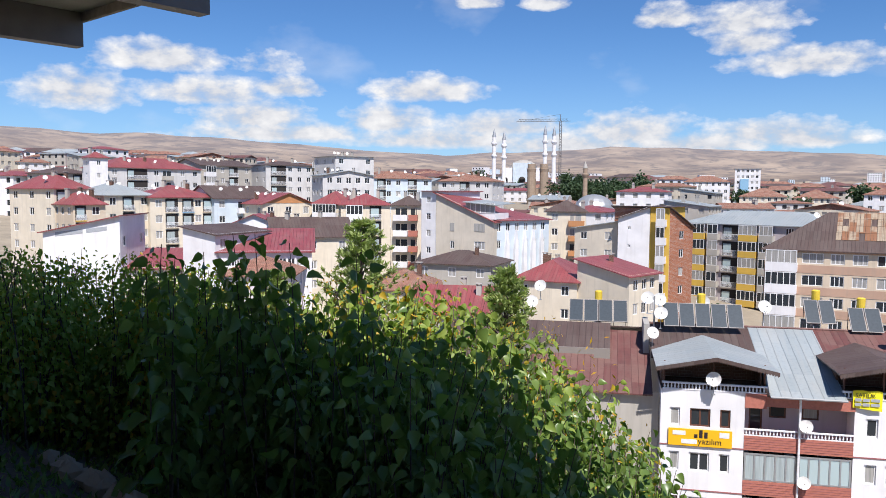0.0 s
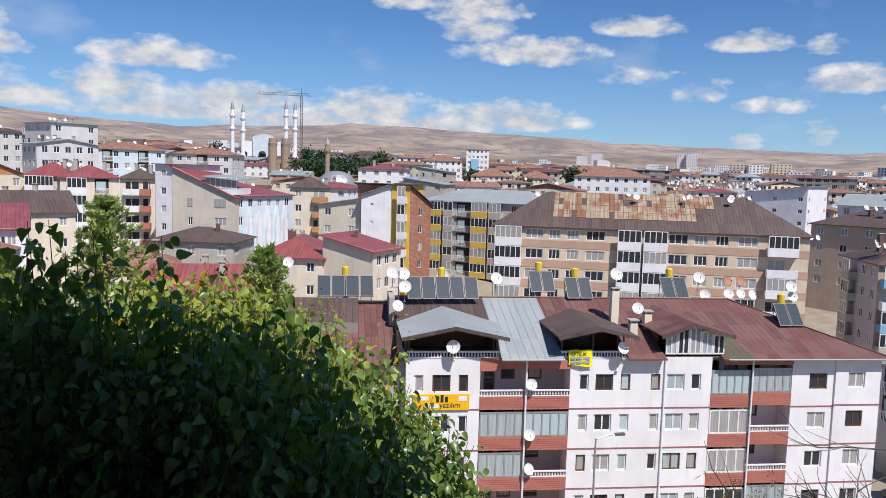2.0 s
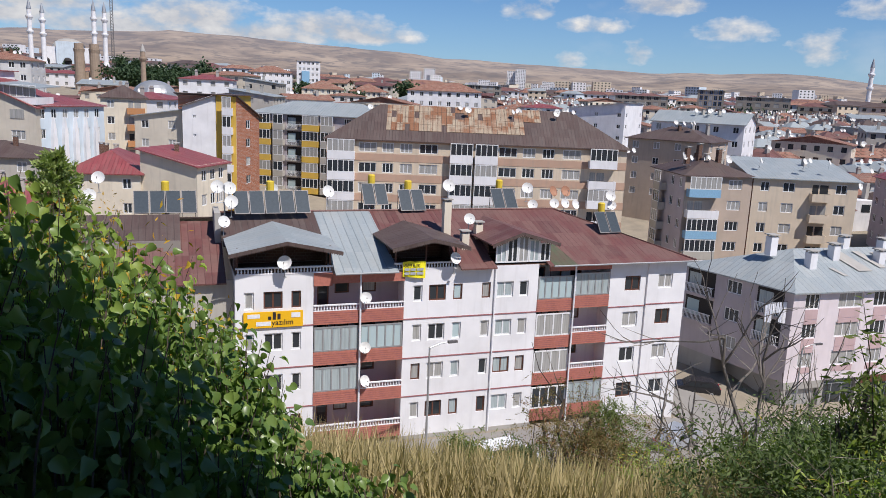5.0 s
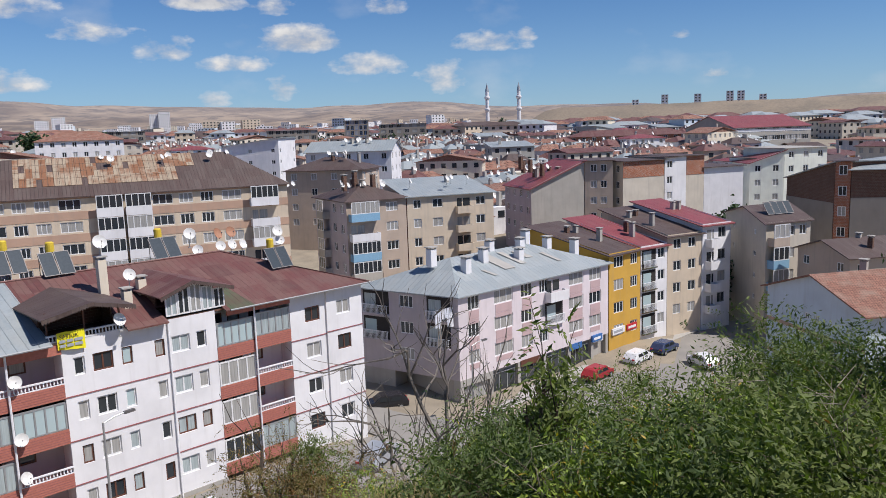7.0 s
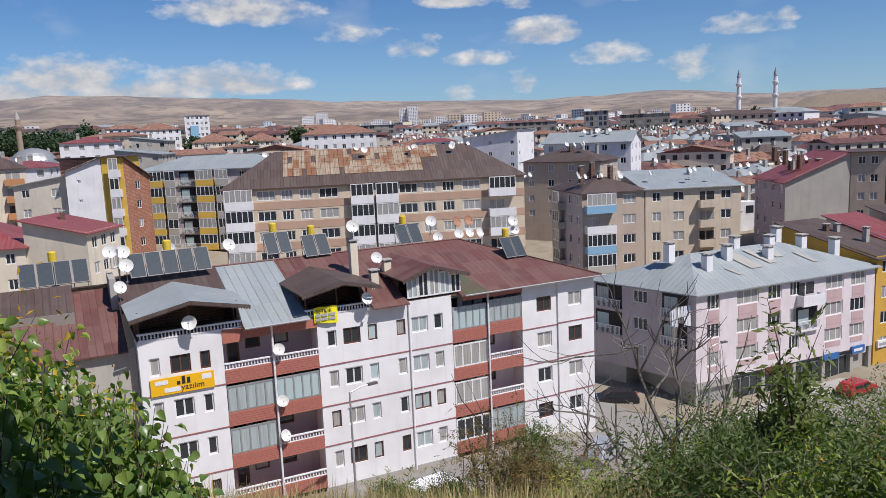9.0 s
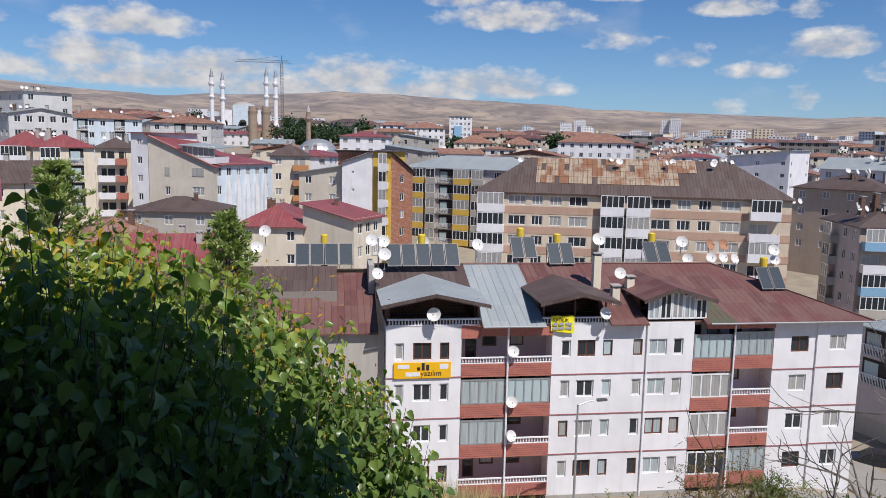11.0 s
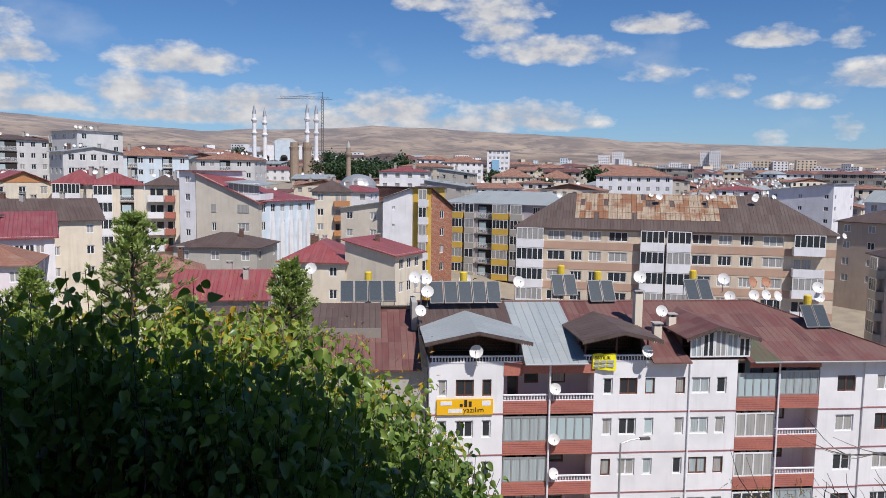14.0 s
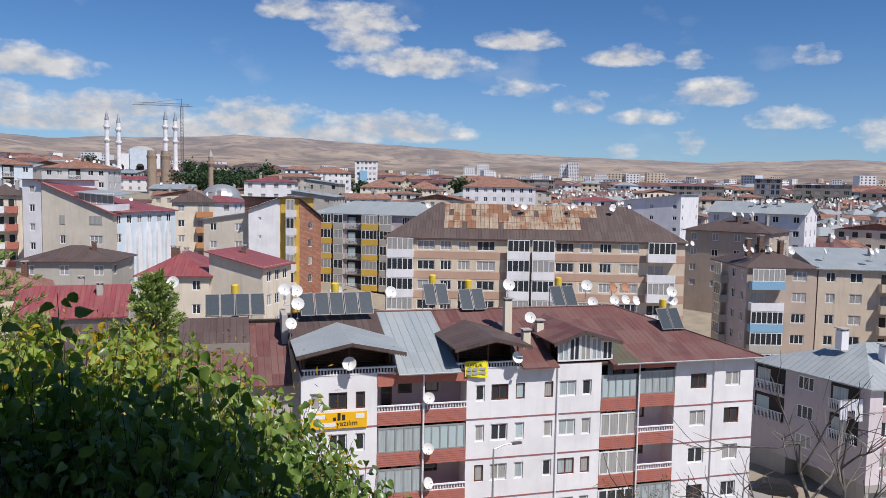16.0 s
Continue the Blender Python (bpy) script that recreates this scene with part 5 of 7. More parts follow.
    # pink corner house; the shade on its left wall is put in as lilac grey
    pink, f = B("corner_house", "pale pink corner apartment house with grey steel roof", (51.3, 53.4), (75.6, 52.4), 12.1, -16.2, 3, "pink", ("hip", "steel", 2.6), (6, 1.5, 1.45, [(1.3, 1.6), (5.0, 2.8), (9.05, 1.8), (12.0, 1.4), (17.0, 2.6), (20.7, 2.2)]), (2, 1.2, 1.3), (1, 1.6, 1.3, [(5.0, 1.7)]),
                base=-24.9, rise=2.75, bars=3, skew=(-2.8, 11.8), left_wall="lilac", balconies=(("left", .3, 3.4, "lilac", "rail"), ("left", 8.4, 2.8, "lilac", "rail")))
    for a, b in ((5.2, 7.6), (9.2, 10.7), (17.2, 19.4), (1.4, 2.8), (20.9, 22.7)):
        for i in range(3):
            z = -16.2 - 2.75 * i
            bm = bmesh.new()
            q = Matrix.Translation((f.p0.x, f.p0.y, 0)) @ Matrix.Rotation(math.atan2(f.u.y, f.u.x), 4, "Z")
            box(bm, a, b, -.03, -.004, z - 2.75 + (.02 if i < 2 else .35), z - 1.85, q)
            part("panel", bm, "rose", pink)
            if i:
                bm = bmesh.new()
                box(bm, a, b, -.03, -.004, z - .45, z - .02, q)
                part("panel", bm, "rose", pink)
    for i in range(2):
        add_balcony(pink, f.p0, f.u, 12.9, -18.95 - 2.75 * i, 3.0, "white", "rail" if i else False, 2.75, .9)
    # shops under it
    shop = empty("shop_row", (0, 0, 0), "grey shop fronts with glass under the pink house", "shop row")
    bm = bmesh.new()
    q = Matrix.Translation((f.p0.x, f.p0.y, 0)) @ Matrix.Rotation(math.atan2(f.u.y, f.u.x), 4, "Z")
    box(bm, 0.0, 24.2, .5, 12.5, -29.5, -24.9, q)
    for x in (0.0, 4.2, 8.4, 12.6, 16.8, 21.0, 23.8):
        box(bm, x, x + .45, 0, .5, -29.5, -24.9, q)
    box(bm, .0, 4.6, -.04, .0, -25.6, -24.9, q)
    part("wall", bm, "concrete", shop)
    for i in range(5):
        x = .5 + i * 4.2
        ga, gb = window_meshes(3.6, 2.5, "greyframe", "pane", 3)
        win = instance("glazing", ga, shop, q @ Matrix.Translation((x, .35, -27.9)))
        instance("pane", gb, win, Matrix.Identity(4))
    for x, w, mat in ((17.0, 2.2, "blue"), (21.4, 1.8, "paper"), (8.8, 3.2, "brownframe")):
        bm = bmesh.new()
        box(bm, x, x + w, -.1, -.02, -25.5, -24.8, q)
        part("sign_board", bm, mat, shop)
    bm = bmesh.new()
    q2 = Matrix.Translation(f.at(0, 12, 0)) @ Matrix.Rotation(math.atan2(-f.v.y, -f.v.x), 4, "Z")
    box(bm, 0, 4.0, .05, 8, -29, -24.9, q2)
    box(bm, 4.0, 12, 2.4, 8, -29, -24.9, q2)
    box(bm, 11.2, 11.95, .05, .8, -29, -24.9, q2)
    part("wall", bm, "concrete", shop)
    for x, d, h in ((5.0, 3.2, 1.7), (9.0, 4.4, 1.6), (12.2, 6.2, 1.3), (13.6, 3.6, 1.4), (16.4, 5.6, 1.3), (20.0, 4.8, 1.4), (22.4, 3.0, 1.7), (3.6, 6.2, 1.5), (19.2, 7.0, 1.5)):
        root = empty("roof_chimney", (0, 0, 0), "pale rendered chimney on the grey steel roof", "chimney")
        add_chimney(root, f.at(x, d, -16.2 + 2.6 * min(1, d / 6.5) - .2), h, "white", .8)
    slope = (2.6 / 6.05)
    for a, b, d, w in ((9.6, 11.2, 2.2, 3.4), (12.6, 13.4, 2.6, 2.6), (14.6, 15.6, 3.4, 1.6), (7.2, 7.7, 1.6, 1.2), (17.8, 18.4, 1.8, 2.0)):
        bm = bmesh.new()
        zz = lambda y: -16.2 - slope * .27 + slope * (y + .45) + .07
        prism(bm, [f.at(a, d, zz(d)), f.at(b, d, zz(d)), f.at(b - .5, d + w, zz(d + w)), f.at(a - .5, d + w, zz(d + w))], .03)
        part("roof_sheet", bm, "concrete", pink, "pale replaced roofing sheet")
    # street row beyond it
    B("street_house", "ochre yellow street house with brown roof", (75.8, 52.4), (82.0, 52.0), 13, -15.3, 4, "ochre", ("shed_back", "brown", 2.4), (3, 1.4, 1.35, [(.9, 1.9), (4.2, 1.4)]), (0, 1, 1), (0, 1, 1), rise=2.8, bars=3, chimneys=3)
    B("street_house", "white street house with green balconies", (82.1, 52.0), (87.0, 51.2), 13, -15.2, 4, "white", ("shed_back", "red", 2.6), (1, 1.4, 1.3, [(3.2, 1.3)]), (0, 1, 1), (0, 1, 1), rise=2.8, balconies=(("front", .2, 2.6, "green", "rail"),), chimneys=3)
    B("street_house", "beige street house with brown roof", (87.1, 51.2), (92.7, 49.5), 13, -14.3, 4, "beige", ("shed_back", "brown", 2.4), (2, 1.3, 1.3), (0, 1, 1), (0, 1, 1), rise=2.85, chimneys=3)
    B("street_house", "white street house with bay windows and red roof", (92.8, 49.4), (97.9, 48.0), 13, -13.4, 4, "white", ("shed_back", "red", 2.2), (2, 1.4, 1.4), (0, 1, 1), (0, 1, 1), rise=2.95, frame_mat="greyframe", balconies=(("front", .5, 1.8, "white", False),), chimneys=3)
    blk("beige gabled block with glazed blue balconies", (105.0, 52.2), (94.9, 42.0), 7.5, -13.0, 4, "greige", ("gable_y", "brown", 1.5), (2, .6, .7, [(3.2, .5), (10.4, .8)]), (2, 1.2, 1.3, [(3.6, 1.2), (5.6, 1.2)]), left=(2, 1, 1.2), skew=(8.6, -3.4), chimneys=1, balconies=(("right", .3, 2.6, ("tan", "skyblue", "skyblue", "darkgrey"), True),))
    for x, y in ((98.2, 43.2), (100.2, 42.4)):
        solar_heater((x, y, -12.5), 2, 1.0, -28, False)
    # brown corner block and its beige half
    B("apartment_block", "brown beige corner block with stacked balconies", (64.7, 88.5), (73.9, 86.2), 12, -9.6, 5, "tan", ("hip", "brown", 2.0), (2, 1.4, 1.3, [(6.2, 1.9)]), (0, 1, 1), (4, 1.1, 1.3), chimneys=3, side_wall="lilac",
      balconies=(("front", .3, 4.4, ("skyblue", "white", "skyblue", "grey"), (True, False, True, True)), ("left", 3.2, 2.4, "grey", True)))
    B("apartment_block", "beige block with steel roof", (74.0, 86.1), (86.8, 80.6), 12, -9.6, 5, "beige", ("shed_back", "steel", 1.9), (4, 1.3, 1.3, [(1.0, 1.2), (4.0, 1.6), (11.0, 1.5)]), (2, 1.2, 1.3), (0, 1, 1), side_wall="brick", chimneys=1, balconies=(("front", 7.6, 2.6, "beige", False),))
    B("apartment_block", "grey walled block with sloping red roof", (103.7, 87.0), (112.6, 82.2), 13, -10.6, 5, "grey", ("shed_left", "red", 4.4), (0, 1, 1), (2, 1.3, 1.3), (4, 1.2, 1.3), side_wall="lilac", chimneys=6)
    blk("tan block beside the grey wall", (112.7, 82.1), (115.6, 78.2), 12, -6.4, 4, "tan", ("flat", "brown", .2), (2, 1.1, 1.3), (0, 1, 1), (3, 1, 1.3))
    half, f = blk("grey rendered wall with brick top storey", (117.0, 77.0), (126.0, 74.2), 11, -6.7, 4, "greige", ("flat", "brown", .2), (0, 1, 1), (2, 1.1, 1.2), (3, 1, 1.3))
    bm = bmesh.new()
    box(bm, -.02, f.length + .02, -.05, .0, -9.6, -6.8, Matrix.Translation(f.at(0, 0, 0)) @ Matrix.Rotation(math.atan2(f.u.y, f.u.x), 4, "Z"))
    part("brick_storey", bm, "brick", half)
    blk("narrow white block with kitchen windows", (126.3, 74.2), (128.4, 73.4), 11, -6.4, 4, "white", ("flat", "brown", .2), (1, 1.2, 1.3))
    half, f = blk("grey and white wall with brick top", (128.5, 73.6), (135.2, 71.2), 11, -6.3, 4, "greige", ("flat", "brown", .2), (0, 1, 1))
    q = Matrix.Translation(f.at(0, 0, 0)) @ Matrix.Rotation(math.atan2(f.u.y, f.u.x), 4, "Z")
    bm = bmesh.new()
    box(bm, 2.9, f.length + .02, -.05, .0, -9.8, -6.4, q)
    part("brick_storey", bm, "brick", half)
    bm = bmesh.new()
    box(bm, .0, 2.8, -.05, .0, -16, -6.4, q)
    part("white_field", bm, "white", half)
    blk("white gabled end wall with drainpipe", (135.3, 71.2), (142.6, 67.0), 11, -8.6, 4, "white", ("shed_left", "brown", 0.1), (0, 1, 1), (2, 1, 1.2))
    blk("pale blue white block under a flat brown roof", (161.0, 78.6), (155.4, 70.2), 12, -8.0, 3, "bluewhite", ("flat", "brown", .3), (3, 1.2, 1.3))
    blk("pale mint block with sloping roof edge", (152.0, 70.0), (156.5, 65.0), 13, -8.6, 4, "mint", ("shed_left", "red", 2.4), (2, 1.2, 1.3))
    blk("pale mint block with small windows", (156.6, 65.0), (165.5, 60.1), 13, -6.0, 5, "mint", ("flat", "concrete", .2), (3, 1.2, 1.3))
    brk, f = blk("dark brick gable wall with grey rendered base", (123.7, 51.2), (114.7, 41.0), 10, -9.2, 5, "darkbrick", ("shed_left", "steel", 2.9), (0, 1, 1), (2, 1.2, 1.3))
    q = Matrix.Translation(f.at(0, 0, 0)) @ Matrix.Rotation(math.atan2(f.u.y, f.u.x), 4, "Z")
    bm = bmesh.new()
    box(bm, 0, f.length, -.05, .0, -24, -12.2, q)
    part("rendered_base", bm, "darkgrey", brk)
    blk("narrow brick bay with white kitchen windows", (114.7, 40.9), (115.1, 39.0), 9, -6.3, 5, "brick", ("flat", "brown", .2), (1, 1.1, 1.4), rise=2.9)
    brk, f = blk("dark brick wall with grey rendered base and steel roof", (115.1, 38.9), (124.0, 26.0), 14, -7.4, 5, "darkbrick", ("hip", "steel", 1.4), (0, 1, 1))
    q = Matrix.Translation(f.at(0, 0, 0)) @ Matrix.Rotation(math.atan2(f.u.y, f.u.x), 4, "Z")
    bm = bmesh.new()
    box(bm, 0, f.length, -.05, .0, -24, -11.4, q)
    part("rendered_base", bm, "darkgrey", brk)
    B("house", "low tan house with dark roof", (96.4, 38.6), (91.6, 31.0), 9, -15.9, 3, "tan", ("gable_y", "brown", 1.5), (2, 1.1, 1.1), (2, 1.1, 1.1), category="house", chimneys=2)
    B("house", "pale grey gabled house with clay tile roof", (66.0, 29.4), (59.6, 19.4), 12, -14.6, 3, "bluewhite", ("gable_y", "terracotta", 2.0), (2, .6, .6, [(5.0, .55), (6.2, .55)]), (0, 1, 1), (0, 1, 1), category="house", base=-29, chimneys=1, bands=((-17.6, .3, "clayband"), (-20.4, .3, "clayband")), first=0)
    B("apartment_block", "grey roofed white block", (97.5, 146), (109.5, 131), 12, -4.0, 4, "white", ("gable_x", "steel", 2.2), (5, 1.2, 1.3), (3, 1.2, 1.3), chimneys=3)
    B("apartment_block", "dark roofed cream block", (80.2, 127.6), (89, 115.3), 12, -6.8, 4, "tan", ("hip", "brown", 2.2), (4, 1.2, 1.3), (3, 1.2, 1.3), chimneys=3)
    B("house", "plain white gabled house", (96.5, 182), (106, 170.4), 14, -2.4, 3, "white", ("shed_left", "steel", 1.8), (3, 1.0, 1.0), (2, 1, 1), category="house")


town()


def shop_signs():
    """Boards over the shops along the street."""
    for x, w, mat, label in ((76.2, 2.6, "paper", "white shop sign board over a shop"), (79.2, 2.4, "signred", "red shop sign board over a shop"), (83.0, 3.4, "paper", "white shop awning board"), (88.0, 2.2, "greyframe", "grey roller shutter box of a shop"), (72.2, 2.0, "blue", "blue shop sign board over a shop")):
        root = empty("shop_sign", (x, 0, 0), label, "shop sign", "shop signs")
        y = 52.42 - .03 * (x - 75) - (.05 * (x - 82) if x > 82 else 0)
        bm = bmesh.new()
        box(bm, 0, w, y - .25, y - .04, -25.3, -24.55)
        part("board", bm, mat, root)
        bm = bmesh.new()
        box(bm, .25, w * .8, y - .27, y - .255, -25.1, -24.8)
        part("lettering_bar", bm, "inkgrey" if mat == "paper" else "paper", root)


shop_signs()


def laundry():
    root = empty("laundry_line", (0, 0, 0), "pale washing hung from a balcony line", "laundry")
    f = Frame((51.3, 53.4), (75.6, 52.4), 12.1, (-2.8, 11.8))
    rng = random.Random(2)
    bm = bmesh.new()
    tube(bm, [f.at(-.1, .5, -17.3), f.at(-2.7, .3, -17.35)], .02, .02, 4)
    part("line", bm, "iron", root)
    for i in range(6):
        a = -.25 - i * .4
        h = rng.uniform(.9, 2.0)
        bm = bmesh.new()
        for k in range(4):
            p, q = a - k * .09, a - (k + 1) * .09
            o, w = .4 + .05 * math.sin(k * 2 + i), .4 + .05 * math.sin((k + 1) * 2 + i)
            bm.faces.new([bm.verts.new(v) for v in (f.at(q, w, -17.3), f.at(p, o, -17.3), f.at(p, o - .05, -17.3 - h * 1.03), f.at(q, w - .05, -17.3 - h))])
        part("garment", bm, "laundry" if i % 3 else "paper", root)


laundry()


# ---- landmarks ----
def minaret(p, top, r, name="minaret", tip="galva", label="tall white minaret with two balconies", shaft="white", rings=(.55, .75)):
    root = empty(name, p, label, "minaret", "minarets")
    h = top - p[2]
    bm = bmesh.new()
    lathe(bm, [(r * 1.35, -4), (r * 1.35, h * .14), (r, h * .18), (r * .92, h * .5), (r * .85, h * .86)], 14)
    part("shaft", bm, shaft, root)
    for k in rings:
        bm = bmesh.new()
        lathe(bm, [(r * .95, h * k - r), (r * 1.4, h * k), (r * 1.4, h * k + r * .6), (r * .9, h * k + r * .72)], 14)
        part("gallery", bm, shaft, root)
    bm = bmesh.new()
    lathe(bm, [(r * .98, h * .86), (r * .5, h * .94), (.05, h)], 14)
    part("cone", bm, tip, root)


def dome(bm, c, r, n=20, m=7, squash=.8):
    lathe(bm, [(max(.02, r * math.cos(a)), r * squash * math.sin(a)) for a in [i * math.pi / 2 / m for i in range(m + 1)]], n, c)


def landmarks():
    for x, y, top in ((-82.4, 554, 46.5), (-75.5, 556, 44.5), (-46.2, 558, 48.5), (-40.0, 560, 48.0)):
        minaret((x, y, 2.0), top, 1.5, label="tall white minaret of a mosque being built")
    root = empty("mosque", (-61, 560, 3), "pale concrete mosque under construction between minarets", "mosque")
    bm = bmesh.new()
    box(bm, -16, 11, 0, 24, -6, 15.5)
    part("wall", bm, "white", root)
    bm = bmesh.new()
    box(bm, -8, 5, -1.5, 2, -6, 19)
    part("portal", bm, "bluewhite", root)
    # arches are solid near-black shapes: painted shade in place of real openings
    for x, w in ((-14, 4), (-1.5, 5), (7, 3)):
        bm = bmesh.new()
        box(bm, x - w / 2, x + w / 2, -1.62 if abs(x + 1.5) < 1 else -.12, 0, -4, 7)
        dome(bm, (x, -1.0 if abs(x + 1.5) < 1 else -.1, 7), w / 2, 12, 4)
        part("arch_opening", bm, "dark", root)
    bm = bmesh.new()
    dome(bm, (-2, 12, 15.5), 10, 20, 5, .6)
    part("dome", bm, "concrete", root)
    # tower crane
    root = empty("tower_crane", (-36, 566, 2), "dark steel tower crane over the building site", "crane")
    bm = bmesh.new()
    for k in range(25):
        z = k * 2
        for dx, dy in ((-.8, -.8), (.8, -.8), (.8, .8), (-.8, .8)):
            box(bm, dx - .14, dx + .14, dy - .14, dy + .14, z, z + 2)
        tube(bm, [(-.8, -.8, z), (.8, -.8, z + 2)], .12, .12, 4)
        tube(bm, [(.8, .8, z), (-.8, .8, z + 2)], .12, .12, 4)
    part("mast", bm, "iron", root)
    bm = bmesh.new()
    for k in range(15):
        x = 5 - k * 2.4
        tube(bm, [(x, 0, 50), (x - 1.2, 0, 51.6), (x - 2.4, 0, 50)], .13, .13, 4)
    tube(bm, [(7, 0, 50), (-32, 0, 50)], .2, .2, 4)
    tube(bm, [(5, 0, 51.6), (-30, 0, 51.6)], .16, .16, 4)
    tube(bm, [(-.0, 0, 50), (0, 0, 55)], .3, .3, 4)
    tube(bm, [(0, 0, 55), (-20, 0, 51.6)], .1, .1, 4)
    part("jib", bm, "iron", root)
    # old twin brick minarets
    root = empty("old_gateway", (-30.5, 330, -6), "old brown brick gateway with two stub minarets", "gateway")
    for x in (-2.7, 2.6):
        bm = bmesh.new()
        lathe(bm, [(1.9, 0), (1.8, 15), (2.1, 16.5), (1.7, 16.6), (1.65, 18.5)], 14, (x, 0, 0))
        part("tower", bm, "stone", root)
    bm = bmesh.new()
    box(bm, -4.6, 4.6, .5, 4, 0, 8)
    part("wall", bm, "stone", root)
    minaret((-9.2, 280, -6), 11.5, .9, label="small old stone minaret with pointed cap", shaft="stone", tip="concrete", rings=(.72,))
    root = empty("domed_hall", (-4.5, 200, -12), "low hall with grey lead dome", "hall")
    bm = bmesh.new()
    box(bm, -6, 6, -5, 7, -1, 8.2)
    part("wall", bm, "stone", root)
    bm = bmesh.new()
    dome(bm, (0, 1, 8.2), 5.0, 20, 6, .75)
    part("dome", bm, "galva", root)
    B = building
    B("office_tower", "tall grey office tower with blue mural", (61.5, 416), (73.5, 414), 14, 13.2, 7, "white", ("flat", "concrete", .2), (5, 1.3, 1.4), (3, 1.2, 1.4), (3, 1.2, 1.4), left_wall="darkgrey")
    root = empty("wall_mural", (0, 0, 0), "blue mural on the office tower", "mural")
    bm = bmesh.new()
    box(bm, 64, 68, 414.6, 415.2, -2, 8)
    part("panel", bm, "skyblue", root)
    B("hall_block", "long white school block with clay roof", (45.5, 297), (61, 294), 14, -.4, 3, "cream", ("hip", "terracotta", 3), (7, 1.1, 1.5), (3, 1.1, 1.5))
    B("hall_block", "long white school block with clay roof", (63, 293), (77, 290), 14, -.8, 3, "cream", ("hip", "terracotta", 3), (7, 1.1, 1.5), (3, 1.1, 1.5))
    B("office_block", "glass office block with white roof slab", (266.8, 325), (286, 308.4), 16, 4.2, 4, "darkgrey", ("flat", "white", .2), (6, 2.4, 1.8), (4, 2, 1.8), frame_mat="greyframe")
    B("office_block", "blue glass office block", (252, 336), (262, 328), 14, 6.6, 5, "darkgrey", ("flat", "concrete", .2), (5, 1.6, 2.2), (4, 1.6, 2.2), frame_mat="blue")
    B("office_block", "low dark glass block with orange end", (214, 352), (236, 338), 16, 2.5, 3, "darkgrey", ("flat", "steel", .2), (7, 2.4, 1.9), (4, 2, 1.8), frame_mat="greyframe", side_wall="orange")
    B("office_block", "dark glass office block", (146, 396), (166, 388), 16, 4.5, 4, "darkgrey", ("flat", "steel", .2), (6, 2.4, 1.9), (4, 2, 1.8), frame_mat="greyframe")
    B("sports_hall", "large hall with broad red roof and white fascia", (270.6, 129.4), (298.0, 113.0), 33, -2.6, 2, "grey", ("gable_x", "red", 4.4), (12, 2.6, 1.6), (4, 1.8, 1.3), side_wall="concrete", category="hall", bands=((-4.3, .9, "white"),))
    B("school_block", "long brick school block with dark roof", (262, 196), (296, 160), 14, -4.6, 3, "brick", ("hip", "maroon", 2.4), (12, 1.6, 1.5), (3, 1.4, 1.4))
    B("apartment_block", "white block with clay roof", (70, 240), (92, 232), 14, 0.5, 4, "white", ("hip", "terracotta", 2.6), (8, 1.2, 1.4), (3, 1.2, 1.4))
    B("apartment_block", "white block with clay roof", (30, 340), (48, 338), 14, 5.5, 4, "white", ("hip", "terracotta", 2.6), (7, 1.2, 1.4), (3, 1.2, 1.4))
    for x, y in ((442, 406.4), (457.9, 388.4)):
        minaret((x, y, -10), 34.5, 1.55, label="slender white minaret with grey pointed cap")
    root = empty("mosque", (455, 402, -10), "pale stone mosque with low grey domes", "mosque")
    bm = bmesh.new()
    box(bm, -14, 14, -12, 16, -4, 9)
    part("wall", bm, "tan", root)
    bm = bmesh.new()
    dome(bm, (0, 2, 9), 10, 20, 6, .6)
    part("dome", bm, "galva", root)


landmarks()


# ---- the town beyond ----
NAMED = [((163, 66), 14), ((120, 38), 16), ((100, 44), 12), ((130, 76), 12), ((140, 70), 10), ((40, 108), 26), ((23, 148), 16), ((3, 130), 15), ((-23, 133), 18), ((-22, 113), 11), ((-9, 157), 10), ((-7, 101), 12), ((63, 60), 16), ((88, 58), 14), ((75, 94), 16), ((80, 90), 16),
         ((108, 92), 14), ((116, 86), 12), ((122, 78), 12), ((140, 78), 14), ((155, 70), 14), ((112, 50), 14), ((120, 44), 14), ((97, 40), 9), ((103, 148), 16), ((88, 128), 14), ((105, 184), 14), ((-52, 95), 14),
         ((-66, 88), 12), ((-41, 106), 12), ((-53, 111), 12), ((-91, 108), 14), ((-99, 134), 12), ((-86, 130), 12), ((-77, 133), 12), ((-67, 137), 12), ((-55, 134), 12), ((-41, 132), 12), ((-34, 132), 10),
         ((-103, 167), 16), ((-134, 163), 12), ((-132, 177), 11), ((-104, 207), 14), ((-84, 206), 14), ((-61, 182), 12), ((-53, 200), 12), ((-40, 210), 14), ((-4.5, 201), 12), ((-30, 331), 12), ((54, 300), 14), ((70, 296), 14),
         ((67, 420), 14), ((281, 324), 18), ((262, 338), 14), ((231, 352), 18), ((160, 398), 18), ((316, 150), 34), ((286, 184), 24), ((82, 243), 18), ((40, 344), 16), ((455, 400), 28), ((-61, 565), 30), ((15, 60), 30), ((-10, 60), 16)]
PROTO = []


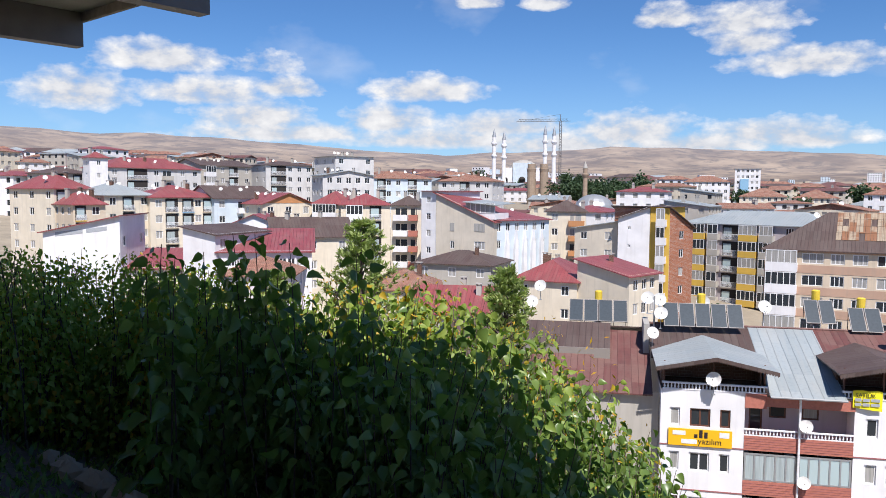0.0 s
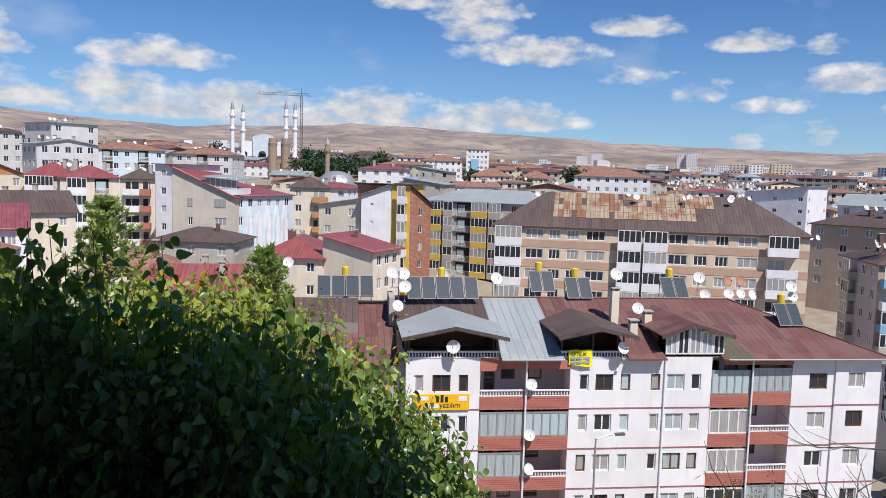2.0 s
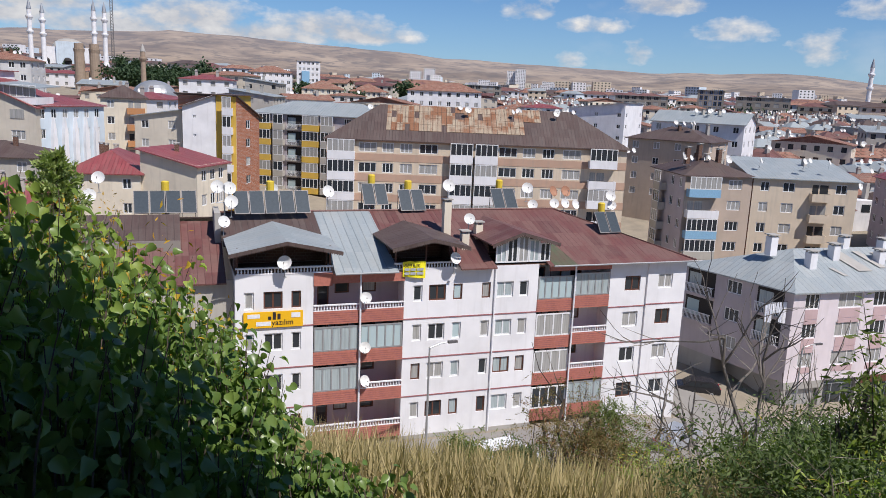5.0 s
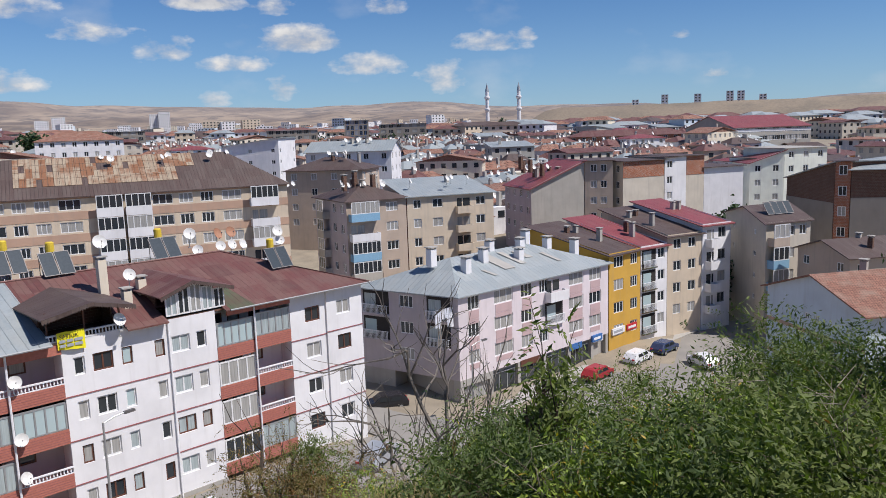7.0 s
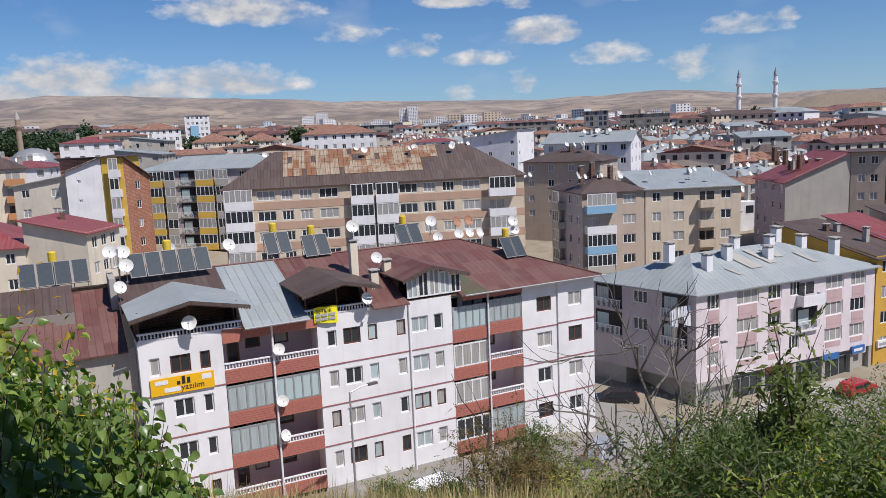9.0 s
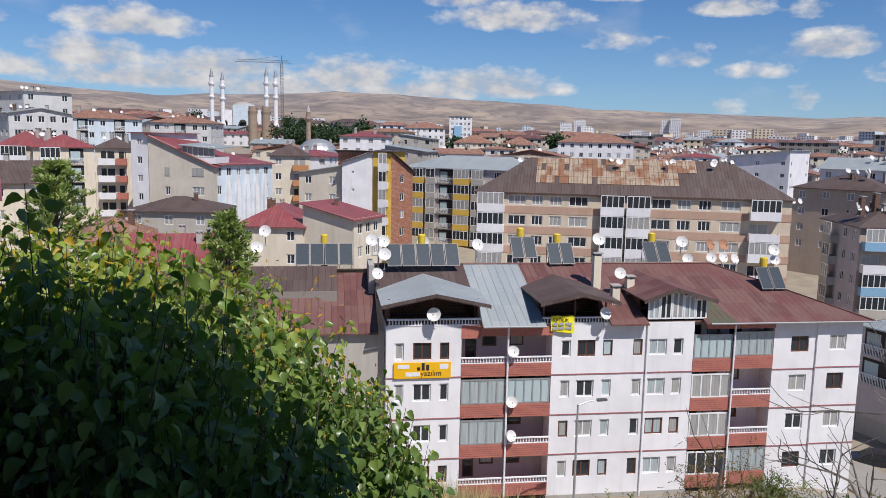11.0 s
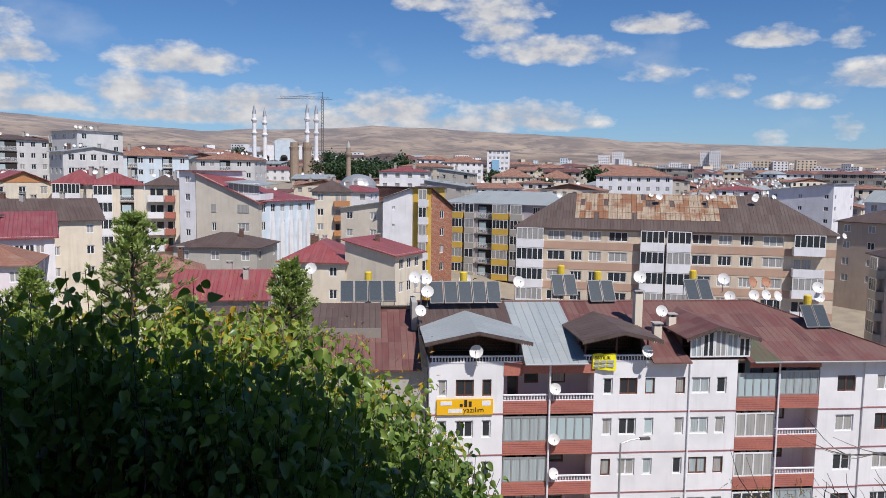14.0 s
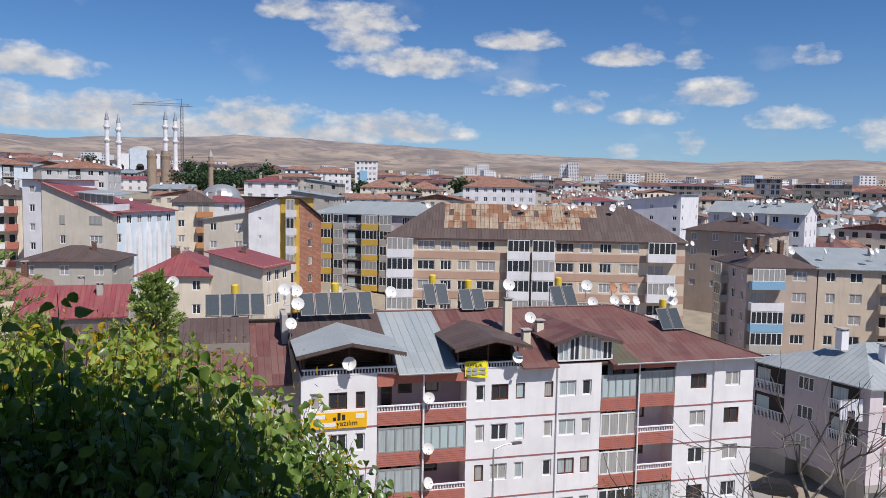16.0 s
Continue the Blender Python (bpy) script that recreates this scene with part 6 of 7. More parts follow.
def town_prototypes():
    rng = random.Random(11)
    walls = ["white", "cream", "greige", "white", "grey", "bluewhite", "offwhite", "white", "tan", "orange", "offwhite", "greige", "grey", "cream"]
    roofs = ["red", "terracotta", "maroon", "brown", "steel", "red", "maroon", "terracotta", "brown", "maroon", "terracotta", "brown", "red", "terracotta"]
    for i in range(14):
        L, W, n = rng.uniform(10, 19), rng.uniform(9, 13), rng.choice((2, 3, 3, 4, 4))
        h = n * 2.85
        f = Frame((-L / 2, -W / 2), (L / 2, -W / 2), W)
        kind = ("hip", "hip", "gable_x", "gable_y", "shed_back")[i % 5]
        rise = rng.uniform(.8, 1.8)
        bm = bmesh.new()
        for o, u, length in ((f.at(0, 0, 0), f.u, L), (f.at(L, 0, 0), f.v, W), (f.at(L, W, 0), -f.u, L), (f.at(0, W, 0), -f.v, W)):
            holes = []
            cols = max(2, int(length / 2.9))
            for k in range(n):
                holes += [(x, x + 1.25, h - 2.85 * (k + 1) + .95, h - 2.85 * (k + 1) + 2.25) for x in spread(length, cols, 1.25)]
            wall_face(bm, o, u, length, -9, h, holes, .18)
        wall = finish(bm, "town_house", walls[i])
        bm = bmesh.new()
        for p in roof_panels(f, kind, h, rise):
            prism(bm, p)
        gable_fill(bm, f, kind, h, rise)
        roof = finish(bm, "roof", roofs[i])
        bm = bmesh.new()
        box(bm, -L / 2 + .18, L / 2 - .18, -W / 2 + .18, W / 2 - .18, -9, h - .05)
        glass = finish(bm, "windows", "pane")
        bm = bmesh.new()
        lathe(bm, [(.5, rise * .2), (.5, rise + .75), (.62, rise + .76), (.62, rise + .9), (.36, rise + .91), (.36, rise + 1.25)], 4)
        chim = finish(bm, "chimney", "concrete")
        PROTO.append((wall.data, roof.data, glass.data, chim.data, h, rise, L, W))
        for o in (wall, roof, glass, chim):
            bpy.data.objects.remove(o)


town_prototypes()
WALL_WORD = ["white", "cream", "beige grey", "white", "grey", "pale blue", "off-white", "white", "tan", "orange", "off-white", "beige grey", "grey", "cream"]
ROOF_WORD = ["red", "clay tile", "maroon", "brown", "grey steel", "red", "maroon", "clay tile", "brown", "maroon", "clay tile", "brown", "red", "clay tile"]


def near_town():
    rng = random.Random(3)
    spots = []
    r = 122.0
    while r < 420:
        step = 15.5 + r * .021
        az = -50.0
        while az < 84:
            a = radians(az + rng.uniform(-.5, .5) * 30 * step / r)
            rr = r + rng.uniform(-.35, .35) * step
            x, y = rr * math.sin(a), rr * math.cos(a)
            az += math.degrees(step / r) * rng.uniform(.85, 1.3)
            if az < -2 and rr < 212 or 36 < y < 47 and x < 120:
                continue
            if any(math.hypot(x - c[0], y - c[1]) < d + 7 for c, d in NAMED) or math.hypot(x + 5, y - 335) < 30:
                continue
            spots.append((x, y))
        r += step * .95
    for x, y in spots:
        k = rng.randrange(len(PROTO))
        wall, roof, glass, chim, h, rise, L, W = PROTO[k]
        g = ground_z(x, y)
        rr = math.hypot(x, y)
        sink = rng.uniform(0, 2.5) + (2.5 if x > 80 else 0)
        if -.19 < math.atan2(x, y) < .02 and rr > 225:
            sink += 5.5
        a = radians(rng.choice((0, 90, 0)) + rng.gauss(-12 if x < 40 else -28, 10))
        ob = new("town_house", wall)
        ob.matrix_world = Matrix.Translation((x, y, g - sink)) @ Matrix.Rotation(a, 4, "Z")
        tagged(ob, f"{WALL_WORD[k]} rendered town house with {ROOF_WORD[k]} roof", "house", "houses of the town")
        instance("roof", roof, ob, Matrix.Identity(4))
        tagged(instance("glazing", glass, ob, Matrix.Identity(4)), kind="stuff")
        if rr < 330:
            for _ in range(2 if rr < 240 else 1):
                instance("chimney", chim, ob, pose(rng.uniform(-.35, .35) * L, rng.uniform(-.25, .25) * W, h, 0, 0, 45))
        if rr < 300 and rng.random() < .75:
            for j in range(rng.choice((1, 2, 3)) if rr < 220 else 1):
                q = ob.matrix_world @ Vector((rng.uniform(-.3, .3) * L, rng.uniform(-.3, .3) * W, h + rise * .45))
                dish(q, rng.uniform(.9, 1.3), "dishwhite", rng.uniform(-15, 45))


near_town()


def far_town():
    """Blocks too far off to be told apart singly."""
    rng = np.random.default_rng(4)
    walls = [[[], []] for _ in range(5)]
    roofs = [[[], []] for _ in range(4)]
    win = [[], []]

    def add(store, vs, fs):
        base = len(store[0])
        store[0].extend(vs)
        store[1].extend([tuple(base + i for i in f) for f in fs])

    def block(x, y, g, L, W, h, a, flat, wm, rm, gap=3.6):
        ca, sa = math.cos(a), math.sin(a)
        P = lambda s, d, z: (x + ca * s - sa * d, y + sa * s + ca * d, z)
        c = [(-L / 2, -W / 2), (L / 2, -W / 2), (L / 2, W / 2), (-L / 2, W / 2)]
        add(walls[wm], [P(*q, g - 4) for q in c] + [P(*q, g + h) for q in c], [(0, 1, 5, 4), (1, 2, 6, 5), (2, 3, 7, 6), (3, 0, 4, 7), (4, 5, 6, 7)])
        if not flat:
            o = .6
            e = [(s * (1 + o / abs(s)), d * (1 + o / abs(d))) for s, d in c]
            add(roofs[rm], [P(*q, g + h) for q in e] + [P(-L / 4, 0, g + h + 2), P(L / 4, 0, g + h + 2)], [(0, 1, 5, 4), (1, 2, 5), (2, 3, 4, 5), (3, 0, 4)])
        n = max(1, int(h / 3))
        for k in range(n):
            z = g + h - 3 * k - 2.1
            m = max(2, int(L / gap))
            for i in range(m):
                s = -L / 2 + L * (i + .5) / m
                add(win, [P(s - .8, -W / 2 - .06, z), P(s + .8, -W / 2 - .06, z), P(s + .8, -W / 2 - .06, z + 1.4), P(s - .8, -W / 2 - .06, z + 1.4)], [(0, 1, 2, 3)])
    for i in range(6500):
        r = math.sqrt(rng.uniform(420 ** 2, 2250 ** 2)) if i > 2200 else rng.uniform(420, 1000)
        az = radians(rng.uniform(-48, 82))
        x, y = r * math.sin(az), r * math.cos(az)
        deg = math.degrees(az)
        if deg > 46 and r > 800 or (deg < -20 and r > 1500 and rng.random() < .5):
            continue
        if any(math.hypot(x - c[0], y - c[1]) < d + 8 for c, d in NAMED[-24:]):
            continue
        if noise.noise(Vector((x / 260, y / 260, 2))) < -.32:
            continue
        low = -11 < deg < 1 and r < 620
        if low and rng.random() < .6:
            continue
        tall = r > 900 and rng.random() < (.10 if deg > 0 else .2)
        h = rng.uniform(12, 26) if tall else rng.uniform(3, 6) if low else rng.uniform(5, 12)
        block(x, y, ground_z(x, y), rng.uniform(11, 24), rng.uniform(9, 14), h, rng.normal(-.25 - az * .3, .4), tall, int(rng.choice((0, 0, 1, 2, 2, 3, 4))), int(rng.integers(4)))
    # small roofs packed between the nearer houses
    spots = [o.matrix_world.translation for o in scene.objects if o.name.startswith("town_house")]
    dots, pots = [[], []], [[], []]

    def ornament(x, y, z, r):
        a = rng.uniform(-.6, .6)
        ring = [(x + r * math.cos(k * math.pi / 3) * math.cos(a), y + r * math.cos(k * math.pi / 3) * math.sin(a) + .35 * r * math.sin(k * math.pi / 3), z + r * math.sin(k * math.pi / 3)) for k in range(6)]
        add(dots, ring + [(x, y + .25, z)], [(i, (i + 1) % 6, 6) for i in range(6)])

    for i in range(2600):
        r, az = 150 + 330 * rng.uniform() ** .8, radians(rng.uniform(16, 66))
        x, y = r * math.sin(az), r * math.cos(az)
        if any(math.hypot(x - c[0], y - c[1]) < d + 3 for c, d in NAMED) or any(abs(x - p.x) + abs(y - p.y) < 12 for p in spots):
            continue
        g = ground_z(x, y)
        h = rng.uniform(2.2, 5.4)
        block(x, y, g, rng.uniform(7, 12), rng.uniform(6, 9), h, rng.normal(-.4, .35), rng.random() < .12, int(rng.choice((0, 0, 1, 1, 2, 3, 4))), int(rng.integers(4)))
        for _ in range(int(rng.integers(0, 3))):
            ornament(x + rng.uniform(-3, 3), y + rng.uniform(-2, 2), g + h + 2.4, rng.uniform(.45, .75))
        px, py = x + rng.uniform(-2.5, 2.5), y + rng.uniform(-2, 2)
        q = [(px - .4, py - .4), (px + .4, py - .4), (px + .4, py + .4), (px - .4, py + .4)]
        add(pots, [(a, b, g + h) for a, b in q] + [(a, b, g + h + 2.9) for a, b in q], [(0, 1, 5, 4), (1, 2, 6, 5), (2, 3, 7, 6), (3, 0, 4, 7), (4, 5, 6, 7)])
    # a cluster of towers, and blocks on the plateau
    for deg, r, h in ((17, 1500, 34), (18, 1520, 40), (24.0, 1700, 46), (24.6, 1690, 50), (26.6, 1500, 26), (28, 1480, 28), (22, 1500, 24), (58, 1250, 7), (60, 1250, 11), (62.2, 1250, 10), (64.3, 1260, 12), (65.0, 1260, 12), (66.4, 1270, 8), (75, 1250, 9), (77, 1240, 9)):
        if deg > 50:
            r, h = r * .73, h
        x, y = r * math.sin(radians(deg)), r * math.cos(radians(deg))
        block(x, y, ground_z(x, y), 22 if deg < 50 else 7.5, 9, h, -radians(deg), True, 0, 0, 3.6 if deg < 50 else 6)
    root = empty("far_town", (0, 0, 0), "pale apartment blocks of the distant town", "town", kind="stuff")
    for store, mats, nm in ((walls, ("white", "cream", "white", "beige", "bluewhite"), "walls"), (roofs, ("terracotta", "maroon", "steel", "brown"), "roofs"), ([win], ("pane",), "windows"), ([dots], ("dishwhite",), "dishes"), ([pots], ("concrete",), "chimneys")):
        for (vs, fs), mat in zip(store, mats):
            me = bpy.data.meshes.new(nm)
            me.from_pydata(vs, [], fs)
            me.uv_layers.new(name="UVMap")
            me.materials.append(M[mat])
            ob = new(nm, me)
            ob.parent = root
            tagged(ob, kind="stuff")


far_town()


# ---- terrace, canopy, street ----
def canopy():
    def deck(name, label, a, b, z, back, beams, posts):
        root = empty(name, (0, 0, 0), label, "roof")
        a, b = Vector(a), Vector(b)
        u = (b - a).normalized()
        n = Vector((u.y, -u.x))
        L = (b - a).length
        q = Matrix(((u.x, n.x, 0, a.x), (u.y, n.y, 0, a.y), (0, 0, 1, 0), (0, 0, 0, 1)))
        bm = bmesh.new()
        box(bm, 0, L, 0, back, z + .16, z + .28, q)
        part("deck", bm, "concrete", root)
        bm = bmesh.new()
        box(bm, 0, L, -.05, 0, z + .04, z + .32, q)
        part("fascia", bm, "deadwood", root)
        for x in beams:
            bm = bmesh.new()
            box(bm, x - .1, x + .1, -.02, back, z - .28, z + .16, q)
            part("beam", bm, "iron", root)
        for x, d in posts:
            bm = bmesh.new()
            p = q @ Vector((x, d, 0))
            box(bm, x - .09, x + .09, d - .09, d + .09, ground_z(p.x, p.y) - .2, z + .16, q)
            part("post", bm, "deadwood", root)
        return q

    deck("shelter_roof", "weathered grey eave and beam of a garden shelter", (-8.9, 10.15), (-4.7, 7.875), 2.25, 3.4, (1.35, 4.3), ((.3, 3.2), (4.4, 3.2)))
    # unseen roof, added to cast shade over the nearest bushes
    q = deck("terrace_roof", "unseen flat roof added to shade the near bushes", (-7.2, 7.15), (4.18, .42), 2.7, 7.0, (.4, 4.4, 8.6, 12.6), ((.4, 6.2), (12.4, 6.2)))
    # unseen wall, added behind the viewpoint to help shade it
    w = empty("shelter_wall", (0, 0, 0), "unseen plain rendered wall added behind the terrace", "wall", kind="structure")
    bm = bmesh.new()
    box(bm, 0, 13.3, 7.1, 7.35, -2.2, 2.85, q)
    part("wall", bm, "grey", w)


canopy()


def road():
    m, t, b = material("pale_asphalt")
    p = place_node(t)
    n1, n2 = noise_node(t, .25, 6, p), noise_node(t, 7, 4, p)
    c = mix_rgb(t, steps(t, n1.outputs["Fac"], .35, .7), (.27, .25, .225), (.20, .185, .17))
    c = mix_rgb(t, math_node(t, "MULTIPLY", n2.outputs["Fac"], .4), c, (.31, .295, .27))
    link(t, c, b.inputs["Base Color"])
    b.inputs["Roughness"].default_value = .92
    verts, faces = [], []
    xs, ys = np.arange(-30, 131, 2.5), np.arange(37.5, 70, 1.5)
    for x in xs:
        for y in ys:
            verts.append((x, y, max(ground_z(x, y), ground_z(x, min(y, 49))) + .05))
    ny = len(ys)
    for i in range(len(xs) - 1):
        for j in range(ny - 1):
            x, y = xs[i], ys[j]
            if y > 48.2 and not (36 <= x < 52):
                continue
            k = i * ny + j
            faces.append((k, k + ny, k + ny + 1, k + 1))
    me = bpy.data.meshes.new("road")
    me.from_pydata(verts, [], faces)
    me.materials.append(m)
    tagged(new("road", me), "pale worn asphalt street along the houses", "road", kind="structure")
    bm = bmesh.new()
    for i in range(24):
        x = 51 + i * 2
        z = ground_z(x + 1, 47)
        box(bm, x, x + 2, 49.6, 52.2, z - .3, z + .17)
    ob = finish(bm, "pavement", "concrete")
    tagged(ob, "pale concrete pavement with raised kerb", "pavement", kind="structure")


road()


def car(p, turn, mat, label, van=False):
    root = empty("parked_car", (p[0], p[1], ground_z(p[0], p[1]) + .06), label, "car", "parked cars")
    root.rotation_euler = (0, 0, radians(turn))
    L, H = (4.6, 1.9) if van else (4.2, 1.45)
    prof = [(-L / 2, .35), (-L / 2, .8), (-L / 2 + .15, .95), (-L / 2 + .55, H - .1), (-L / 2 + .9, H), (.6, H), (1.25, .95), (L / 2 - .1, .8), (L / 2, .6), (L / 2, .35)]
    if van:
        prof = [(-L / 2, .35), (-L / 2, 1.0), (-L / 2 + .1, H - .1), (-L / 2 + .3, H), (.9, H), (1.5, 1.1), (L / 2 - .1, .95), (L / 2, .7), (L / 2, .35)]
    bm = bmesh.new()
    rings = []
    for y, k in ((-.85, .96), (-.8, 1), (.8, 1), (.85, .96)):
        rings.append([bm.verts.new((x * k, y * (1 - .14 * max(0, z - .9) / .6), z)) for x, z in prof])
    for a, b in zip(rings, rings[1:]):
        for i in range(len(prof)):
            j = (i + 1) % len(prof)
            bm.faces.new((a[i], a[j], b[j], b[i]))
    bm.faces.new(rings[0][::-1])
    bm.faces.new(rings[-1])
    part("body", bm, mat, root)
    for y in (-.84, .84):
        bm = bmesh.new()
        s = 1 if y > 0 else -1
        for xa, xb in ((-1.35, -.35), (-.25, .75)):
            zt = H - .15
            yt = y * (1 - .14 * (zt - .9) / .6) + .02 * s
            vs = [(xa, y + .02 * s, .95), (xb + .12, y + .02 * s, .95), (xb - .1, yt, zt), (xa + .1, yt, zt)]
            vs = vs if s < 0 else vs[::-1]
            bm.faces.new([bm.verts.new(v) for v in vs])
        part("side_window", bm, "carglass", root)
    bm = bmesh.new()
    a, b = (.62, H - .06), (1.22, .98)
    if van:
        a, b = (.92, H - .06), (1.47, 1.14)
    bm.faces.new([bm.verts.new(v) for v in ((a[0] + .05, -.68, a[1]), (b[0] + .05, -.76, b[1]), (b[0] + .05, .76, b[1]), (a[0] + .05, .68, a[1]))])
    part("windscreen", bm, "carglass", root)
    for x in (-1.3, 1.3):
        for y in (-.8, .8):
            bm = bmesh.new()
            tube(bm, [(x, y - .1, .31), (x, y + .1, .31)], .31, .31, 16)
            wheel = part("wheel", bm, "tyre", root)
            bm = bmesh.new()
            tube(bm, [(x, y - .11, .31), (x, y + .11, .31)], .18, .18, 12)
            part("rim", bm, "galva", wheel)
    for y in (-.6, .6):
        bm = bmesh.new()
        box(bm, L / 2 - .12, L / 2 + .01, y - .17, y + .17, .62, .76)
        part("headlight", bm, "paper", root)
        bm = bmesh.new()
        box(bm, -L / 2 - .01, -L / 2 + .1, y - .15, y + .15, .7, .86)
        part("tail_light", bm, "signred", root)


car((19.5, 44.2), 8, "carwhite", "white delivery van parked below the house", True)
car((33.2, 44.2), 24, "carsilver", "silver hatchback parked on the street")
car((45.2, 57.6), 150, "cardark", "black saloon parked beside the pink house")
car((67.6, 48.4), 2, "carred", "red car parked by the shops")
car((75.6, 48.3), 2, "carwhite", "white car parked by the shops")
car((81.0, 48.0), 2, "carblue", "dark blue car parked by the shops")
car((78.8, 41.9), 62, "carwhite", "white car standing on the street")


def street_lamp(x, y, h, turn):
    root = empty("street_lamp", (x, y, ground_z(x, y)), "grey steel street lamp with single arm", "street lamp", "street lamps")
    bm = bmesh.new()
    tube(bm, [(0, 0, 0), (0, 0, h * .5), (0, 0, h)], .1, .06, 8)
    part("pole", bm, "galva", root)
    bm = bmesh.new()
    c, s = math.cos(radians(turn)), math.sin(radians(turn))
    tube(bm, [(0, 0, h - .05), (c * .7, s * .7, h + .15), (c * 1.4, s * 1.4, h + .2)], .045, .04, 6)
    arm = part("arm", bm, "galva", root)
    bm = bmesh.new()
    q = Matrix.Translation((c * 1.4, s * 1.4, h + .2)) @ Matrix.Rotation(radians(turn), 4, "Z")
    box(bm, -.1, .55, -.12, .12, -.08, .06, q)
    part("head", bm, "iron", arm)


street_lamp(14.2, 45.0, 8.6, 8)
street_lamp(47.5, 48.0, 7.8, 0)


# ---- leaves and plants ----
LEAF = {
    # points of half a blade and midrib: x, along, fold
    "heart": ([(0, 0, 0), (-.27, .05, .09), (-.38, .30, .17), (-.25, .66, .07), (0, 1, -.3), (.25, .66, .03), (.38, .30, .13), (.27, .05, .09), (0, .5, -.04)],
              [(0, 8, 2, 1), (8, 4, 3, 2), (8, 6, 5, 4), (0, 7, 6, 8)]),
    "slim": ([(0, 0, 0), (-.16, .45, .04), (0, 1, -.05), (.16, .45, .04)], [(0, 3, 2, 1)]),
    "needle": ([(-.02, 0, 0), (.02, 0, 0), (0, 1, -.05)], [(0, 1, 2)]),
}


def leaf_mesh(name, shape, base, along, size, rng, mat, parent, label="", roll=None):
    """One mesh of many leaves: base points, directions, sizes."""
    pts, faces = LEAF[shape]
    pts = np.array(pts)
    n = len(base)
    d = along / np.linalg.norm(along, axis=1, keepdims=True)
    up = np.array([0, 0, 1.0]) + rng.normal(0, .8 if roll is None else roll, (n, 3))
    side = np.cross(d, up)
    side /= np.linalg.norm(side, axis=1, keepdims=True) + 1e-9
    nor = np.cross(side, d)
    size = np.asarray(size)[:, None, None]
    v = base[:, None] + size * (pts[None, :, 0:1] * side[:, None] + pts[None, :, 1:2] * d[:, None] + pts[None, :, 2:3] * nor[:, None])
    k = len(pts)
    loops = np.concatenate([np.array(f) for f in faces])
    lens = np.array([len(f) for f in faces])
    me = bpy.data.meshes.new(name)
    me.vertices.add(n * k)
    me.vertices.foreach_set("co", v.reshape(-1))
    allloops = (np.arange(n)[:, None] * k + loops[None]).reshape(-1)
    me.loops.add(len(allloops))
    me.loops.foreach_set("vertex_index", allloops.astype(np.int32))
    tot = np.tile(lens, n)
    me.polygons.add(len(tot))
    me.polygons.foreach_set("loop_start", np.concatenate([[0], np.cumsum(tot)[:-1]]).astype(np.int32))
    me.update(calc_edges=True)
    me.materials.append(M[mat])
    ob = new(name, me)
    ob.parent = parent
    tagged(ob, label, kind="stuff")
    return ob


def stems_object(name, lines, r0, r1, mat, parent, n=4):
    bm = bmesh.new()
    for pts in lines:
        tube(bm, pts, r0, r1, n)
    return tagged(part(name, bm, mat, parent), kind="stuff")


FRONT_TOP = [(-60, -3.4), (-14, -2.85), (-7.7, -2.36), (-3.7, -2.02), (1.4, -1.4), (5.7, -1.1), (10, -.95), (14.3, -.76), (20.5, -.64), (28, -.56), (45, -.5), (70, -.5)]
BACK_DIP = [(-14, 31), (-9.3, 26.4), (-8, 23.6), (-5.3, 21.6), (-3.5, 18.4), (.4, 15.2), (2, 13), (5, 11.2), (10, 9), (14.4, 7.4), (20.5, 7.8), (26.4, 7.6), (28.6, 6.2), (31.8, 5.1), (36.8, 4.4), (45, 4)]


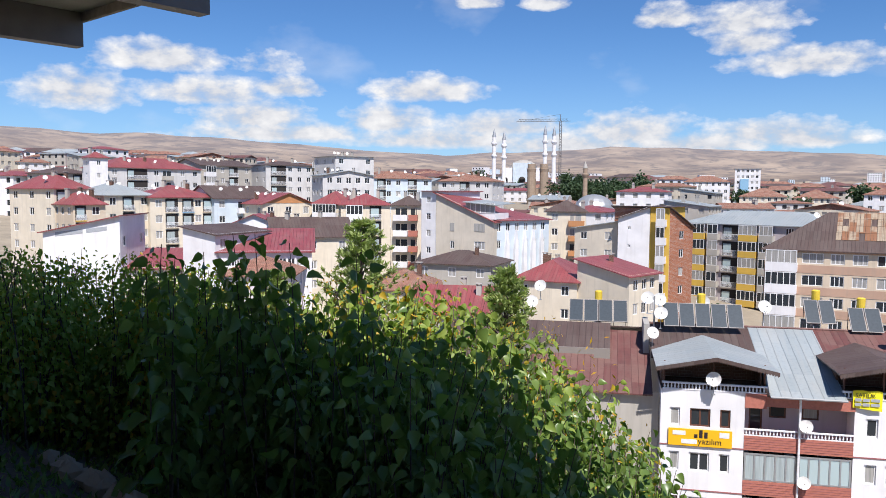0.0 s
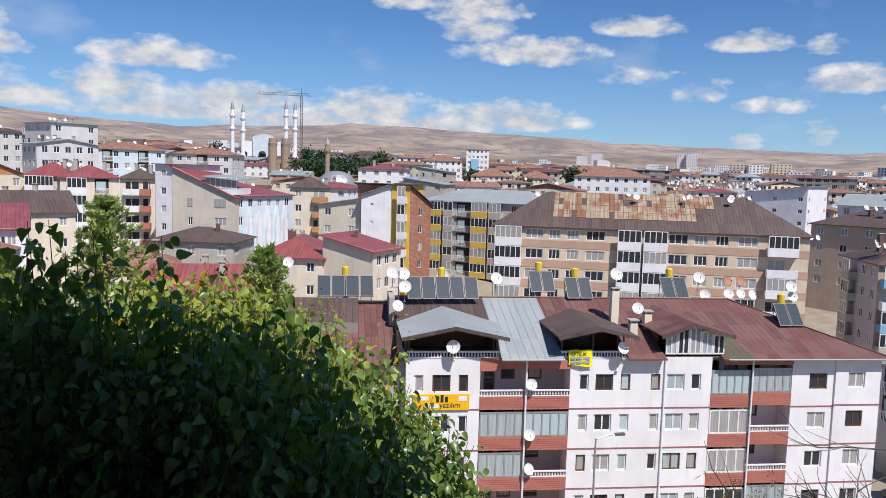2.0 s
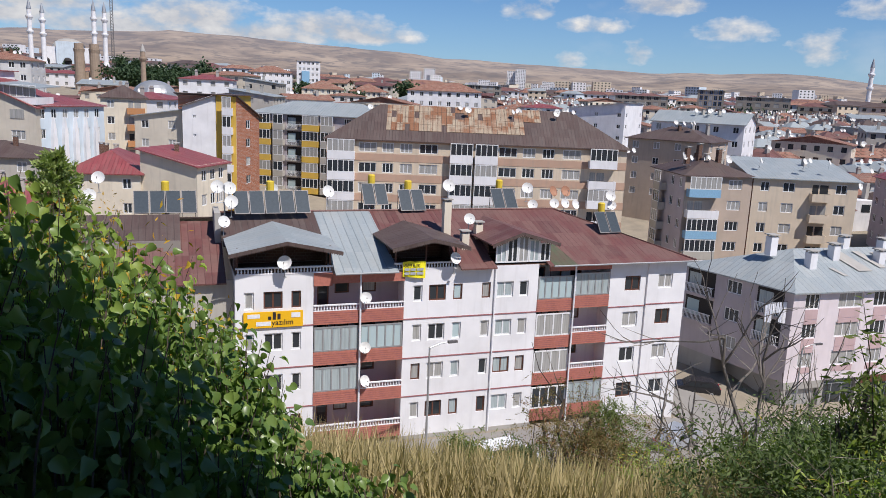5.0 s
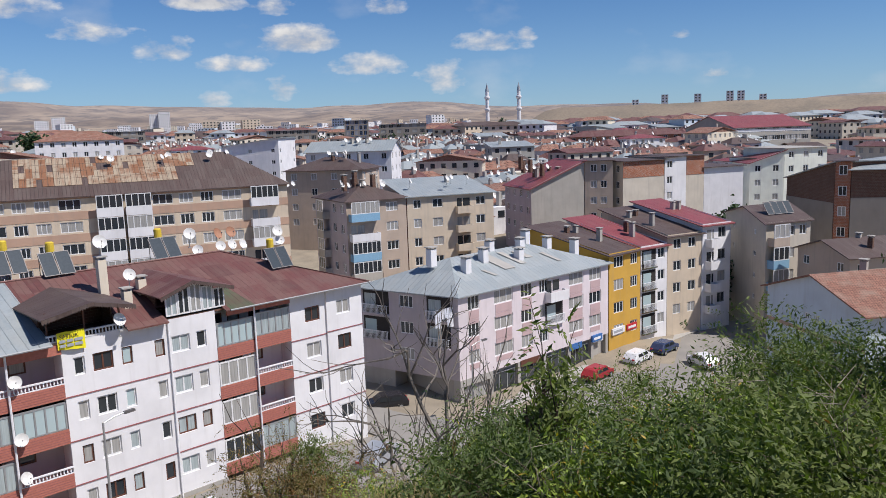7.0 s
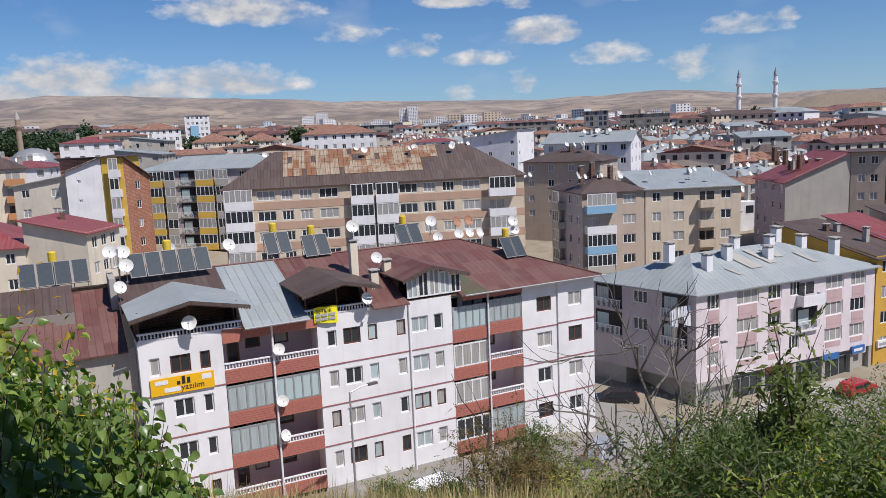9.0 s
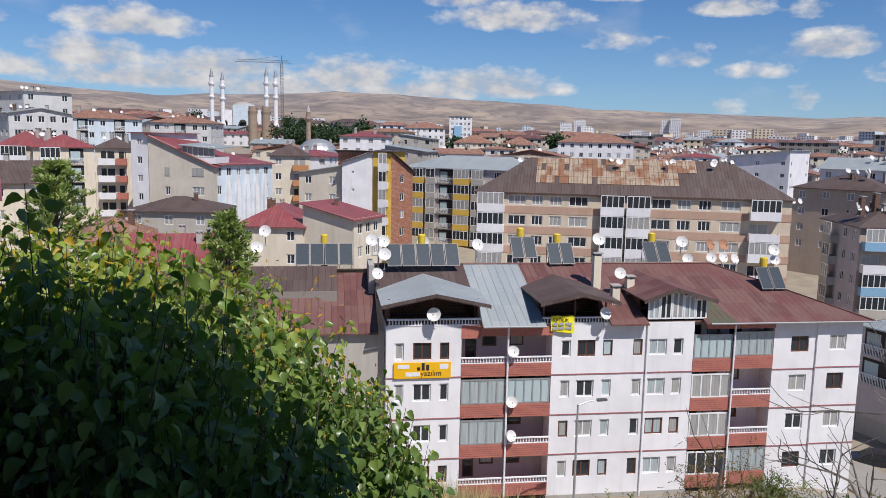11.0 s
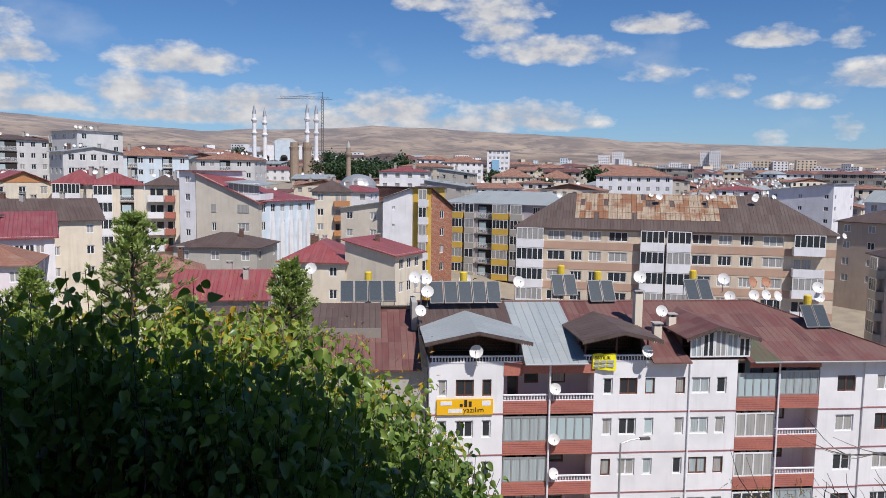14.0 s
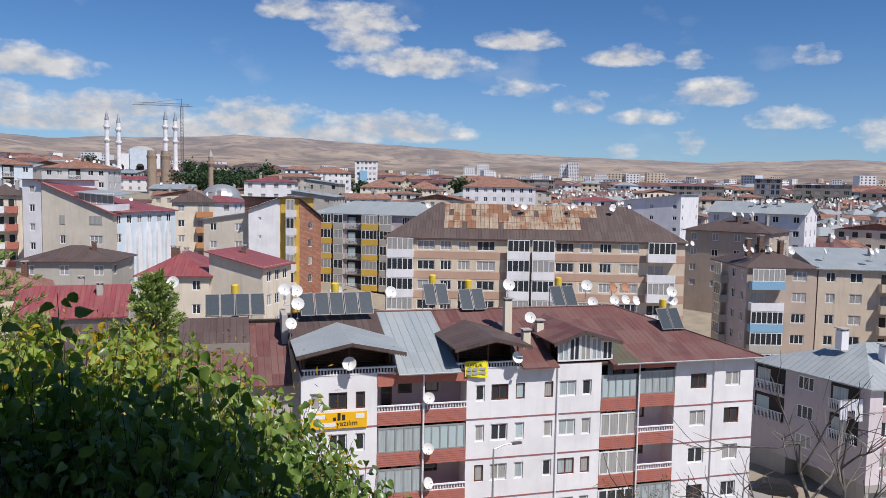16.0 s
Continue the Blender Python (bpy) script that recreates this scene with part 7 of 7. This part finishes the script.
def broadleaf(cx, cy, stems, spread_r, top, seed, mat="leaf_dark", size=(.07, .135), flowers=False, lean=.12, spikes=0.0, label="dense broad-leaved bush with heart-shaped leaves"):
    rng = np.random.default_rng(seed)
    root = empty("bush", (cx, cy, ground_z(cx, cy)), label, "bush", "bushes on the bank")
    z0 = root.location.z
    lines, base, along, sizes, fl = [], [], [], [], []
    for _ in range(stems):
        a, r = rng.uniform(0, 2 * math.pi), spread_r * math.sqrt(rng.uniform())
        x, y = r * math.cos(a), r * math.sin(a)
        h = max(.5, top(cx + x, cy + y) - ground_z(cx + x, cy + y)) * rng.uniform(.62, 1.04)
        if rng.uniform() < spikes:
            h *= 1.2
        g = ground_z(cx + x, cy + y) - z0
        dx, dy = rng.normal(0, lean, 2) * h
        P = [np.array((x + dx * t * t, y + dy * t * t, g + h * t)) for t in np.linspace(0, 1, 6)]
        lines.append([tuple(p) for p in P])
        k = int(h / (.014 if size[1] < .1 else .033))
        for i in range(k):
            t = (i + rng.uniform(-.3, .3)) / k
            if t < .12 and rng.uniform() < .7:
                continue
            p = np.array((x + dx * t * t, y + dy * t * t, g + h * max(0, t)))
            ang = i * 2.4 + rng.normal(0, .5)
            out = np.array((math.cos(ang), math.sin(ang), 0))
            pet = rng.uniform(.03, .15) * (1.15 - .5 * t) * (2.6 if size[1] < .1 else 1)
            base.append(p + out * pet + np.array((0, 0, .02)))
            along.append(out * rng.uniform(.5, 1) + np.array((0, 0, rng.uniform(-1.25, .05))))
            sizes.append(rng.uniform(*size) * (1.1 - .35 * t))
        if flowers and rng.uniform() < .4:
            for _ in range(16):
                fl.append(P[-1] + rng.normal(0, .07, 3) * (1, 1, 1.6))
    stems_object("stem", lines, .009, .0025, "bark", root)
    leaf_mesh("leaves", "heart", np.array(base), np.array(along), sizes, rng, mat, root)
    if fl:
        fl = np.array(fl)
        leaf_mesh("blossom", "slim", fl, rng.normal(0, 1, fl.shape), rng.uniform(.03, .06, len(fl)), rng, "flower", root)
    return root


EYE0 = (-.85, .5)


def yaw_of(x, y):
    return -math.degrees(math.atan2(x - EYE0[0], y - EYE0[1]))


def front_top(x, y):
    d = math.hypot(x - EYE0[0], y - EYE0[1])
    return table_at(FRONT_TOP, yaw_of(x, y)) * (d / 4.3 if d > 4.3 else 1)


def back_top(x, y):
    d = math.hypot(x - EYE0[0], y - EYE0[1])
    return .1 - d * math.tan(radians(table_at(BACK_DIP, yaw_of(x, y))))


def place(yaw, d):
    return EYE0[0] - d * math.sin(radians(yaw)), EYE0[1] + d * math.cos(radians(yaw))


seed = 20
for yaw, d, n, r in ((-9, 4.5, 46, .5), (-4, 4.2, 50, .5), (3, 3.6, 52, .6), (9, 3.4, 50, .6), (15, 3.6, 50, .6), (20, 4.2, 50, .65), (1, 4.7, 52, .6), (8, 4.5, 52, .6), (14, 4.7, 52, .65), (-5, 5.2, 40, .55), (25, 5.2, 46, .6), (29, 6.2, 40, .7)):
    x, y = place(yaw, d * 1.28)
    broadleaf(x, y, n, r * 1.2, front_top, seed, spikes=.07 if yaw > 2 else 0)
    seed += 1
for yaw, d, n, r in ((-7, 5.9, 40, .6), (-2, 6.2, 50, .7), (4, 6.0, 54, .75), (10, 6.2, 56, .8), (17, 6.4, 56, .8), (0, 7.6, 54, .9), (7, 7.8, 60, .95), (14, 8.0, 60, 1.0), (22, 7.6, 60, 1.0), (29, 7.8, 64, 1.0), (35, 8.2, 66, 1.1), (41, 8.4, 66, 1.1), (47, 7.8, 60, 1.1), (38, 10.5, 70, 1.3), (30, 10.5, 66, 1.3)):
    x, y = place(yaw, d)
    broadleaf(x, y, n, r, back_top, seed, "leaf_dark" if yaw < 5 and d < 6.5 else "leaf_sunlit", (.045, .08) if yaw > 28 else (.07, .125), 0 < yaw < 25, .1, label="sunlit yellow-green bush with small yellow blossom")
    seed += 1

# tall stalks that stand out of the shaded front: yaw, height of the tip
for yaw, tip in ((23, -.36), (17.3, -.4), (12, -.66), (7.8, -.56), (28.9, -.24), (26.4, -.3), (14.5, -.34), (31, -.3), (20.3, -.3), (33, -.36), (24.6, -.38)):
    x, y = place(yaw, 5.2)
    broadleaf(x, y, 3 if yaw > 24 else 2, .14, lambda a, b: tip + .05, seed, size=(.09, .16), lean=.03, label="tall dark stalk with large drooping leaves")
    seed += 1


def shrub(x, y, height, width, seed, mat, count, dense=1.0, label="green feathery-leaved shrub on the bank", leaf=(.035, .07), bare=False, name="shrub"):
    """Limbs that fork, with sprays of narrow leaflets along the twigs."""
    rng = np.random.default_rng(seed)
    root = empty(name, (x, y, ground_z(x, y) - .05), label, "shrub" if name == "shrub" else "tree", "shrubs on the bank")
    limbs, twigs = [], []
    for _ in range(7 if not bare else 4):
        a, lean = rng.uniform(0, 2 * math.pi), rng.uniform(.15, .95)
        tip = np.array((math.cos(a) * width * .5 * lean, math.sin(a) * width * .5 * lean, height * rng.uniform(.6, .9) * (1.05 - .3 * lean)))
        P = [tip * t + rng.normal(0, (.06 if bare else .03) * height, 3) * (0 < t < 1) for t in np.linspace(0, 1, 5)]
        limbs.append([tuple(p) for p in P])
        for j in range(9):
            t = rng.uniform(.3, 1)
            p = tip * t
            q = p + rng.normal(0, 1, 3) * (.22 * width, .22 * width, .16 * height) + np.array((0, 0, .12 * height))
            mid = (p + q) / 2 + rng.normal(0, .03 * height, 3)
            twigs.append([tuple(p), tuple(mid), tuple(q)])
            if bare:
                for _ in range(3):
                    s = mid + (q - mid) * rng.uniform()
                    twigs.append([tuple(s), tuple(s + rng.normal(0, .09 * height, 3) + np.array((0, 0, .05 * height)))])
    wood = "deadwood" if bare else "bark"
    thick = .011 if bare else .022
    stems_object("limb", limbs, thick * height, thick * .35 * height, wood, root, 5)
    fine = .003 if bare else .0045
    stems_object("twig", twigs, fine * height, fine * .33 * height, wood, root, 3)
    if count:
        T = np.array([tw[:3] for tw in twigs if len(tw) == 3])
        p = np.exp(rng.normal(0, 1.0, len(T)))
        pick = rng.choice(len(T), size=count // 9, p=p / p.sum())
        t = rng.uniform(.1, 1.15, (len(pick), 1))
        c = T[pick, 1] + (T[pick, 2] - T[pick, 1]) * t + rng.normal(0, 1, (len(pick), 3)) * (.09 * width, .09 * width, .06 * height)
        axis = rng.normal(0, 1, (len(pick), 3)) + (0, 0, -.25)
        axis /= np.linalg.norm(axis, axis=1, keepdims=True)
        sprig = np.repeat(c, 9, 0) + np.repeat(axis, 9, 0) * np.tile(np.linspace(0, .3, 9), len(pick))[:, None]
        side = np.repeat(np.cross(axis, rng.normal(0, 1, axis.shape)), 9, 0) * np.tile((1, -1, 1, -1, 1, -1, 1, -1, 1), len(pick))[:, None]
        along = side + np.repeat(axis, 9, 0) * .6 + rng.normal(0, .15, side.shape)
        leaf_mesh("leaves", "slim", sprig, along, rng.uniform(*leaf, len(sprig)), rng, mat, root)
    return root


EYE7 = (-.7, 1.3)


def place7(yaw, d):
    return EYE7[0] - d * math.sin(radians(yaw)), EYE7[1] + d * math.cos(radians(yaw))


# feathery shrubs on the bank: yaw, distance, top below the eye (degrees), width
SHRUBS = [(-49.5, 11, 22, 2.6), (-54, 10, 20.5, 3.0), (-59, 11, 18.6, 3.2), (-64, 10, 19, 3.2), (-69, 11, 16.4, 3.2), (-73, 9, 13, 3.0), (-78, 9, 11.6, 3.2), (-84, 9, 11.4, 3.2)]
NEAR_SHRUBS = [(-52, 8, 24, 2.5), (-58, 7.6, 22.5, 2.7), (-64, 7.4, 21.5, 2.7), (-70, 7.0, 19, 2.7), (-77, 6.6, 17, 2.7), (-60, 5.8, 28, 2.0), (-67, 5.6, 27, 2.0), (-74, 5.4, 24.5, 2.1), (-53, 6.4, 29, 1.9), (-47, 8.6, 27, 2.0), (-50, 9.6, 23.5, 2.4), (-56, 8.8, 22, 2.6)]
BANK_SHRUBS = [(-47.5, 13.5, 22.5, 2.0), (-42.5, 12.5, 27, 1.6), (-35.5, 20, 23.5, 3.2), (-38, 16, 25, 2.6), (-26, 18, 25.5, 1.8), (-22.5, 18, 25.8, 1.4)]
for k, (yaw, d, dip, w) in enumerate(SHRUBS + NEAR_SHRUBS + BANK_SHRUBS + [(-30.5, 22, 19.8, 3.6), (-32, 19, 23.5, 3.0)]):
    x, y = place7(yaw, d)
    h = max(.9, -.28 - d * math.tan(radians(dip)) - ground_z(x, y))
    dry = k >= 26
    shrub(x, y, h, w, 100 + k, "leaf_dry" if dry else ("leaf_feather", "leaf_deep", "leaf_feather", "leaf_sunlit", "leaf_deep")[k % 5], 19000 if d < 12 else 12000, leaf=(.042, .085) if d < 12 else (.06, .12),
          label="rusty green shrub among dry grass" if dry else "green feathery-leaved shrub on the bank")
# the near plume, and bare wood
x, y = place7(-51.5, 8.2)
shrub(x, y, -.28 - 8.2 * math.tan(radians(15.0)) - ground_z(x, y), .85, 140, "leaf_feather", 2600, leaf=(.07, .14), label="slender feathery sapling standing above the shrubs")


def bare_tree(x, y, h, seed):
    """A leafless tree: a trunk that forks into crooked limbs, branches and twigs."""
    rng = np.random.default_rng(seed)
    root = empty("bare_tree", (x, y, ground_z(x, y) - .1), "bare grey tree with forked crooked limbs", "tree", "bare trees on the bank")
    sets = [[], [], [], []]

    def grow(p, d, length, level):
        pts, q, way = [tuple(p)], p.copy(), d.copy()
        for _ in range(4):
            way = way + rng.normal(0, .16, 3) + (0, 0, .05)
            way /= np.linalg.norm(way)
            q = q + way * length / 4
            pts.append(tuple(q))
        sets[level].append(pts)
        if level < 3:
            for k in range((4, 5, 5)[level]):
                at = np.array(pts[(4, 3, 2, 4, 3)[k]])
                side = way + rng.normal(0, .55, 3) + (0, 0, .12)
                grow(at, side / np.linalg.norm(side), length * rng.uniform(.5, .72), level + 1)

    grow(np.zeros(3), np.array((.05, 0, 1.0)), h * .42, 0)
    for name, lines, r0, r1, n in zip(("trunk", "limb", "branch", "twig"), sets, (.16, .09, .045, .022), (.1, .045, .02, .008), (8, 6, 4, 3)):
        stems_object(name, lines, r0, r1, "greybark", root, n)


for yaw, d, dip, k in ((-42.6, 27, 13.0, 5), (-40.9, 28, 14.5, 8)):
    x, y = place7(yaw, d)
    bare_tree(x, y, (-.28 - d * math.tan(radians(dip)) - ground_z(x, y)) * 1.3, k)
for k, (yaw, d, dip, w) in enumerate(((-39, 15, 23, 3.0), (-44, 11, 26.5, 2.2), (-35, 17, 25, 2.6), (-30, 17, 26.0, 2.0), (-46, 7.2, 29, 1.8), (-55, 6.0, 24, 1.8), (-63, 6.2, 19, 1.6), (-71, 6.0, 15.5, 1.6), (-40, 10, 26, 2.4))):
    x, y = place7(yaw, d)
    top = -.28 - d * math.tan(radians(dip))
    shrub(x, y, max(1.2, top - ground_z(x, y)), w, 162 + k, "leaf_dry", 300, bare=True, label="leafless grey branches of a dead shrub")


def dry_grass():
    rng = np.random.default_rng(9)
    n = 40000
    yaw, d = np.radians(rng.uniform(-50, -2, n)), 6.5 + 24 * rng.uniform(0, 1, n) ** 1.1
    x, y = EYE7[0] - d * np.sin(yaw), EYE7[1] + d * np.cos(yaw)
    keep = np.array([noise.noise(Vector((a * .35, b * .35, 0))) > -.25 for a, b in zip(x, y)])
    x, y = x[keep], y[keep]
    z = np.array([ground_z(a, b) for a, b in zip(x, y)])
    base = np.stack([x, y, z - .03], 1)
    along = rng.normal(0, .28, base.shape) + (0, 0, 1)
    ob = leaf_mesh("dry_grass", "needle", base, along, rng.uniform(.35, .95, len(base)), rng, "straw", None, "tall dry straw-coloured grass on the bank")
    tagged(ob, category="grass")
    n = 5000
    yaw, d = np.radians(rng.uniform(24, 56, n)), 3.0 + 6 * rng.uniform(0, 1, n)
    x, y = EYE0[0] - d * np.sin(yaw), EYE0[1] + d * np.cos(yaw)
    base = np.stack([x, y, [ground_z(a, b) - .02 for a, b in zip(x, y)]], 1)
    ob = leaf_mesh("weeds", "slim", base, rng.normal(0, .5, base.shape) + (0, 0, .8), rng.uniform(.05, .12, n), rng, "leaf_dark", None, "low green weeds between stones")
    tagged(ob, category="weeds")


dry_grass()


def pine(x, y, top, width, seed):
    rng = np.random.default_rng(seed)
    g = ground_z(x, y)
    h = top - g
    root = empty("pine_tree", (x, y, g), "young yellow-green pine with tufted branches", "tree", "pines below the terrace")
    stems_object("trunk", [[(0, 0, -.2), (.05, 0, h * .5), (0, 0, h)]], .14, .02, "bark", root, 8)
    limbs, base, along = [], [], []
    z = h - .15
    k = 0
    while z > h * .3:
        t = (h - z) / h
        reach = min(width * .5, .12 + (h - z) * .46)
        for j in range(5):
            if rng.uniform() < .1:
                continue
            a = j * 1.257 + k * .5 + rng.normal(0, .25)
            d = np.array((math.cos(a), math.sin(a), rng.uniform(.35, .8)))
            tip = np.array((0, 0, z)) + d * reach * rng.uniform(.5, 1.3)
            limbs.append([(0, 0, z), tuple(tip)])
            for s in np.linspace(.35, 1, 7):
                c = np.array((0, 0, z)) * (1 - s) + tip * s + rng.normal(0, .05, 3)
                m = 15
                base.append(np.tile(c, (m, 1)) + rng.normal(0, .03, (m, 3)))
                along.append(rng.normal(0, .6, (m, 3)) + d * .8 + (0, 0, .5))
        z -= .22
        k += 1
    stems_object("branch", limbs, .025, .008, "bark", root, 4)
    base, along = np.concatenate(base), np.concatenate(along)
    leaf_mesh("needles", "slim", base, along, rng.uniform(.1, .2, len(base)), rng, "needle", root)


pine(-7.7, 21.3, -.75, 2.6, 1)
pine(-3.4, 20.4, -1.95, 1.7, 2)
pine(-5.6, 18.6, -2.6, 1.8, 3)
pine(-10.6, 22.0, -2.4, 2.2, 4)


def far_tree(x, y, h, w, seed, mat="farleaf"):
    rng = np.random.default_rng(seed)
    g = ground_z(x, y)
    root = empty("tree", (x, y, g), "dark green broad-crowned town tree", "tree", "town trees")
    stems_object("trunk", [[(0, 0, -1), (0, 0, h * .6)]], .3, .12, "bark", root, 6)
    n = 900
    lobes = rng.normal(0, 1, (7, 3)) * (w * .22, w * .22, h * .12) + (0, 0, h * .66)
    c = lobes[rng.integers(7, size=n)] + rng.normal(0, 1, (n, 3)) * (w * .15, w * .15, h * .1)
    leaf_mesh("crown", "heart", c, rng.normal(0, 1, (n, 3)), rng.uniform(.6, 1.3, n) * max(.6, h / 11), rng, mat, root)


k = 300
rng0 = random.Random(8)
for i in range(32):
    far_tree(-17 + i * 1.15 + rng0.uniform(-1, 1), 316 + rng0.uniform(0, 26), rng0.uniform(8, 11.5), rng0.uniform(8, 11), k + i)
for i, (x, y, h) in enumerate(((84, 288, 13), (87, 291, 12), (52, 330, 10), (14.5, 121, 5), (96, 60, 6), (104, 53, 9), (105.5, 52, 8), (126, 62, 8), (60, 270, 9), (-78, 120, 6), (-90, 540, 14), (130, 350, 12), (340, 300, 14), (-30, 540, 14), (-20, 530, 12))):
    far_tree(x, y, h, h * .7, 400 + i)


def town_greenery():
    """Small dark crowns between the distant houses."""
    rng = np.random.default_rng(31)
    pts = []
    while len(pts) < 1500:
        r, az = 350 + 1200 * rng.uniform() ** 1.3, radians(rng.uniform(-45, 43))
        x, y = r * math.sin(az), r * math.cos(az)
        if noise.noise(Vector((x / 120, y / 120, 5))) > -.05:
            pts.append((x, y, ground_z(x, y) + rng.uniform(2, 6)))
    c = np.repeat(np.array(pts), 16, 0)
    c = c + rng.normal(0, 1, c.shape) * (1.7, 1.7, 1.5)
    ob = leaf_mesh("distant_trees", "heart", c, rng.normal(0, 1, c.shape), rng.uniform(1.0, 2.0, len(c)), rng, "farleaf", None, "dark green trees scattered between distant houses")
    ob["category"] = "trees"


town_greenery()


def stone_edging():
    """Rough stones along the garden path."""
    rng = random.Random(6)
    for i in range(34):
        t = i / 33
        x, y = place(39.5 - 7.5 * t + rng.uniform(-.7, .7), 6.4 - 2.3 * t + rng.uniform(-.08, .08))
        bm = bmesh.new()
        bmesh.ops.create_icosphere(bm, subdivisions=1, radius=rng.uniform(.055, .105))
        for v in bm.verts:
            v.co *= 1 + .6 * noise.noise(v.co * 14 + Vector((i * 3.1, 0, 0)))
            v.co.z *= 1.15
        ob = finish(bm, "edging_stone", "fieldstone")
        ob.location = (x, y, ground_z(x, y) + .03)
        tagged(ob, "rough grey stone edging the garden path", "stone", "path edging stones")


stone_edging()
